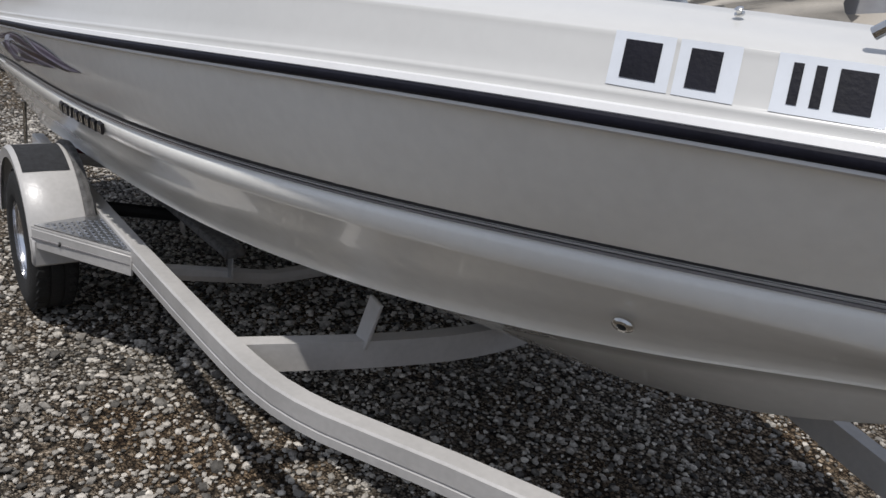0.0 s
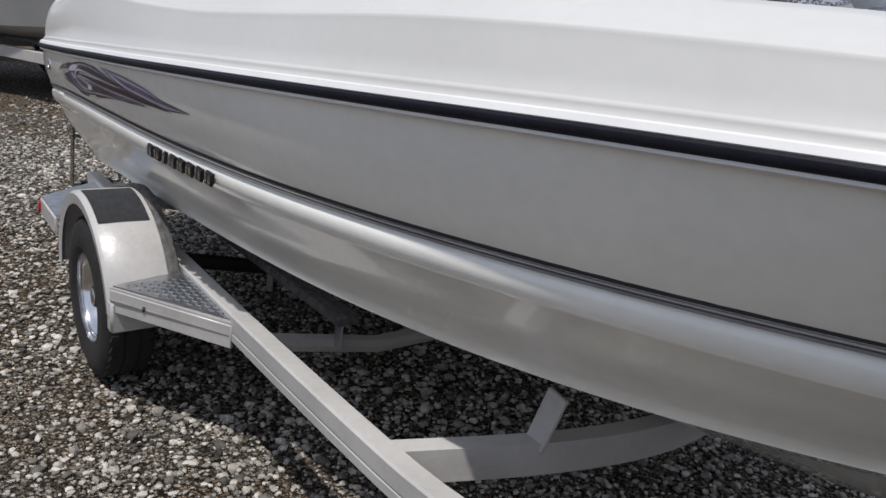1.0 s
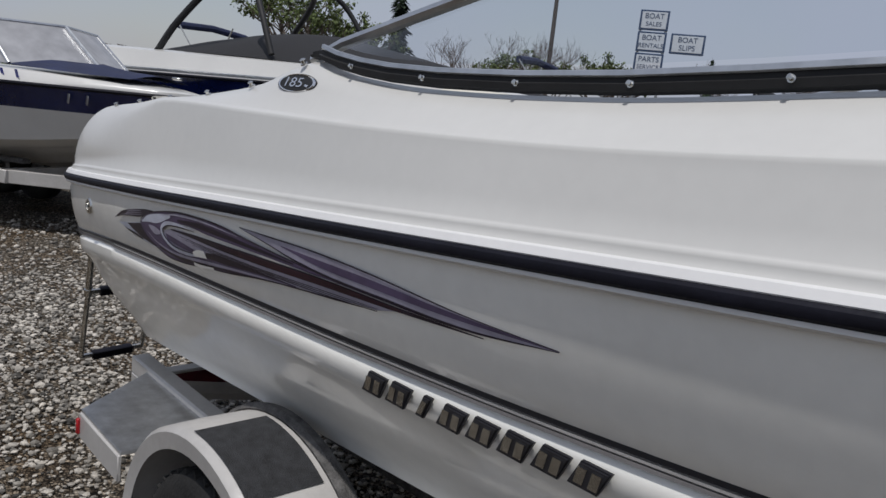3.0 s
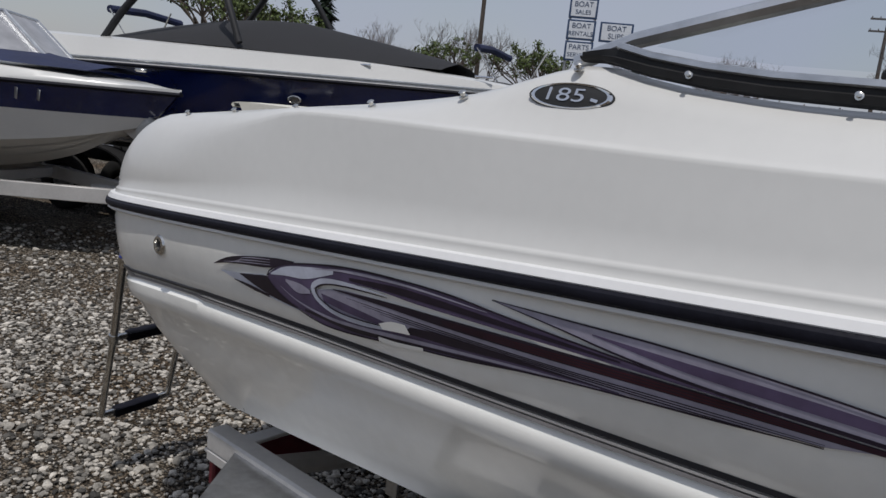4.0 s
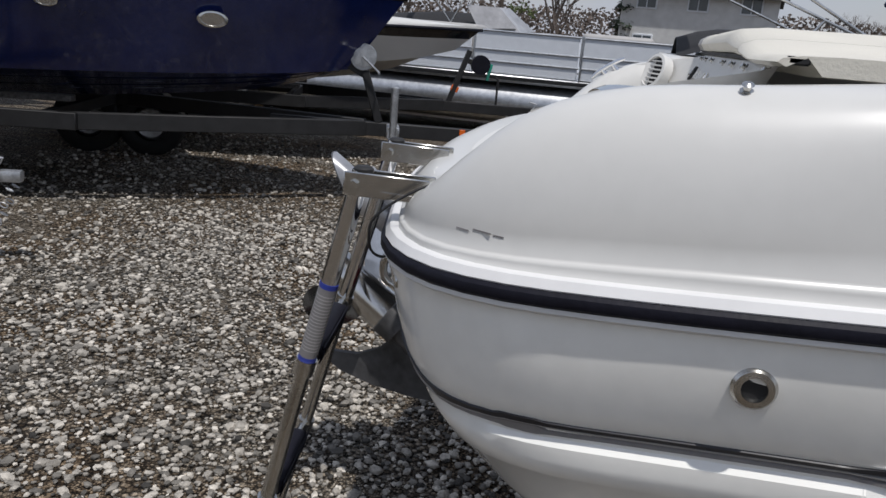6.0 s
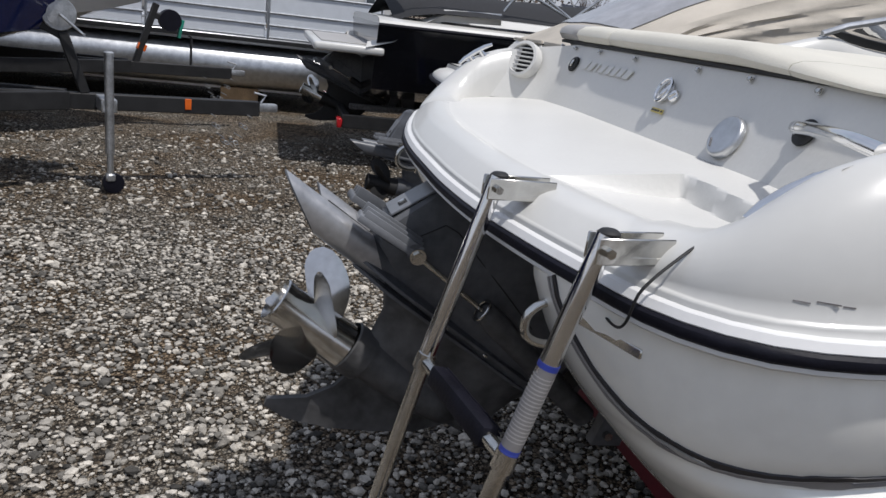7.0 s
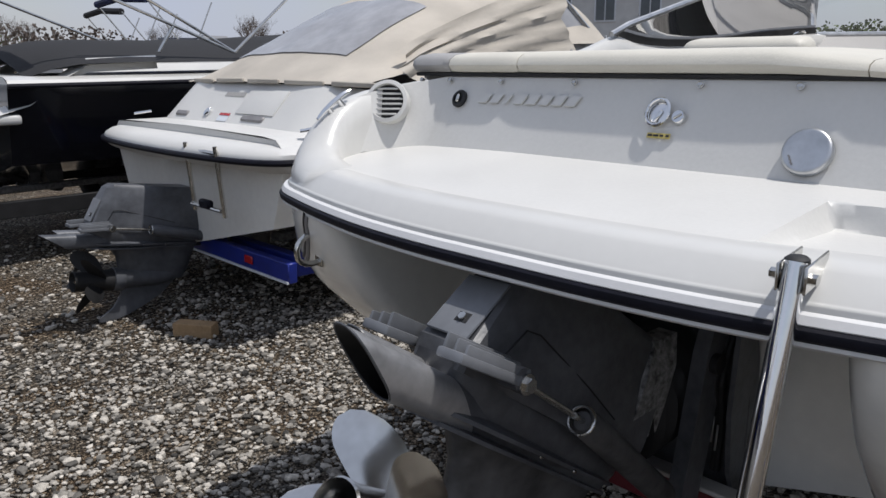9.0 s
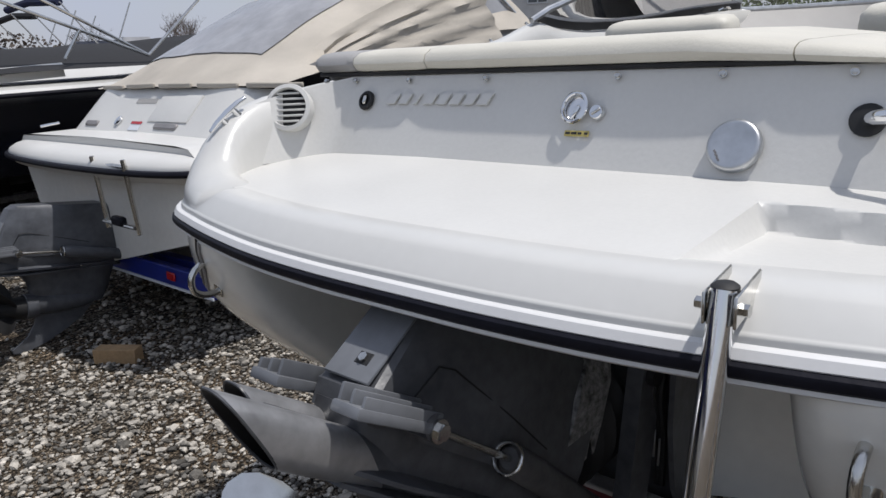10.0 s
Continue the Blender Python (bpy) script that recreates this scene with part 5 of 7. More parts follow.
        part("pivot_washer", bm_tube([T(a + Vector((0.0, s * 0.012, 0))), T(a - Vector((0, s * 0.012, 0)))], 0.021, 16), STEEL, ram)
    part("wear_tag", bm_box(0.040, 0.052, 0.002, M @ pose(0.212, 0.084, 0.342, 0, 6, -4), 0), SIGNWHITE, h)
    # bellows, gimbal ring and transom shield
    p = T((-0.52, 0, 0.42))
    tx = origin[0] + 0.94
    oy = origin[1]
    rows = []
    for i in range(25):
        t = i / 24
        r = 0.105 + 0.018 * math.cos(t * 2 * math.pi * 6) + 0.02 * t
        x, zc = p.x - 0.04 + (tx - p.x + 0.02) * t, p.z - 0.02 + 0.05 * t
        rows.append([(x, oy + r * math.cos(2 * math.pi * k / 24), zc + r * 1.15 * math.sin(2 * math.pi * k / 24)) for k in range(24)])
    part("bellows", bm_loft(rows, closed=True, cap=True), BLACKM, d, "black rubber bellows")
    # worn cast arm beside the bellows
    rows = []
    for z, xa, xf, ya, yb in ((p.z + 0.21, 0.30, 0.40, -0.12, -0.07), (p.z + 0.14, 0.24, 0.37, -0.14, -0.05), (p.z + 0.05, 0.20, 0.34, -0.135, -0.03), (p.z - 0.03, 0.22, 0.33, -0.12, -0.02), (p.z - 0.06, 0.26, 0.31, -0.10, -0.04)):
        rows.append([(origin[0] + 0.330 + x, oy + y + 0.012, z) for x, y in ((xa, ya), (xa - 0.012, (ya + yb) / 2), (xa + 0.02, yb), (xf, yb), (xf, ya))])
    arm = part("worn_casting", bm_loft(rows, closed=True, cap=True), WORN, d, "scraped bare metal casting")
    part("casting_hole", bm_tube([(origin[0] + 0.355 + 0.185, oy - 0.085, p.z + 0.075), (origin[0] + 0.355 + 0.26, oy - 0.085, p.z + 0.085)], 0.021, 14), BLACKM, arm)
    # two upright arms of the gimbal ring, foot and cross piece
    ring = []
    for s in (-1, 1):
        y = oy + s * 0.155
        part("gimbal_arm", bm_loft([[(x - 0.035, y - 0.020, z), (x - 0.035, y + 0.020, z), (x + 0.05, y + 0.026, z), (x + 0.05, y - 0.026, z)] for x, z in
             ((tx - 0.10, p.z + 0.26), (tx - 0.14, p.z + 0.16), (tx - 0.17, p.z + 0.02), (tx - 0.20, p.z - 0.12), (tx - 0.23, p.z - 0.22), (tx - 0.24, p.z - 0.25))], closed=True, cap=True), material, d, "dark grey gimbal ring arm", smooth=50)
        part("arm_bolt", bm_tube([(tx - 0.235, y + s * 0.018, p.z - 0.215), (tx - 0.235, y + s * 0.038, p.z - 0.215)], 0.013, 6), STEEL, d)
        part("arm_pin", bm_tube([(tx - 0.145, y + s * 0.010, p.z + 0.13), (tx - 0.145, y + s * 0.040, p.z + 0.13)], 0.026, 18), BLACKM, d)
    part("gimbal_top", bm_box(0.09, 0.32, 0.05, pose(tx - 0.10, oy, p.z + 0.27), 0.015, 2), material, d)
    sh = []
    for x, g in ((tx + 0.02, 0.0), (tx - 0.03, 0.0), (tx - 0.045, 0.018)):
        sh.append([(x, oy + (0.225 - g) * math.copysign(abs(math.cos(a)) ** 0.55, math.cos(a)) * (1.0 - 0.10 * math.sin(a)), p.z + 0.0 + (0.31 - g) * math.copysign(abs(math.sin(a)) ** 0.55, math.sin(a))) for a in [2 * math.pi * k / 40 for k in range(40)]])
    part("transom_shield", bm_loft(sh, closed=True, cap=True), material, d, "dark grey transom shield")
    for s in (-1, 1):
        part("shield_fin", bm_loft([[(x, oy + s * (0.205 + 0.012 * g), z), (x, oy + s * (0.218 + 0.012 * g), z), (tx, oy + s * 0.222, z), (tx, oy + s * 0.208, z)] for x, z, g in
             ((tx - 0.09, p.z + 0.28, 0), (tx - 0.13, p.z + 0.14, 1), (tx - 0.14, p.z, 1), (tx - 0.12, p.z - 0.16, 1), (tx - 0.05, p.z - 0.27, 0))], closed=True, cap=True), material, d, smooth=50)
    for k, y in enumerate((-0.185, -0.176, 0.18, 0.19)):
        part("hose", bm_tube(spline([(tx - 0.04, oy + y, p.z + 0.24), (tx - 0.11 - 0.02 * (k % 2), oy + y, p.z + 0.08), (tx - 0.08, oy + y * 0.97, p.z - 0.06), (tx - 0.06, oy + y * 0.9, p.z - 0.20)], 14), 0.010, 8), BLACKM, d, "black rubber hose")
    for k in range(3):
        part("cable_tie", bm_box(0.004, 0.005, 0.07, pose(tx - 0.115, oy - 0.185 + 0.012 * k, p.z - 0.08 + 0.02 * k, 0, 6, 0), 0.001), ALU, d)
    # propeller: barrel hub, nut and five raked blades
    C = -0.012
    hub = part("propeller", bm_loft([[T((u, r * math.cos(2 * math.pi * k / 28), C + r * math.sin(2 * math.pi * k / 28))) for k in range(28)] for u, r in
               ((0.004, 0.050), (0.012, 0.066), (0.05, 0.066), (0.17, 0.060), (0.235, 0.059), (0.262, 0.064), (0.266, 0.060), (0.24, 0.053), (0.12, 0.048))], closed=True), prop_mat, d, "five-bladed polished steel propeller")
    part("prop_nut", bm_tube([T((0.12, 0, C)), T((0.215, 0, C)), T((0.217, 0, C)), T((0.248, 0, C))], [0.030, 0.030, 0.016, 0.014], 12), STEEL, hub)
    part("hub_throat", bm_lathe([(0.050, 0), (0.0005, 0.0)], M @ pose(0.15, 0, C, 0, 90, 0), 20), BLACKM, hub)
    part("hub_collar", bm_loft([[T((u, r * math.cos(2 * math.pi * k / 28), C * 0.5 + r * math.sin(2 * math.pi * k / 28))) for k in range(28)] for u, r in ((-0.03, 0.060), (-0.03, 0.072), (0.03, 0.0735), (0.034, 0.069))], closed=True), low, d)
    for b in range(5):
        a0 = radians(116 + 72 * b)
        nr, nc = 13, 11
        sides = []
        for face in (0, 1):
            rows = []
            for i in range(nr):
                t = i / (nr - 1)
                r = 0.050 + 0.148 * t
                pitch = radians(62 - 16 * t)
                ch = 0.075 + 0.075 * math.sin(math.pi * min(1.0, 0.10 + 0.60 * t)) if t < 0.62 else 0.149 * math.sqrt(max(0.0, 1 - ((t - 0.55) / 0.46) ** 2))
                ch = max(ch, 0.018)
                row = []
                for j in range(nc):
                    q = j / (nc - 1) - 0.5
                    c = q * ch + 0.020 * t * t
                    th = (0.0075 * (1 - t) + 0.0016) * (1 - (2 * q) ** 2) * face
                    cup = 0.004 * (2 * q) ** 2 * t
                    ang = a0 + c * math.cos(pitch) / r
                    row.append(T((0.130 + c * math.sin(pitch) + 0.070 * t + th + cup, r * math.cos(ang), C + r * math.sin(ang))))
                rows.append(row)
            sides.append(rows)
        bm = bm_loft(sides[0])
        bm = bm_loft(sides[1], bm=bm)
        bmesh.ops.remove_doubles(bm, verts=bm.verts, dist=0.0002)
        part("blade", bm, prop_mat, hub, smooth=38)
    return d


build_drive(boat, (-0.355, 0.035, 0.657), DRIVE, DRIVELOW, PROPM, FROST)


# ---- trailer under the boat ----
def bm_wheel_tyre(R, W, r):
    """Tyre about the y axis with shoulder blocks."""
    prof = [(r, -W * 0.42), (r + 0.03, -W * 0.50), (R - 0.05, -W * 0.50), (R - 0.015, -W * 0.44), (R, -W * 0.34), (R, -W * 0.17), (R - 0.008, -W * 0.16), (R - 0.008, -W * 0.12), (R, -W * 0.11), (R, W * 0.11), (R - 0.008, W * 0.12), (R - 0.008, W * 0.16), (R, W * 0.17), (R, W * 0.34), (R - 0.015, W * 0.44), (R - 0.05, W * 0.50), (r + 0.03, W * 0.50), (r, W * 0.42)]
    return bm_lathe(prof, pose(0, 0, 0, 90, 0, 0), 64, cap=False)


def add_wheel(owner, x, y, R=0.335, s=-1, rim_mat=None):
    m = Matrix.Translation((x, y, R))
    b = bm_wheel_tyre(R, 0.205, 0.185)
    bmesh.ops.transform(b, matrix=m, verts=b.verts)
    w = part("wheel", b, TYRE, owner, "worn black trailer tyre on a chrome rim")
    for k in range(40):
        a = 2 * math.pi * k / 40
        for q in (-1, 1):
            part("tread_block", bm_box(0.034, 0.030, 0.012, m @ pose(0, 0, 0, 0, 0, 0) @ Matrix.Rotation(a, 4, "Y") @ pose(0, q * 0.066, R - 0.0045, 0, 0, q * 18), 0.002), TYRE, w) if y < 0 else None
    rim = [(0.186, -0.09), (0.188, -0.078), (0.172, -0.072), (0.170, -0.060), (0.160, -0.050), (0.150, -0.010), (0.142, 0.004), (0.120, 0.006), (0.10, -0.016), (0.07, -0.022), (0.05, -0.020), (0.045, -0.056), (0.036, -0.072), (0.0005, -0.073)]
    rb = bm_lathe(rim, m @ (Matrix.Diagonal((1, -s, 1, 1)) @ pose(0, 0, 0, -90, 0, 0)), 40, cap=False)
    rm = part("rim", rb, rim_mat or RIMC, w, "chrome steel rim")
    for k in range(6):
        a = 2 * math.pi * k / 6
        part("rim_slot", bm_box(0.056, 0.014, 0.030, m @ Matrix.Rotation(a, 4, "Y") @ pose(0, s * -0.001, 0.120), 0.006), BLACKM, rm)
        part("lug_nut", bm_tube([m @ Matrix.Rotation(a + 0.5, 4, "Y") @ Vector((0, s * 0.014, 0.072)), m @ Matrix.Rotation(a + 0.5, 4, "Y") @ Vector((0, s * 0.042, 0.072))], 0.010, 6), CHROME, rm)
    part("hub_cap", bm_lathe([(0.048, 0), (0.048, 0.030), (0.040, 0.040), (0.0005, 0.043)], m @ face_pose((0, s * 0.030, 0), (0, s, 0)), 24), BLACKM, rm, "black hub cap")
    return w


def build_trailer():
    tr = thing("boat_trailer", None, "off-white steel boat trailer with diamond-plate steps under the runabout", "trailer")
    for s in (-1, 1):
        line = [(0.50, s * 0.955), (1.5, s * 0.955), (2.6, s * 0.955), (3.45, s * 0.938), (3.70, s * 0.915), (3.88, s * 0.865), (4.05, s * 0.785), (4.30, s * 0.665), (5.0, s * 0.37), (5.95, s * 0.06)]
        c = spline([(x, y, 0.525) for x, y in line], 60)
        rows = []
        for i, p in enumerate(c):
            t = (c[min(i + 1, 59)] - c[max(i - 1, 0)]).normalized()
            o = Vector((t.y, -t.x, 0)) * (1 if s < 0 else -1)
            rows.append([p + o * a + Vector((0, 0, h)) for a, h in ((-0.03, 0.05), (0.024, 0.05), (0.031, 0.044), (0.031, -0.008), (0.028, -0.011), (0.028, -0.015), (0.031, -0.018), (0.031, -0.044), (0.024, -0.05), (-0.03, -0.05))])
        part("side_rail", bm_loft(rows, closed=True, cap=True), TRAILERP, tr, "painted steel side rail with a long seam")
        # step plates in front of and behind the wheel
        m = Matrix.Translation((0, 0, 0.528))
        o = [(2.09, s * 1.265), (2.548, s * 0.985), (2.548, s * 0.935), (2.05, s * 0.935), (2.02, s * 1.0)]
        st = part("step", bm_plate(o, 0.022, m, 0.003), TRAILERP, tr, "triangular step with diamond plate top")
        part("step_skirt", bm_beam((2.09, s * 1.262, 0.495), (2.545, s * 0.985, 0.495), 0.012, 0.086, 0.003), TRAILERP, st)
        part("step_seam", bm_beam((2.10, s * 1.267, 0.500), (2.54, s * 0.993, 0.500), 0.006, 0.005, 0.0), GREYSTRIPE, st)
        part("step_plate", bm_plate([(2.10, s * 1.255), (2.53, s * 0.987), (2.53, s * 0.94), (2.06, s * 0.94), (2.04, s * 1.0)], 0.005, Matrix.Translation((0, 0, 0.5505)), 0), DIAM, st, "bright diamond tread plate")
        rng = random.Random(3)
        bm = bmesh.new()
        for i in range(26):
            for j in range(14):
                x, y = 2.06 + 0.019 * i, 0.945 + 0.024 * j
                lim = 1.245 - (x - 2.10) * 0.62
                if y < lim - 0.012 and 2.105 < x < 2.525:
                    b = bmesh.new()
                    bmesh.ops.create_cube(b, size=1.0, matrix=pose(x, s * y, 0.5565, 0, 0, 45 if (i + j) % 2 else -45) @ Matrix.Diagonal((0.017, 0.0045, 0.0035, 1)))
                    bm = join(bm, b)
        tagged(part("tread_pattern", bm, DIAM, st, smooth=0), kind="stuff")
        part("step_hole", bm_tube([(2.23, s * 1.181, 0.502), (2.228, s * 1.190, 0.502)], 0.010, 12), BLACKM, st)
        rs = part("rear_step", bm_plate([(0.86, s * 1.27), (1.20, s * 1.27), (1.22, s * 0.96), (0.62, s * 0.96)], 0.012, Matrix.Translation((0, 0, 0.545)), 0.002), DIAM, tr, "diamond plate step behind the wheel")
        part("rear_skirt", bm_beam((0.86, s * 1.272, 0.505), (1.20, s * 1.272, 0.505), 0.012, 0.08, 0.003), TRAILERP, rs)
        part("rear_skirt", bm_beam((0.62, s * 0.965, 0.505), (0.86, s * 1.27, 0.505), 0.012, 0.08, 0.003), TRAILERP, rs)
        part("side_lamp", bm_box(0.014, 0.012, 0.05, pose(0.868, s * 1.282, 0.505), 0.003), RED, rs, "small red side lamp")
        # fender
        rows = []
        n = 30
        R = 0.435
        for i in range(n + 1):
            a = radians(12 + (178 - 12) * i / n)
            x, z = 1.66 + (R + 0.015) * math.cos(a), 0.345 + R * math.sin(a)
            nx, nz = math.cos(a), math.sin(a)
            rows.append([(x - nx * 0.055, s * 1.268, z - nz * 0.055), (x - nx * 0.012, s * 1.272, z - nz * 0.012), (x, s * 1.258, z), (x + nx * 0.002, s * 1.16, z + nz * 0.002), (x, s * 1.045, z), (x - nx * 0.012, s * 1.032, z - nz * 0.012),
                         (x - nx * 0.028, s * 1.036, z - nz * 0.028), (x - nx * 0.022, s * 1.16, z - nz * 0.022), (x - nx * 0.024, s * 1.25, z - nz * 0.024)])
        fe = part("fender", bm_loft(rows, closed=True, cap=True), TRAILERP, tr, "rounded off-white wheel fender")
        part("fender_lower", bm_box(0.055, 0.235, 0.13, pose(2.085, s * 1.152, 0.43, 0, 4, 0), 0.01), TRAILERP, fe)
        # carpeted guard along the inner edge
        rows = []
        for i in range(n + 1):
            a = radians(14 + (170 - 14) * i / n)
            x, z = 1.66 + (R + 0.02) * math.cos(a), 0.345 + (R + 0.005) * math.sin(a)
            rows.append([(x + dx * math.cos(a), s * y, z + dx * math.sin(a)) for dx, y in ((0.0, 1.045), (0.012, 1.03), (0.008, 1.005), (-0.02, 1.0), (-0.02, 1.03))])
        part("edge_guard", bm_loft(rows, closed=True, cap=True), CARPET, fe, "grey carpeted edge guard")
        rows = []
        for i in range(9):
            a = radians(60 + 36 * i / 8)
            x, z = 1.66 + (R + 0.019) * math.cos(a), 0.345 + (R + 0.004) * math.sin(a)
            rows.append([(x, s * y, z) for y in (1.252, 1.15, 1.062)])
        part("grip_pad", bm_loft(rows), GRIT, fe, "black non-slip grit pad")
        add_wheel(tr, 1.66, s * 1.160, 0.335, s)
        # bunks
        bk = part("bunk", bm_beam((0.75, s * 0.62, 0.512), (2.7, s * 0.62, 0.556), 0.09, 0.04, 0.008), CARPET, tr, "carpeted hull bunk")
        for x in (0.9, 2.0, 2.6):
            part("bunk_bracket", bm_box(0.05, 0.008, 0.10, pose(x, s * 0.60, 0.455), 0.002), GALV, bk)
    # cross members
    for x, mm in ((0.60, TRAILERP), (1.66, BLACKM), (2.55, TRAILERP)):
        part("cross_member", bm_tube([(x, -0.93, 0.47), (x, -0.4, 0.36), (x, 0.4, 0.36), (x, 0.93, 0.47)], 0.035, 8), mm, tr)
    cc = spline([(3.43, -0.91, 0.515), (3.57, -0.55, 0.515), (3.64, -0.25, 0.505), (3.66, 0, 0.50), (3.64, 0.25, 0.505), (3.57, 0.55, 0.515), (3.43, 0.91, 0.515)], 30)
    rows = [[p + Vector((a, 0, h)) for a, h in ((-0.03, 0.05), (0.03, 0.05), (0.03, -0.05), (-0.03, -0.05))] for p in cc]
    part("cross_member", bm_loft(rows, closed=True, cap=True), TRAILERP, tr, "curved white front cross member")
    for s in (-1, 1):
        part("bunk_post", bm_beam((3.575, s * 0.545, 0.54), (3.605, s * 0.515, 0.71), 0.07, 0.014, 0.003, up=(0, 1, 0)), TRAILERP, tr)
    rb = part("rear_bumper", bm_beam((0.47, -0.95, 0.42), (0.47, 0.95, 0.42), 0.03, 0.10, 0.006), MAROON, tr, "maroon rear cross beam")
    part("bumper_cap", bm_beam((0.47, -0.96, 0.480), (0.47, 0.96, 0.480), 0.06, 0.014, 0.004), TRAILERP, rb)
    # tongue and winch post ahead, with jack
    part("tongue", bm_beam((5.7, 0, 0.52), (6.9, 0, 0.52), 0.075, 0.10), TRAILERP, tr)
    part("winch_post", bm_beam((6.02, 0, 0.55), (5.98, 0, 1.18), 0.07, 0.07, up=(1, 0, 0)), TRAILERP, tr)
    part("bow_stop", bm_tube([(5.80, -0.06, 1.18), (5.80, 0.06, 1.18)], 0.05, 14), RUBBER, tr)
    part("post_arm", bm_beam((5.98, 0, 1.17), (5.80, 0, 1.18), 0.06, 0.05), TRAILERP, tr)
    part("tongue_jack", bm_tube([(6.5, 0.08, 0.03), (6.5, 0.08, 0.85)], 0.028, 12), GALV, tr)
    part("jack_foot", bm_box(0.14, 0.14, 0.03, pose(6.5, 0.08, 0.016), 0.005), GALV, tr)


build_trailer()


# ---- neighbouring boats on their trailers ----
def other_boat(name, m, label, L, B, zk, zc, zs, zb, top, band, bottom, deck_h=0.18, bow_rise=0.2, group="boats stored in the yard", lift=0.55, rake=0.16, full=0.9):
    """A stored boat, stern at local x 0, bow at x L: bottom, band, topside, deck. Returns its empty."""
    ob = thing(name, m, label, "boat", group)
    def half(t):
        return B / 2 * ((0.93 + 0.07 * t / 0.4) if t < 0.4 else max(0.012, 1 - ((t - 0.4) / 0.6) ** 2.4))
    N = 40
    st = [i / N for i in range(N + 1)]
    def sec(t):
        b = half(t)
        zr = zs + bow_rise * t ** 1.6
        cz = zc + (zr - zc) * lift * max(0.0, (t - 0.35) / 0.65) ** 2
        kz = zk + (cz - zk) * max(0.0, (t - 0.35) / (full - 0.35)) ** 2.2 if t < full else cz + (zr - 0.12 - cz) * ((t - full) / (1 - full)) * 0.8
        cy = b * (0.86 - 0.35 * max(0.0, (t - 0.4) / 0.6) ** 1.5)
        zbm = zb + bow_rise * 0.9 * t ** 1.6
        bm_ = cy + (b - cy) * (zbm - cz) / max(0.05, zr - cz)
        return b, zr, cz, kz, cy, zbm, bm_
    def x_at(t, z, zr, kz):
        """The stem rakes: lower points of the bow stations stay further aft."""
        k = max(0.0, (t - 0.8) / 0.2)
        return t * L - k * k * rake * L * min(1.0, max(0.0, (zr - z) / max(0.1, zr - zk)))
    def strip(nm, fn, material, lab="", n=5):
        for s in (-1, 1):
            rows = []
            for t in st:
                q = sec(t)
                a, c = fn(q)
                rows.append([(x_at(t, a[1] + (c[1] - a[1]) * k / n, q[1], q[3]), s * (a[0] + (c[0] - a[0]) * k / n), a[1] + (c[1] - a[1]) * k / n) for k in range(n + 1)])
            part(nm, bm_loft(rows), material, ob, lab, smooth=50)
    strip("hull_bottom", lambda q: ((0.0, q[3]), (q[4], q[2])), bottom)
    strip("hull_side", lambda q: ((q[4], q[2]), (q[6], q[5])), bottom)
    strip("hull_band", lambda q: ((q[6], q[5]), (q[0], q[1])), band)
    for k in (0.35, 0.65):
        strip("strake", lambda q: ((q[4] * k, q[3] + (q[2] - q[3]) * k - 0.012), (q[4] * k + 0.03, q[3] + (q[2] - q[3]) * k - 0.006)), bottom, n=1)
    rows = []
    for t in st:
        b, zr = sec(t)[:2]
        h = deck_h * (1.0 - 0.45 * t) * (1.0 - 0.85 * max(0.0, (t - 0.72) / 0.28) ** 1.6)
        rows.append([(t * L, -b * 1.006, zr - 0.02), (t * L, -b * 1.02, zr), (t * L, -b * 1.005, zr + 0.03), (t * L, -b * 0.93, zr + h), (t * L, -b * 0.82, zr + h * 1.12), (t * L, 0, zr + h * 1.25),
                     (t * L, b * 0.82, zr + h * 1.12), (t * L, b * 0.93, zr + h), (t * L, b * 1.005, zr + 0.03), (t * L, b * 1.02, zr), (t * L, b * 1.006, zr - 0.02)])
    part("deck", bm_loft(rows), top, ob, smooth=40)
    for s in (-1, 1):
        pts = [Vector((t * L, s * sec(t)[0] * 1.018, sec(t)[1] - 0.012)) for t in st]
        part("rub_rail", bm_tube(pts, 0.018, 8), RUBBER if top is not WHITEV else WHITEV, ob)
    q = sec(0.0)
    bm = bmesh.new()
    v = [bm.verts.new((0, y, z)) for y, z in ((-q[0], q[1]), (-q[4], q[2]), (0, q[3]), (q[4], q[2]), (q[0], q[1]))]
    bm.faces.new(v)
    part("transom", bm, bottom, ob)
    bm = bmesh.new()
    bm.faces.new([bm.verts.new((0, y, z)) for y, z in ((-q[0] * 1.02, q[1]), (-q[0] * 0.93, q[1] + deck_h), (0, q[1] + deck_h * 1.25), (q[0] * 0.93, q[1] + deck_h), (q[0] * 1.02, q[1]))])
    part("stern_coaming", bm, top, ob)
    return ob, sec


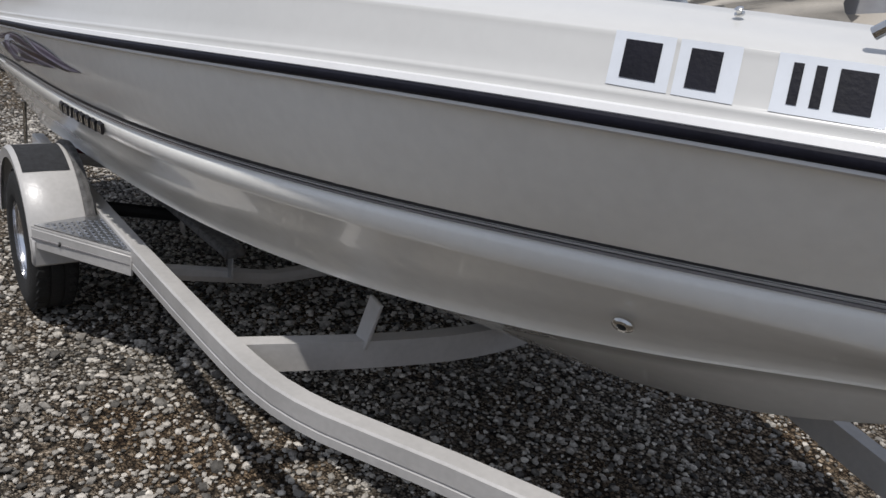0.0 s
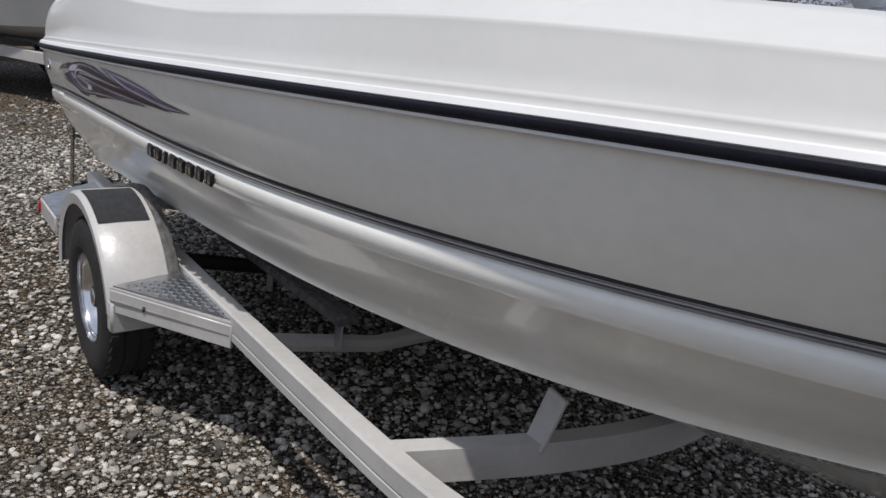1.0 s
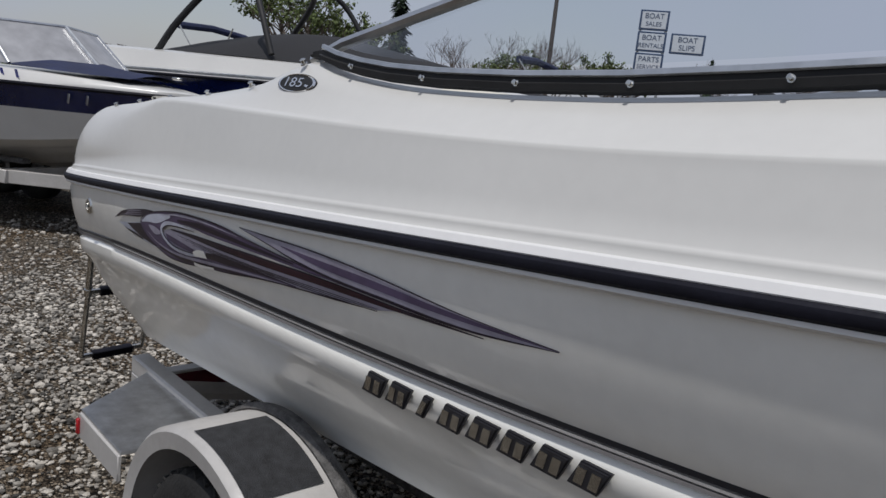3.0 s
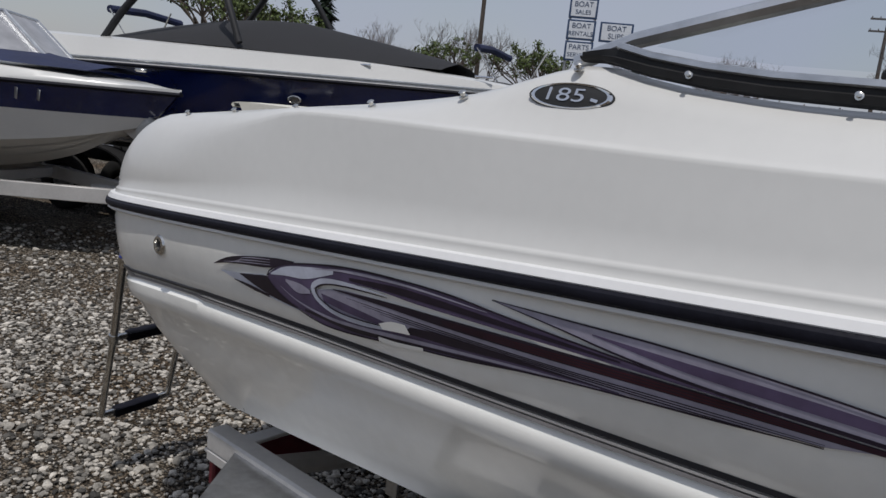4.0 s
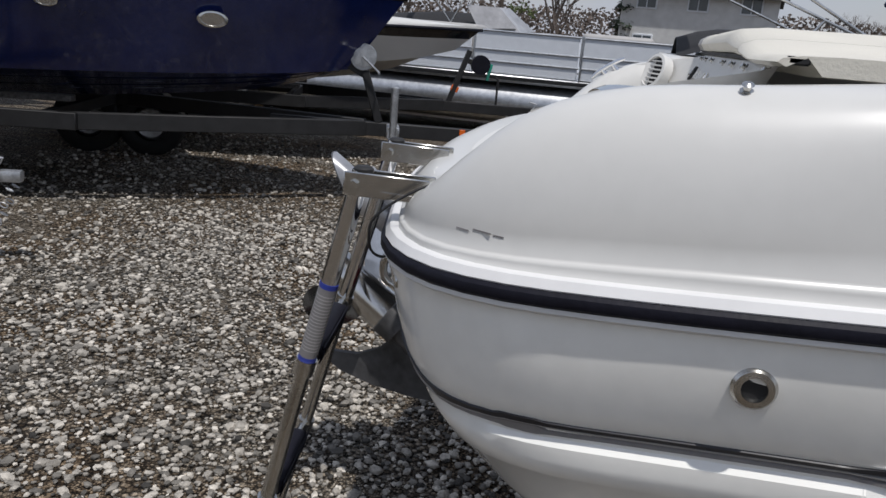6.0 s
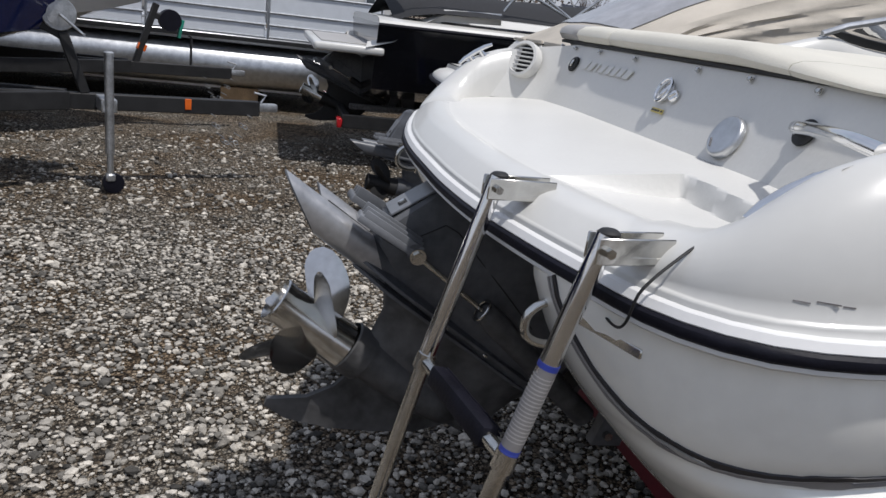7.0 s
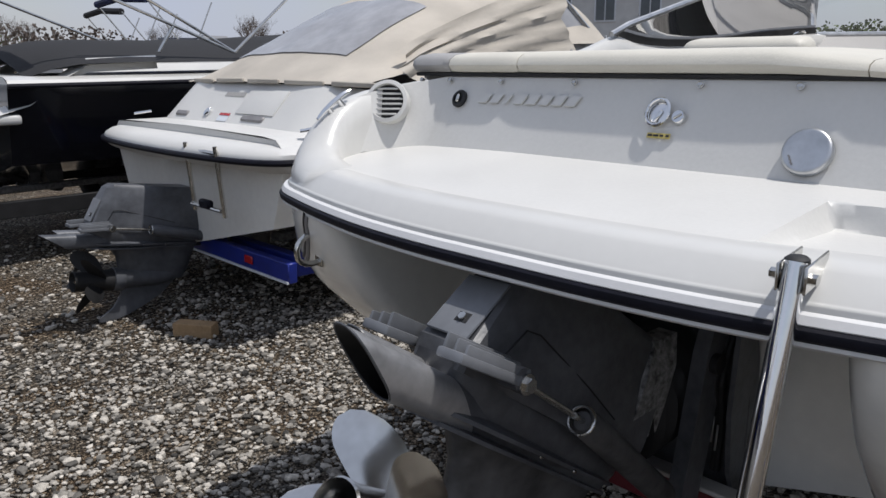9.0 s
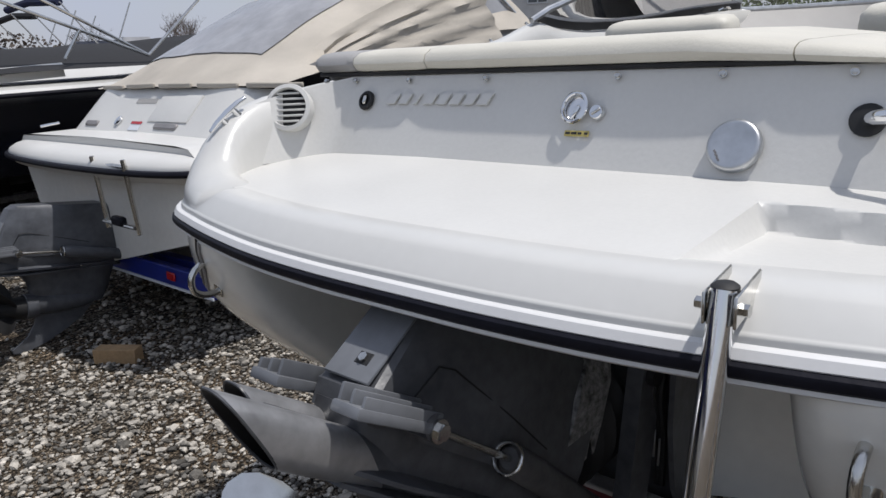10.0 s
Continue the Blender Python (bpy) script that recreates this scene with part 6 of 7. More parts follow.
def cover(owner, pts, hw, material, name="boat_cover", seed=1, lab=""):
    """A draped cover: ridge (x, z ridge, z edge, half width) along the boat with sags and folds."""
    rng = random.Random(seed)
    rows = []
    n = 26
    for i in range(n):
        t = i / (n - 1)
        xs = [p[0] for p in pts]
        x = xs[0] + (xs[-1] - xs[0]) * t
        zr = curve([(p[0], p[1]) for p in pts], x)
        ze = curve([(p[0], p[2]) for p in pts], x)
        w = curve([(p[0], p[3]) for p in pts], x) * hw
        row = []
        for k in range(17):
            u = -1 + 2 * k / 16
            z = ze + (zr - ze) * (1 - abs(u) ** 1.7) + 0.018 * noise.noise((x * 3, u * 3, seed)) * (1 - u * u)
            row.append((x, u * w, z))
        rows.append(row)
    return part(name, bm_loft(rows), material, owner, lab, smooth=70)


def trailer_for(name, m, label, L, mat_, z=0.62, half=0.75, jack=True, tongue=1.5, wheel=True, post=True, jf=0.42, jside=-0.14, jwheel=True):
    """A trailer; local x 0 at the boat's stern, tongue ahead of x L."""
    tr = thing(name, m, label, "trailer", "boat trailers")
    for s in (-1, 1):
        part("side_rail", bm_beam((0.1, s * half, z), (L * 0.72, s * half, z), 0.07, 0.13), mat_, tr)
        part("draw_bar", bm_beam((L * 0.70, s * half, z), (L + 0.1, s * 0.06, z), 0.07, 0.13), mat_, tr)
        if wheel:
            for wx in (L * 0.30, L * 0.42):
                mm = Matrix.Translation((wx, s * (half + 0.22), 0.34))
                b = bm_wheel_tyre(0.34, 0.21, 0.185)
                bmesh.ops.transform(b, matrix=mm, verts=b.verts)
                w = part("wheel", b, TYRE, tr)
                part("rim", bm_lathe([(0.186, -0.03), (0.15, 0.02), (0.06, 0.0), (0.0005, 0.02)], mm @ pose(0, s * 0.05, 0, -90 * s, 0, 0), 24, cap=False), GALV, w)
                part("axle", bm_tube([(wx, 0, 0.34), (wx, s * (half + 0.2), 0.34)], 0.03, 8), mat_, tr)
            part("fender", bm_loft([[(L * 0.36 + r * 1.5 * math.cos(a), s * (half + y), 0.36 + r * math.sin(a)) for r, y in ((0.42, 0.10), (0.43, 0.34), (0.41, 0.34))] for a in [math.pi * k / 14 for k in range(15)]]), mat_, tr)
        part("bunk", bm_beam((0.2, s * half * 0.6, z + 0.10), (L * 0.7, s * half * 0.6, z + 0.13), 0.1, 0.05), CARPET, tr)
    for x in (0.15, L * 0.4, L * 0.68):
        part("cross_member", bm_beam((x, -half, z), (x, half, z), 0.07, 0.10), mat_, tr)
    part("tongue", bm_beam((L * 0.9, 0, z), (L + tongue, 0, z - 0.02), 0.085, 0.12), mat_, tr)
    cp = part("coupler", bm_box(0.18, 0.075, 0.07, pose(L + tongue + 0.07, 0, z - 0.01), 0.02, 2), GALV, tr)
    part("coupler_latch", bm_tube([(L + tongue + 0.02, 0, z + 0.03), (L + tongue + 0.06, 0, z + 0.09), (L + tongue - 0.04, 0, z + 0.11)], 0.010, 8), GALV, cp)
    if post:
        part("winch_post", bm_beam((L + 0.22, 0, z + 0.05), (L + 0.08, 0, z + 0.48), 0.07, 0.08, up=(0, 1, 0)), mat_, tr)
        part("winch_arm", bm_beam((L + 0.08, 0, z + 0.46), (L - 0.22, 0, z + 0.62), 0.06, 0.08), mat_, tr)
        d = part("winch_drum", bm_lathe([(0.11, -0.05), (0.115, -0.042), (0.055, -0.038), (0.055, 0.038), (0.115, 0.042), (0.11, 0.05)], pose(L + 0.06, 0, z + 0.60, 90, 0, 0), 28), GALV, tr, "galvanised winch reel")
        part("winch_gear", bm_lathe([(0.085, 0), (0.085, 0.012), (0.02, 0.015)], pose(L + 0.06, -0.05, z + 0.60, 90, 0, 0), 28), GALV, d)
        part("winch_crank", bm_tube([(L + 0.06, -0.06, z + 0.60), (L + 0.06, -0.10, z + 0.60), (L + 0.20, -0.11, z + 0.48), (L + 0.20, -0.19, z + 0.48)], 0.010, 8), GALV, d)
        part("bow_roller", bm_tube([(L - 0.24, -0.05, z + 0.62), (L - 0.24, 0.05, z + 0.62)], 0.05, 14), RUBBER, tr)
    if jack:
        jx, jy = L + tongue * jf, jside
        j = part("jack_tube", bm_tube([(jx, jy, 0.30), (jx, jy, z + 0.36)], 0.032, 14), GALV, tr, "galvanised tongue jack")
        part("jack_leg", bm_tube([(jx, jy, 0.07), (jx, jy, 0.32)], 0.024, 12), GALV, j)
        part("jack_bracket", bm_box(0.11, abs(jy) - 0.02, 0.10, pose(jx, jy / 2 - 0.01, z), 0.008), GALV, j)
        if jwheel:
            part("jack_wheel", bm_lathe([(0.05, -0.025), (0.075, -0.022), (0.08, 0), (0.075, 0.022), (0.05, 0.025)], pose(jx + 0.02, jy, 0.08, 90, 0, 0), 24), RUBBER, j)
            part("jack_fork", bm_box(0.07, 0.07, 0.06, pose(jx, jy, 0.125), 0.012), GALV, j)
        else:
            part("jack_foot", bm_tube([(jx, jy, 0.004), (jx, jy, 0.09)], 0.030, 12), GALV, j)
        part("jack_cap", bm_lathe([(0.036, 0), (0.036, 0.02), (0.02, 0.03)], Matrix.Translation((jx, jy, z + 0.36)), 14), GALV, j)
        part("side_reflector", bm_box(0.05, 0.008, 0.085, pose(L + tongue * 0.62, -0.047, z), 0.003), ORANGE, tr, "orange reflector")
    # safety chains hanging in links
    for k in (-1, 1):
        for q in range(9):
            t = q / 8
            mm = pose(L + tongue * 0.75 + 0.30 * t, k * 0.05, z - 0.08 - 0.24 * math.sin(math.pi * t), 90 * (q % 2), 30, 0)
            part("chain_link", bm_tube([mm @ Vector((0.022 * math.cos(a), 0.013 * math.sin(a), 0)) for a in [2 * math.pi * i / 10 for i in range(11)]], 0.004, 5, cap=False), GALV, tr)
    return tr


def heading(x, y, d, z=0.0):
    """A pose at the bow side: local x points along d."""
    return pose(x, y, z, 0, 0, math.degrees(math.atan2(d[1], d[0])))


def build_runabout():
    d = Vector((0.9, 0.43)).normalized()
    L = 5.4
    p = Vector((-3.75, 1.15)) + d * (0.12 - L)
    m = heading(p.x, p.y, d)
    ob, sec = other_boat("motorboat", m, "white bowrider with a navy hull band and cream bottom", L, 2.2, 0.55, 0.80, 1.42, 1.19, GEL, NAVY, GELIN, 0.16, 0.04)
    # windscreen and navy bow cover
    rows = [[(3.0, -0.95, 1.60), (2.75, -0.85, 2.0)], [(3.7, -0.75, 1.60), (3.25, -0.68, 2.0)], [(4.05, 0, 1.62), (3.55, 0, 2.02)], [(3.7, 0.75, 1.60), (3.25, 0.68, 2.0)], [(3.0, 0.95, 1.60), (2.75, 0.85, 2.0)]]
    w = part("windscreen", bm_loft(rows), CLEARV, ob, "grey tinted wraparound windscreen")
    for a, c in rows:
        part("windscreen_bar", bm_tube([a, c], 0.018, 8), ALU, w)
    part("windscreen_bar", bm_tube([r[1] for r in rows], 0.016, 8), ALU, w)
    cover(ob, [(3.55, 1.73, 1.60, 0.8), (4.2, 1.66, 1.58, 0.66), (4.8, 1.62, 1.57, 0.40)], 1.0, NAVYCANVAS, "bow_cover", 3, "navy canvas bow cover")
    for i in range(6):
        part("registration_bar", bm_box(0.045, 0.004, 0.075, pose(3.35 + 0.085 * i + (0.09 if i > 0 else 0) + (0.07 if i > 4 else 0), -sec((3.4 + 0.085 * i) / L)[0] * 0.975, 1.515, 15, 0, -2 - 2.0 * i), 0), BLUEL, ob)
    for x in (4.35, 4.5):
        part("hull_plate", bm_box(0.05, 0.006, 0.09, pose(x, -sec(x / L)[0] * 0.985, 1.34, 0, 12, -24), 0.002), ALU, ob)
    part("bow_light", bm_box(0.10, 0.05, 0.03, pose(5.0, 0, 1.62), 0.01), STEEL, ob)
    trailer_for("boat_trailer", m, "white painted boat trailer with rust at the joints", L - 0.35, TRAILERP, 0.53, 0.70, True, 0.80, jf=0.36, jwheel=False)


def build_navy():
    d = Vector((0.94, 0.34)).normalized()
    L = 7.6
    p = Vector((-3.05, 2.8)) + d * (1.72 - L)
    m = heading(p.x, p.y, d) @ pose(0, 1.0, 0)
    ob, sec = other_boat("motorboat", m, "large navy-hulled sport boat with white deck under a black cover", L, 2.55, 0.70, 0.98, 1.66, 1.55, GEL, NAVY, NAVY, 0.30, 0.10, lift=0.2, rake=0.10, full=0.975)
    cover(ob, [(2.1, 1.98, 1.90, 0.9), (3.0, 2.22, 1.95, 0.95), (4.2, 2.34, 1.95, 0.95), (5.4, 2.20, 1.93, 0.8), (6.4, 2.02, 1.93, 0.5)], 1.12, BLACKCANVAS, "boat_cover", 5, "black fitted cover sagging over the cockpit")
    part("side_stripe", bm_tube([Vector((t * L, -sec(t)[0] * 1.012, sec(t)[1] + 0.04)) for t in [0.2 + 0.75 * k / 24 for k in range(25)]], 0.012, 6), ALU, ob)
    # tower legs
    for s in (-1, 1):
        part("tower_leg", bm_tube(spline([(2.6, s * 1.05, 1.9), (2.9, s * 1.0, 2.3), (3.4, s * 0.85, 2.8), (3.7, s * 0.5, 3.0)], 14), 0.04, 10), BLACKM, ob)
        part("tower_leg", bm_tube(spline([(4.4, s * 1.05, 2.0), (4.2, s * 1.0, 2.4), (3.9, s * 0.85, 2.85), (3.7, s * 0.5, 3.0)], 14), 0.035, 10), BLACKM, ob)
    part("tower_bar", bm_tube([(3.7, -0.5, 3.0), (3.7, 0.5, 3.0)], 0.035, 10), BLACKM, ob)
    for x, z, a in ((5.1, 1.50, 0.06), (6.15, 1.46, 0.085)):
        t = x / L
        part("port_light", bm_lathe([(a, -0.004), (a, 0.006), (a * 0.8, 0.010), (a * 0.75, 0.004), (0.0005, 0.004)], face_pose((x, -sec(t)[0] * 0.985, z), (0.22 * max(0, (t - 0.6) * 4), -1, -0.1)) @ Matrix.Diagonal((1.3, 0.7, 1, 1)), 24), STEEL, ob, "oval stainless port light")
    for x in (5.7, 6.8):
        part("cleat", bm_tube([(x - 0.09, -sec(x / L)[0] * 0.93, 1.90), (x + 0.09, -sec(x / L)[0] * 0.93, 1.90)], 0.012, 8), CHROME, ob)
    tr = trailer_for("boat_trailer", m, "black tandem trailer under the navy sport boat", 7.2, BLACKM, 0.65, 0.85, True, 1.55, jf=0.22, jside=-0.29)
    for i in range(8):
        part("name_bar", bm_box(0.085, 0.004, 0.035, pose(5.3 + 0.165 * i, -0.888 + (5.3 + 0.165 * i - 5.04) * 0.364, 0.67, 0, 0, 20), 0), ALU, tr)


def build_deckboat():
    d = Vector((0.94, 0.34)).normalized()
    L = 5.75
    p = Vector((-1.70, 7.07)) - d * L
    m = heading(p.x, p.y, d)
    ob, sec = other_boat("motorboat", m, "white deck boat with black hull band on a black trailer", L, 2.4, 0.78, 1.0, 1.45, 1.34, GEL, BLACKG, GELIN, 0.14, 0.12)
    cover(ob, [(1.0, 1.95, 1.6, 0.9), (3.0, 2.0, 1.65, 0.95), (4.4, 1.85, 1.66, 0.8)], 1.05, BLACKCANVAS, "boat_cover", 8, "black mooring cover")
    tr = trailer_for("boat_trailer", m, "black boat trailer with bow post and green strap", L - 0.5, BLACKM, 0.655, 0.8, False, 1.2, post=False)
    part("bow_post", bm_beam((L - 0.34, 0, 0.68), (L - 0.12, 0, 1.32), 0.06, 0.08, up=(0, 1, 0)), BLACKM, tr)
    part("post_block", bm_tube([(L + 0.02, -0.05, 1.16), (L + 0.02, 0.05, 1.16)], 0.115, 18), RUBBER, tr)
    part("post_arm", bm_beam((L - 0.15, 0, 1.20), (L + 0.02, 0, 1.16), 0.05, 0.06), BLACKM, tr)
    part("strap", bm_box(0.035, 0.05, 0.20, pose(L + 0.13, -0.02, 1.08, 0, 12, 0), 0.004), TEALM, tr)
    part("post_reflector", bm_box(0.09, 0.075, 0.07, pose(L - 0.27, 0, 0.86, 0, 20, 0), 0.004), ORANGE, tr)
    part("tongue_lever", bm_tube([(L + 0.25, 0.0, 0.70), (L + 0.25, 0.0, 1.0), (L + 0.22, 0, 1.02)], 0.014, 8), BLACKM, tr)


def build_pontoon():
    po = thing("pontoon_boat", pose(0, 10.2, 0), "silver pontoon boat with white fenced deck on aluminium tubes", "boat", "boats stored in the yard")
    for y in (-1.0, 1.0):
        rows = []
        for x, r in ((-9.6, 0.02), (-9.2, 0.16), (-8.7, 0.26), (-8.0, 0.29), (0.3, 0.29), (0.9, 0.29), (0.92, 0.25)):
            rows.append([(x, y + r * math.cos(2 * math.pi * k / 28), 0.56 + r * math.sin(2 * math.pi * k / 28)) for k in range(28)])
        part("tube", bm_loft(rows, closed=True, cap=True), ALU, po, "brushed aluminium pontoon tube", smooth=50)
        part("tube_keel", bm_box(9.0, 0.03, 0.06, pose(-3.8, y, 0.27), 0.004), ALU, po)
        part("tube_stand", bm_box(0.5, 0.3, 0.28, pose(-1.0, y, 0.14), 0.01), WOOD, po)
        part("tube_stand", bm_box(0.5, 0.3, 0.28, pose(-6.0, y, 0.14), 0.01), WOOD, po)
    part("deck", bm_box(9.6, 2.5, 0.10, pose(-4.0, 0, 0.93), 0.01), ALU, po)
    part("deck_edge", bm_box(9.6, 0.02, 0.05, pose(-4.0, -1.262, 0.94), 0.004), BLACKM, po)
    for y in (-1.22, 1.22):
        for i in range(6):
            x0 = -8.4 + 1.55 * i
            f = part("fence_panel", bm_box(1.50, 0.02, 0.56, pose(x0 + 0.75, y, 1.29), 0.006), SIGNWHITE, po, "white aluminium fence panel")
            for h in (1.0, 1.16, 1.32, 1.58):
                part("fence_rail", bm_tube([(x0, y * 1.012, h), (x0 + 1.52, y * 1.012, h)], 0.014, 8), ALU, f)
            part("fence_post", bm_tube([(x0, y * 1.012, 0.98), (x0, y * 1.012, 1.60)], 0.018, 8), ALU, f)
    for x, w in ((-6.5, 1.6), (-3.0, 1.6), (-0.2, 1.0)):
        part("seat", bm_box(w, 0.7, 0.5, pose(x, -0.75, 1.40), 0.08, 3), GREYVINYL, po, "covered bench seat")
    part("boarding_platform", bm_box(0.9, 1.6, 0.06, pose(1.2, 0.2, 0.98), 0.02), SIGNWHITE, po)


def build_black_boat():
    m = heading(0.35, 6.55, (1, 0.0))
    ob, sec = other_boat("motorboat", m, "gloss black sport boat with white swim platform and black canvas", 6.8, 2.5, 0.60, 0.80, 1.42, 1.15, GEL, BLACKG, BLACKG, 0.055, 0.10)
    pf = part("swim_platform", bm_box(0.66, 2.3, 0.075, pose(-0.25, 0, 1.16), 0.03, 3), GEL, ob, "white swim platform")
    part("platform_pad", bm_box(0.5, 1.9, 0.012, pose(-0.25, 0, 1.203), 0.004), GREYVINYL, pf)
    # sloping white coaming at the stern, both sides
    for s in (-1, 1):
        rows = [[(x, s * (1.16 - 0.02 * k), z), (x + 0.02, s * (1.05 - 0.02 * k), z + 0.05), (x + 0.02, s * 1.00, z - 0.06)] for k, (x, z) in enumerate(((-0.10, 1.19), (0.15, 1.26), (0.40, 1.44), (0.62, 1.56), (1.2, 1.585)))]
        part("coaming", bm_loft(rows), GEL, ob)
    part("stern_wall", bm_loft([[(0.03, y, 0.95), (0.05, y, 1.2), (0.35, y, 1.48)] for y in (-1.05, 0, 1.05)]), BLACKG, ob)
    cover(ob, [(0.15, 1.66, 1.46, 0.9), (0.5, 1.76, 1.56, 0.95), (2.0, 1.80, 1.58, 0.98), (3.6, 1.88, 1.60, 0.95), (5.2, 1.75, 1.62, 0.6)], 1.18, BLACKCANVAS, "boat_cover", 11, "black cockpit cover")
    # folded bimini tubes
    for i, (a, c) in enumerate((((1.9, -1.1, 1.66), (0.4, -1.1, 2.25)), ((1.9, -1.1, 1.66), (0.75, -1.1, 2.30)), ((1.9, 1.1, 1.66), (0.4, 1.1, 2.25)), ((1.9, -1.1, 1.66), (2.9, -1.1, 2.5)), ((1.2, -1.1, 1.66), (1.35, -1.1, 1.88)))):
        part("bimini_tube", bm_tube([a, c], 0.014, 8), STEEL, ob)
    part("bimini_roll", bm_tube(spline([(0.35, -1.15, 2.24), (0.30, 0, 2.32), (0.35, 1.15, 2.24)], 12), 0.07, 10), BLACKCANVAS, ob, "furled black bimini top")
    build_drive(ob, (-0.37, 0.0, 0.55), DRIVE, BLACKM, STEEL, DRIVE, 22.0)
    tr = trailer_for("boat_trailer", heading(0.0, 6.55, (1, 0.0)), "black tandem trailer under the black sport boat", 6.2, BLACKM, 0.46, 0.95, False, 1.2)
    for s in (-1, 1):
        part("tail_lamp", bm_box(0.05, 0.15, 0.09, pose(0.06, s * 1.05, 0.46), 0.01), RED, tr, "red tail lamp")


def build_cruiser():
    m = heading(0.90, 3.68, (1, 0.0))
    ob, sec = other_boat("motorboat", m, "cream sport cruiser with tan canvas camper top and clear windows", 6.6, 2.5, 0.42, 0.66, 1.06, 0.98, GELIN, GELH, GELH, 0.10, 0.30)
    # rounded stern platform
    rows = []
    for k in range(33):
        a = math.pi * k / 32
        y = -1.22 * math.cos(a)
        x = 0.12 - 0.34 * math.sin(a) ** 0.55
        rows.append([(0.3, y * 0.9, 0.90), (x + 0.02, y * 0.99, 1.0), (x - 0.012, y, 1.03), (x - 0.012, y, 1.07), (x, y, 1.09), (x + 0.03, y * 0.97, 1.115), (x + 0.08, y * 0.94, 1.13), (0.32, y * 0.9, 1.15)])
    part("swim_platform", bm_loft(rows), GELIN, ob, "cream rounded swim platform")
    pts = [Vector((r[2][0] - 0.008, r[2][1] * 1.005, 1.05)) for r in rows]
    part("platform_rail", bm_tube(pts, 0.018, 8), RUBBER, ob)
    # raised stern coaming with lockers
    rows = []
    for i in range(13):
        t = i / 12
        row = []
        for k in range(25):
            y = -1.12 + 2.24 * k / 24
            e = max(0.0, (abs(y) - 0.8) / 0.32)
            row.append((0.22 + 0.28 * t + 0.18 * e * e, y * (1 - 0.06 * t), 1.13 + 0.30 * t - 0.03 * e * e * t))
        rows.append(row)
    part("stern_bulkhead", bm_loft(rows), GELIN, ob, "cream stern bulkhead")
    nb = Vector((-0.73, 0, 0.68))
    def on(y, t):
        return Vector((0.22 + 0.28 * t - 0.004, y, 1.13 + 0.30 * t))
    for y, w in ((0.66, 0.17), (-0.32, 0.26)):
        part("locker_grip", bm_box(w, 0.045, 0.02, face_pose(on(y, 0.30), nb), 0.01), GREYSTRIPE, ob)
    part("locker_door", bm_box(0.46, 0.20, 0.012, face_pose(on(-0.30, 0.62), nb), 0.02, 2), GELIN, ob)
    part("latch", bm_lathe([(0.035, 0), (0.035, 0.01), (0.0005, 0.014)], face_pose(on(0.30, 0.36), nb), 20), CHROME, ob)
    tg = part("warning_tag", bm_box(0.13, 0.06, 0.004, face_pose(on(0.05, 0.28), nb), 0), SIGNWHITE, ob)
    part("tag_stripe", bm_box(0.13, 0.02, 0.004, face_pose(on(0.05, 0.34) + Vector((-0.002, 0, 0.002)), nb), 0), RED, tg)
    for i in range(8):
        part("name_bar", bm_box(0.022, 0.035, 0.004, face_pose(on(0.22 - 0.033 * i, 0.76), nb), 0), GREYVINYL, ob)
    for y in (1.14, -1.10):
        part("cleat", bm_tube([(0.14, y - 0.0, 1.20), (0.26, y - 0.03, 1.215)], 0.010, 8), CHROME, ob)
    # canvas camper top: aft curtain with a clear window, roof and side flap
    W = 1.10
    def can(t, u):
        """t from the stern foot up and forward, u across."""
        x = curve([(0, 0.47), (0.35, 0.85), (0.7, 1.35), (1.0, 1.85), (1.4, 3.0)], t)
        zc = curve([(0, 1.44), (0.35, 1.66), (0.7, 1.93), (1.0, 2.10), (1.4, 2.14)], t)
        ze = curve([(0, 1.43), (0.35, 1.50), (0.7, 1.60), (1.0, 1.66), (1.4, 1.70)], t)
        f = abs(u) ** 3.2
        return Vector((x + 0.10 * f, u * W * (1 - 0.05 * t), zc * (1 - f) + ze * f + 0.012 * noise.noise((x * 4, u * 5, 2))))
    rows = [[can(1.4 * i / 34, -1 + 2 * k / 32) for k in range(33)] for i in range(35)]
    part("camper_canvas", bm_loft(rows), CANVAS, ob, "tan canvas camper top", smooth=70)
    for u0, u1 in ((-0.60, 0.66),):
        rows = [[can(0.30 + 0.50 * i / 14, u0 + (u1 - u0) * k / 20) + Vector((-0.006, 0, 0.006)) for k in range(21)] for i in range(15)]
        part("clear_window", bm_loft(rows), CLEARV, ob, "wrinkled clear vinyl window", smooth=70)
    for i in range(5):
        u = 0.8 - 0.40 * i
        part("canvas_hem", bm_beam(can(0.01, u) + Vector((-0.01, 0, 0)), can(0.01, u - 0.34) + Vector((-0.01, 0, 0)), 0.02, 0.03, 0.006), CANVAS, ob)
    # loose flap hanging over the starboard side
    rows = []
    for i in range(16):
        t = i / 15
        rows.append([Vector((0.9 + 1.55 * t + 0.05 * math.sin(9 * k / 12), -1.02 - 0.14 * (k / 12) ** 0.6 - 0.02 * math.sin(k * 1.9 + 6 * t), 1.62 + 0.52 * t ** 0.8 - (0.20 + 0.36 * t) * k / 12)) for k in range(13)])
    part("canvas_flap", bm_loft(rows), CANVAS, ob, "folded tan side curtain", smooth=70)
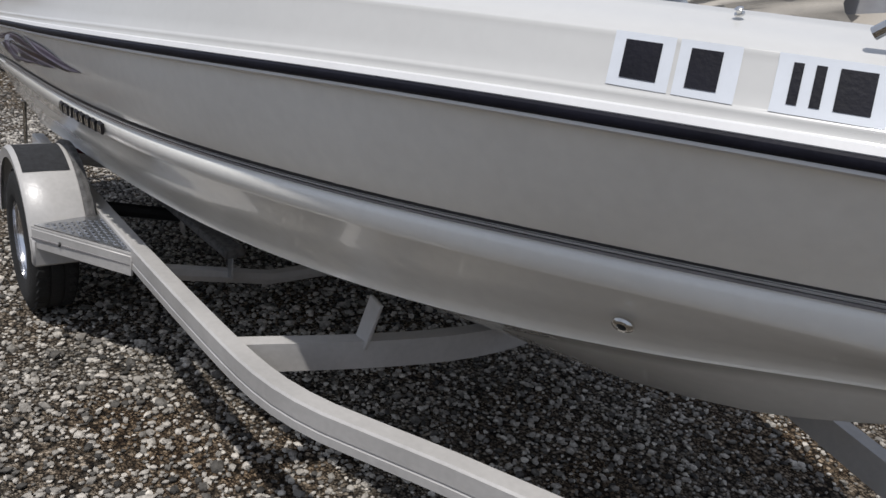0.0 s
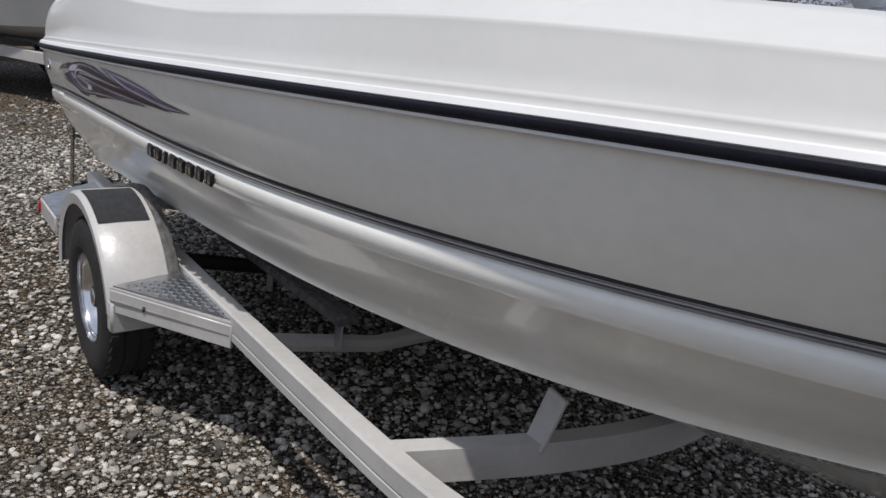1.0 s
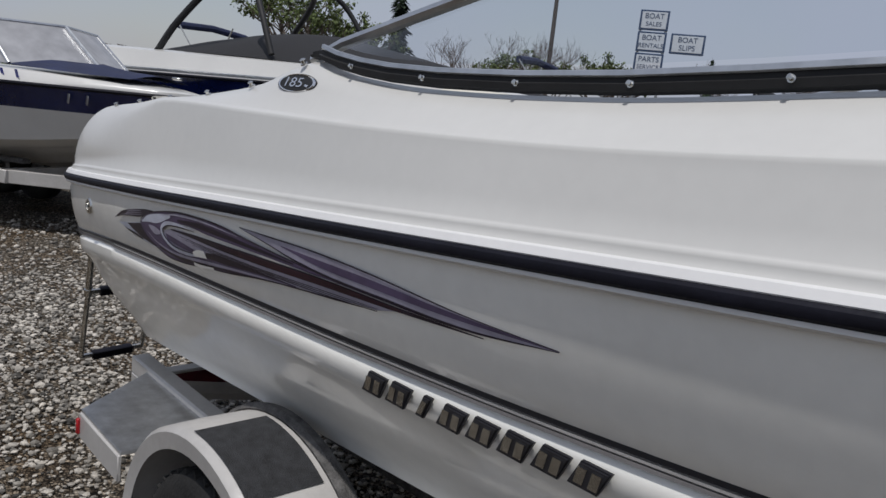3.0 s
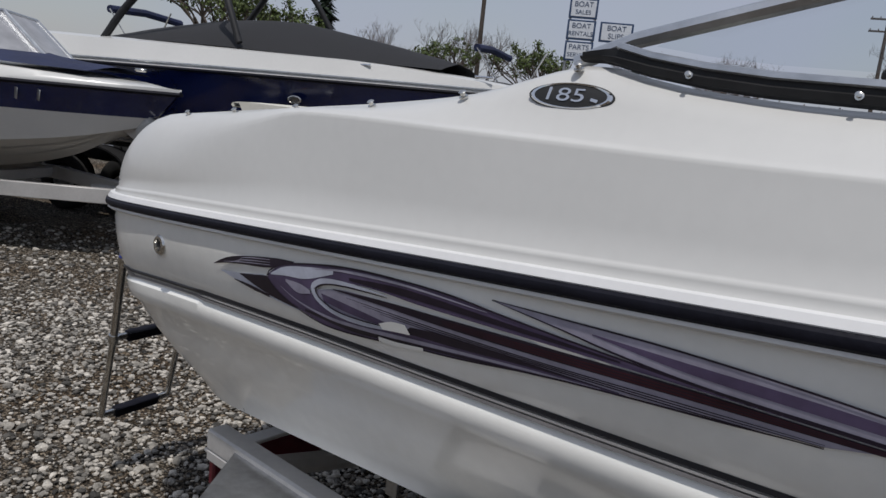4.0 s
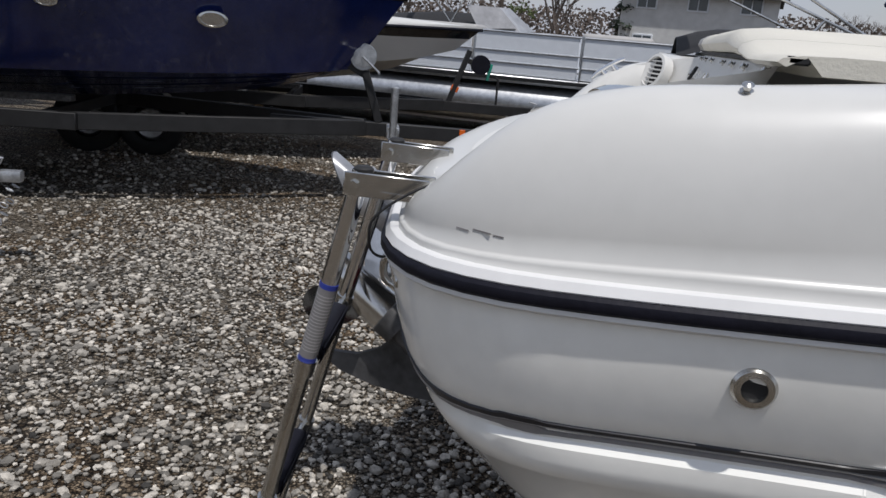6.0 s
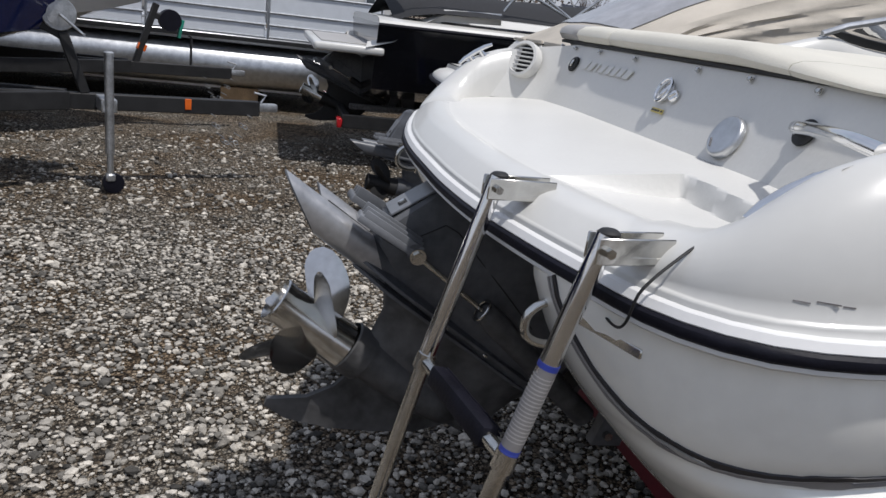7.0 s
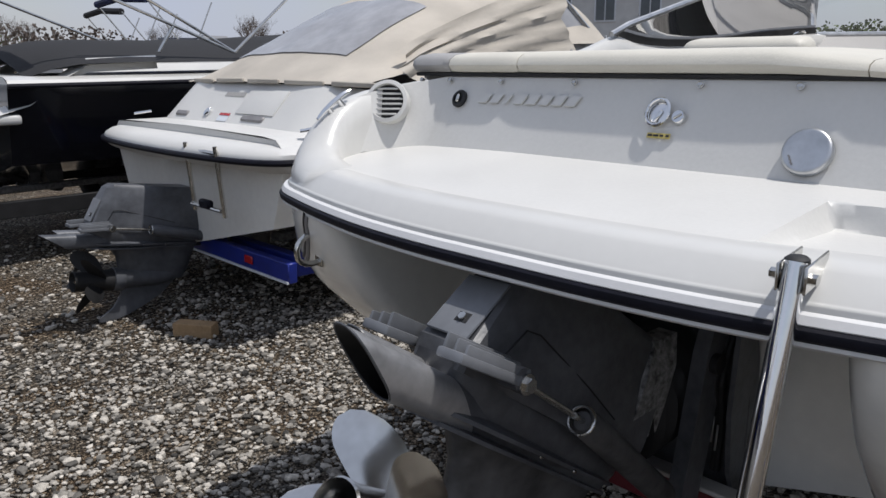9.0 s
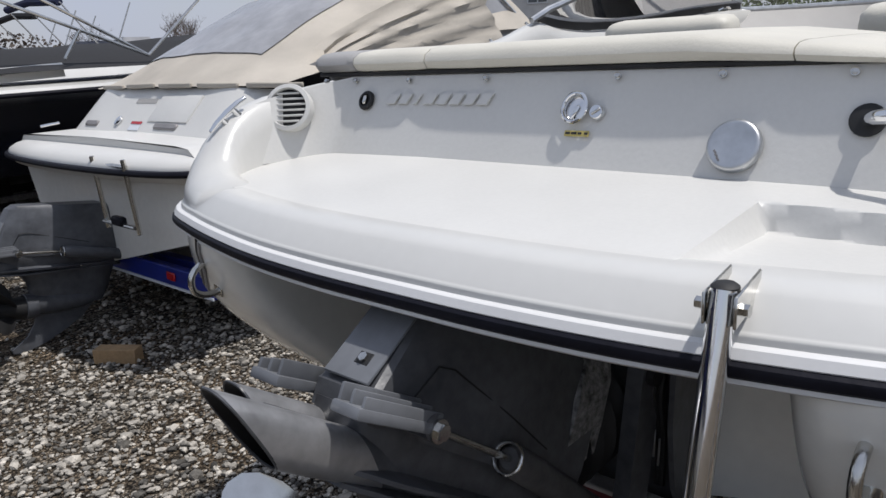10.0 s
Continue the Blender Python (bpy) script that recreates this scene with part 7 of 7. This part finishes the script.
    # windscreen ahead
    rows = [[(2.5, -1.02, 1.46), (2.2, -0.95, 1.95)], [(3.4, -0.95, 1.50), (2.7, -0.88, 2.02)], [(4.0, 0, 1.60), (3.3, 0, 2.08)], [(3.4, 0.95, 1.50), (2.7, 0.88, 2.02)], [(2.5, 1.02, 1.46), (2.2, 0.95, 1.95)]]
    w = part("windscreen", bm_loft(rows), CLEARV, ob, "clear wraparound windscreen")
    for a, c in rows:
        part("windscreen_bar", bm_tube([a, c], 0.02, 8), ALU, w)
    part("windscreen_bar", bm_tube([r[1] for r in rows], 0.018, 8), ALU, w)
    part("windscreen_bar", bm_tube([r[0] for r in rows], 0.018, 8), ALU, w)
    build_drive(ob, (-0.50, 0.05, 0.27), CRUISERDRIVE, CRUISERDRIVE, BLACKM, CRUISERDRIVE, 8.0)
    # folding stern ladder
    ld = part("ladder", bm_tube([(-0.20, -0.42, 1.12), (-0.17, -0.42, 0.72)], 0.014, 8), STEEL, ob, "stainless folding ladder")
    part("ladder_rail", bm_tube([(-0.20, -0.78, 1.12), (-0.17, -0.78, 0.72)], 0.014, 8), STEEL, ld)
    for z in (1.08, 0.76):
        part("rung", bm_tube([(-0.19, -0.42, z), (-0.19, -0.78, z)], 0.012, 8), STEEL, ld)
    part("tread", bm_box(0.04, 0.12, 0.05, pose(-0.19, -0.60, 0.78), 0.01), RUBBER, ld)
    # blue trailer
    tr = trailer_for("boat_trailer", heading(0.98, 3.68, (1, 0.0)), "blue painted tandem boat trailer", 5.4, BLUEP, 0.40, 0.9, False, 1.2)
    part("rear_bar", bm_beam((0.0, -1.05, 0.40), (0.0, 1.05, 0.40), 0.06, 0.12), BLUEP, tr)
    part("bar_trim", bm_beam((-0.036, -1.05, 0.348), (-0.036, 1.05, 0.348), 0.008, 0.014, 0), SIGNWHITE, tr)
    for s in (-1, 1):
        part("tail_lamp", bm_box(0.012, 0.09, 0.05, pose(-0.037, s * 0.62, 0.41), 0.005), RED, tr)


build_runabout()
build_navy()
build_deckboat()
build_pontoon()
build_black_boat()
build_cruiser()

# wooden block left on the gravel
wb = part("wood_block", bm_box(0.25, 0.09, 0.085, pose(0.60, 3.12, 0.038, 0, 0, -56), 0.004), WOOD)
tagged(wb, "short pale pine block lying on the gravel", "wood block")


# ---- far row, trees, sign, houses ----
def far_boat(x, y, turn, hull, band, cov, seed):
    ob, sec = other_boat("motorboat", pose(x, y, 0, 0, 0, turn), "stored white motorboat with covered cockpit in the far row", 6.2, 2.3, 0.6, 0.85, 1.40, 1.2, GEL, band, hull, 0.18, 0.16, "far row of boats")
    cover(ob, [(0.4, 1.75, 1.6, 0.9), (2.4, 1.95, 1.62, 0.95), (3.8, 1.80, 1.66, 0.8)], 1.0, cov, "boat_cover", seed)
    rows = [[(3.0, -0.95, 1.62), (2.7, -0.85, 2.1)], [(3.9, -0.7, 1.62), (3.4, -0.65, 2.1)], [(4.2, 0, 1.66), (3.6, 0, 2.12)], [(3.9, 0.7, 1.62), (3.4, 0.65, 2.1)], [(3.0, 0.95, 1.62), (2.7, 0.85, 2.1)]]
    part("windscreen", bm_loft(rows), CLEARV, ob)
    for s in (-1, 1):
        part("bimini_tube", bm_tube([(2.4, s * 1.0, 1.7), (1.6, s * 1.0, 2.7)], 0.015, 6), STEEL, ob)
        part("bimini_tube", bm_tube([(2.4, s * 1.0, 1.7), (2.9, s * 1.0, 2.7)], 0.015, 6), STEEL, ob)
    part("bimini_roll", bm_tube([(1.6, -1.0, 2.7), (1.55, 0, 2.76), (1.6, 1.0, 2.7)], 0.07, 8), cov, ob)
    trailer_for("boat_trailer", pose(x, y, 0, 0, 0, turn), "plain dark boat trailer in the far row", 5.6, BLACKM, 0.5, 0.8, False, 1.0)


for i, (x, y, tn, h, b, c) in enumerate(((-8.5, 9.0, 20, GELIN, GELH, NAVYCANVAS), (-6.5, 15.0, 8, GELH, NAVY, BLACKCANVAS), (3.0, 13.8, 4, GELH, GELH, NAVYCANVAS), (4.0, 17.5, 2, GELH, BLACKG, BLACKCANVAS),
                                         (8.5, 12.5, 0, GELH, GELH, CANVAS), (-13.5, 4.5, 24, GELH, NAVY, NAVYCANVAS))):
    far_boat(x, y, tn, h, b, c, 20 + i)


def bm_branches(rng, h, spread, depth, r0, droop=0.0, tips=None, forks=3):
    bm = bmesh.new()
    def grow(p, d, l, r, k):
        q = p + d * l
        mid = p.lerp(q, 0.5) + Vector((rng.uniform(-1, 1), rng.uniform(-1, 1), 0)) * l * 0.06
        bm_tube([p, mid, q], [r, r * 0.82, r * 0.64], 5 if k < depth else 6, False, bm)
        if k == 0:
            if tips is not None:
                tips.append((q, d))
            return
        for j in range(forks + (1 if k == depth else 0)):
            a = rng.uniform(0, 6.283)
            e = (d + Vector((math.cos(a), math.sin(a), rng.uniform(-0.1, 0.35) - droop)) * spread * rng.uniform(0.6, 1.1)).normalized()
            s = p.lerp(q, rng.uniform(0.6, 1.0))
            grow(s, e, l * rng.uniform(0.58, 0.80), r * 0.58, k - 1)
    grow(Vector((0, 0, -0.1)), Vector((rng.uniform(-0.05, 0.05), rng.uniform(-0.05, 0.05), 1)), h * 0.34, r0, depth)
    return bm


def build_tree(kind, seed, h):
    rng = random.Random(seed)
    if kind == "spruce":
        ob = thing("spruce_tree", None, "dark green spruce at the edge of the yard", "tree", "trees behind the yard")
        part("trunk", bm_tube([(0, 0, -0.1), (0, 0, h * 0.5), (0, 0, h)], [h * 0.02, h * 0.012, 0.02], 8), BARK, ob)
        verts, faces = [], []
        for i in range(2600):
            t = rng.random() ** 0.7
            z = h * (1 - t) * 0.96 + h * 0.04
            r = h * 0.20 * t * (0.35 + 0.65 * rng.random()) * (0.8 + 0.3 * math.sin(z * 5))
            a = rng.uniform(0, 6.283)
            c = Vector((r * math.cos(a), r * math.sin(a), z - 0.25 * r))
            s = h * 0.03 * rng.uniform(0.6, 1.2)
            o = len(verts)
            dr = Vector((math.cos(a), math.sin(a), -0.45))
            sd = Vector((-math.sin(a), math.cos(a), 0))
            verts += [c - dr * s * 0.6, c + sd * s * 0.5, c + dr * s, c - sd * s * 0.5 + Vector((0, 0, 0.1 * s))]
            faces.append((o, o + 1, o + 2, o + 3))
        me = bpy.data.meshes.new("crown")
        me.from_pydata(verts, [], faces)
        me.materials.append(NEEDLE)
        c = new("crown", me)
        c.parent = ob
        return ob
    leafy = kind == "leafy"
    ob = thing("deciduous_tree", None, "tall tree just coming into pale green leaf" if leafy else "tall bare tree with fine grey twigs", "tree", "trees behind the yard")
    tips = []
    bm = bm_branches(rng, h, 0.75 if leafy else 0.55, 5 if not leafy else 4, h * (0.022 if leafy else 0.014), 0.0, tips)
    part("trunk", bm, BARK if leafy else TWIG, ob, smooth=0)
    verts, faces = [], []
    for p, d in tips:
        for i in range(16 if leafy else 5):
            e = Vector((rng.uniform(-1, 1), rng.uniform(-1, 1), rng.uniform(-0.6, 1))).normalized()
            o = len(verts)
            if leafy:
                c = p + e * h * 0.05 * rng.random()
                s = h * 0.011 * rng.uniform(0.6, 1.5)
                f = Vector((rng.uniform(-1, 1), rng.uniform(-1, 1), rng.uniform(-1, 1))).normalized()
                g = f.cross(e).normalized()
                verts += [c - f * s, c + g * s * 0.6, c + f * s, c - g * s * 0.6]
            else:
                s = h * 0.05 * rng.uniform(0.5, 1.2)
                g = e.cross(Vector((0, 0, 1))).normalized() * h * 0.0009
                verts += [p - g, p + g, p + e * s + g * 0.3, p + e * s - g * 0.3]
            faces.append((o, o + 1, o + 2, o + 3))
    me = bpy.data.meshes.new("crown")
    me.from_pydata(verts, [], faces)
    me.materials.append(LEAF if leafy else TWIG)
    c = new("crown", me)
    c.parent = ob
    return ob


def plant(kind, seed, h, spots):
    ob = build_tree(kind, seed, h)
    for i, (x, y, tn, s) in enumerate(spots):
        m = pose(x, y, 0, 0, 0, tn) @ Matrix.Scale(s, 4)
        if i == 0:
            ob.matrix_world = m
        else:
            c = copy_thing(ob, Matrix())
            c.matrix_world = m


plant("leafy", 3, 10.0, [(-36, 21, 0, 1.0), (-33, 24, 90, 0.8), (-24, 36, 140, 0.65), (-10, 58, 10, 0.5), (-33, 20.2, 200, 0.82), (-25.8, 29.1, 30, 0.66), (-21.9, 32.2, 75, 0.68)])
plant("spruce", 5, 10.0, [(-32.6, 26, 0, 0.95), (-19, 37.5, 40, 0.6), (-1.4, 43, 80, 0.7), (4.5, 49, 20, 0.6)])
plant("bare", 7, 10.0, [(-27.7, 31, 0, 0.7), (-14, 40, 60, 0.64), (-22, 44, 110, 0.7), (-5.3, 42.4, 200, 0.85), (-15.5, 41, 250, 0.62), (-24.5, 30.2, 20, 0.66), (-28.1, 26.8, 95, 0.62), (-12.6, 37.1, 170, 0.60), (-4.6, 39.4, 310, 0.66), (20.2, 35.3, 40, 0.42)])
plant("bare", 9, 9.0, [(17, 40, 0, 0.5), (21, 38, 70, 0.56), (12, 50, 140, 0.6), (33, 44, 200, 0.6), (-19, 48, 300, 0.7), (26, 40, 30, 0.5)])

# hedge-like far woodland that closes the view
rng = random.Random(12)
verts, faces = [], []
for i in range(60000):
    a = rng.uniform(-0.35, math.pi * 1.02)
    r = rng.uniform(70, 84)
    x, y = r * math.cos(a), r * math.sin(a)
    hgt = 4.3 + 1.9 * noise.noise((x * 0.05, y * 0.05, 0)) + 1.0 * noise.noise((x * 0.2, y * 0.2, 5))
    z = rng.random() ** 0.8 * max(1.0, hgt)
    s = rng.uniform(0.08, 0.28)
    f = Vector((rng.uniform(-1, 1), rng.uniform(-1, 1), rng.uniform(-0.3, 1))).normalized() * s
    g = f.cross(Vector((x, y, 0))).normalized() * s * 0.5
    o = len(verts)
    c = Vector((x, y, z))
    verts += [c - f, c + g, c + f, c - g]
    faces.append((o, o + 1, o + 2, o + 3))
me = bpy.data.meshes.new("far_woods")
me.from_pydata(verts, [], faces)
me.materials.append(TWIG)
me.materials.append(LEAF)
for p in me.polygons:
    p.material_index = 1 if noise.noise((me.vertices[p.vertices[0]].co * 0.03)) > 0.12 else 0
tagged(new("far_woods", me), "distant belt of bare and budding woodland", "woods", kind="stuff")


def build_sign():
    e = Vector((-19.2, 31.6, 0))
    tn = math.degrees(math.atan2(-0.52, -0.85)) + 90
    m = pose(e.x, e.y, 0, 0, 0, 31.0)
    ob = thing("roadside_sign", m, "blue and white service sign boards on two steel posts", "sign")
    for x in (-0.62, 0.62):
        part("post", bm_tube([(x, 0.1, 0), (x, 0.1, 7.2)], 0.07, 10), GALV, ob)
    for i, (words, z) in enumerate(((("PARTS", "SERVICE"), 5.1), (("BOAT", "RENTALS"), 6.15), (("BOAT", "SALES"), 7.2))):
        b = part("board", bm_box(1.42, 0.12, 0.98, pose(0, 0, z), 0.02), SIGNBLUE, ob)
        part("panel", bm_box(1.22, 0.02, 0.80, pose(0, -0.065, z), 0.01), SIGNWHITE, b)
        for k, wd in enumerate(words):
            text_part(wd, 0.36 if k == 0 else 0.30, pose(0, -0.082, z + 0.19 - 0.38 * k, 90, 0, 0), SIGNBLUE, ob)
    b = part("board", bm_box(1.65, 0.12, 0.98, pose(1.75, 0, 6.15), 0.02), SIGNBLUE, ob)
    part("panel", bm_box(1.45, 0.02, 0.80, pose(1.75, -0.065, 6.15), 0.01), SIGNWHITE, b)
    for k, wd in enumerate(("BOAT", "SLIPS")):
        text_part(wd, 0.36, pose(1.75, -0.082, 6.34 - 0.38 * k, 90, 0, 0), SIGNBLUE, ob)


build_sign()


def build_pole(x, y):
    ob = thing("utility_pole", pose(x, y, 0, 0, 0, 25), "weathered wooden utility pole with cross arms", "pole", "utility poles")
    part("pole", bm_tube([(0, 0, 0), (0, 0, 11)], [0.16, 0.11], 10), BARK, ob)
    for z in (10.4, 9.6):
        part("cross_arm", bm_box(2.2, 0.1, 0.12, pose(0, 0, z), 0.01), BARK, ob)
        for k in (-1.0, -0.5, 0.5, 1.0):
            part("insulator", bm_lathe([(0.03, 0), (0.05, 0.05), (0.03, 0.12)], pose(k, 0, z + 0.06), 10), GREYSTRIPE, ob)


build_pole(-26.4, 32.4)
build_pole(-11.0, 56.0)


def build_house(x, y, tn, w, d, h):
    ob = thing("house", pose(x, y, 0, 0, 0, tn), "grey sided house with dark shingle roof and white windows", "house", "houses beyond the yard")
    part("wall", bm_box(w, d, h, pose(0, 0, h / 2), 0.02), BUILD, ob)
    rows = [[(-w / 2 - 0.4, yy, zz), (w / 2 + 0.4, yy, zz)] for yy, zz in ((-d / 2 - 0.5, h - 0.1), (0, h + d * 0.30), (d / 2 + 0.5, h - 0.1), (d / 2 + 0.5, h - 0.25), (0, h + d * 0.30 - 0.15), (-d / 2 - 0.5, h - 0.25))]
    part("roof", bm_loft(rows + [rows[0]]), ROOFM, ob, smooth=0)
    n = int(w / 2.2)
    for i in range(n):
        for z in (1.6, 4.2)[: 1 if h < 4 else 2]:
            xx = -w / 2 + w * (i + 0.5) / n
            f = part("window", bm_box(1.1, 0.08, 1.3, pose(xx, -d / 2 - 0.02, z), 0.02), SIGNWHITE, ob)
            for k in (-1, 1):
                part("pane", bm_box(0.44, 0.03, 1.12, pose(xx + 0.25 * k, -d / 2 - 0.07, z), 0.005), SMOKE, f)


build_house(2.6, 45, -6, 8, 6, 4.6)
build_house(37, 24, -58, 18, 8, 6.4)
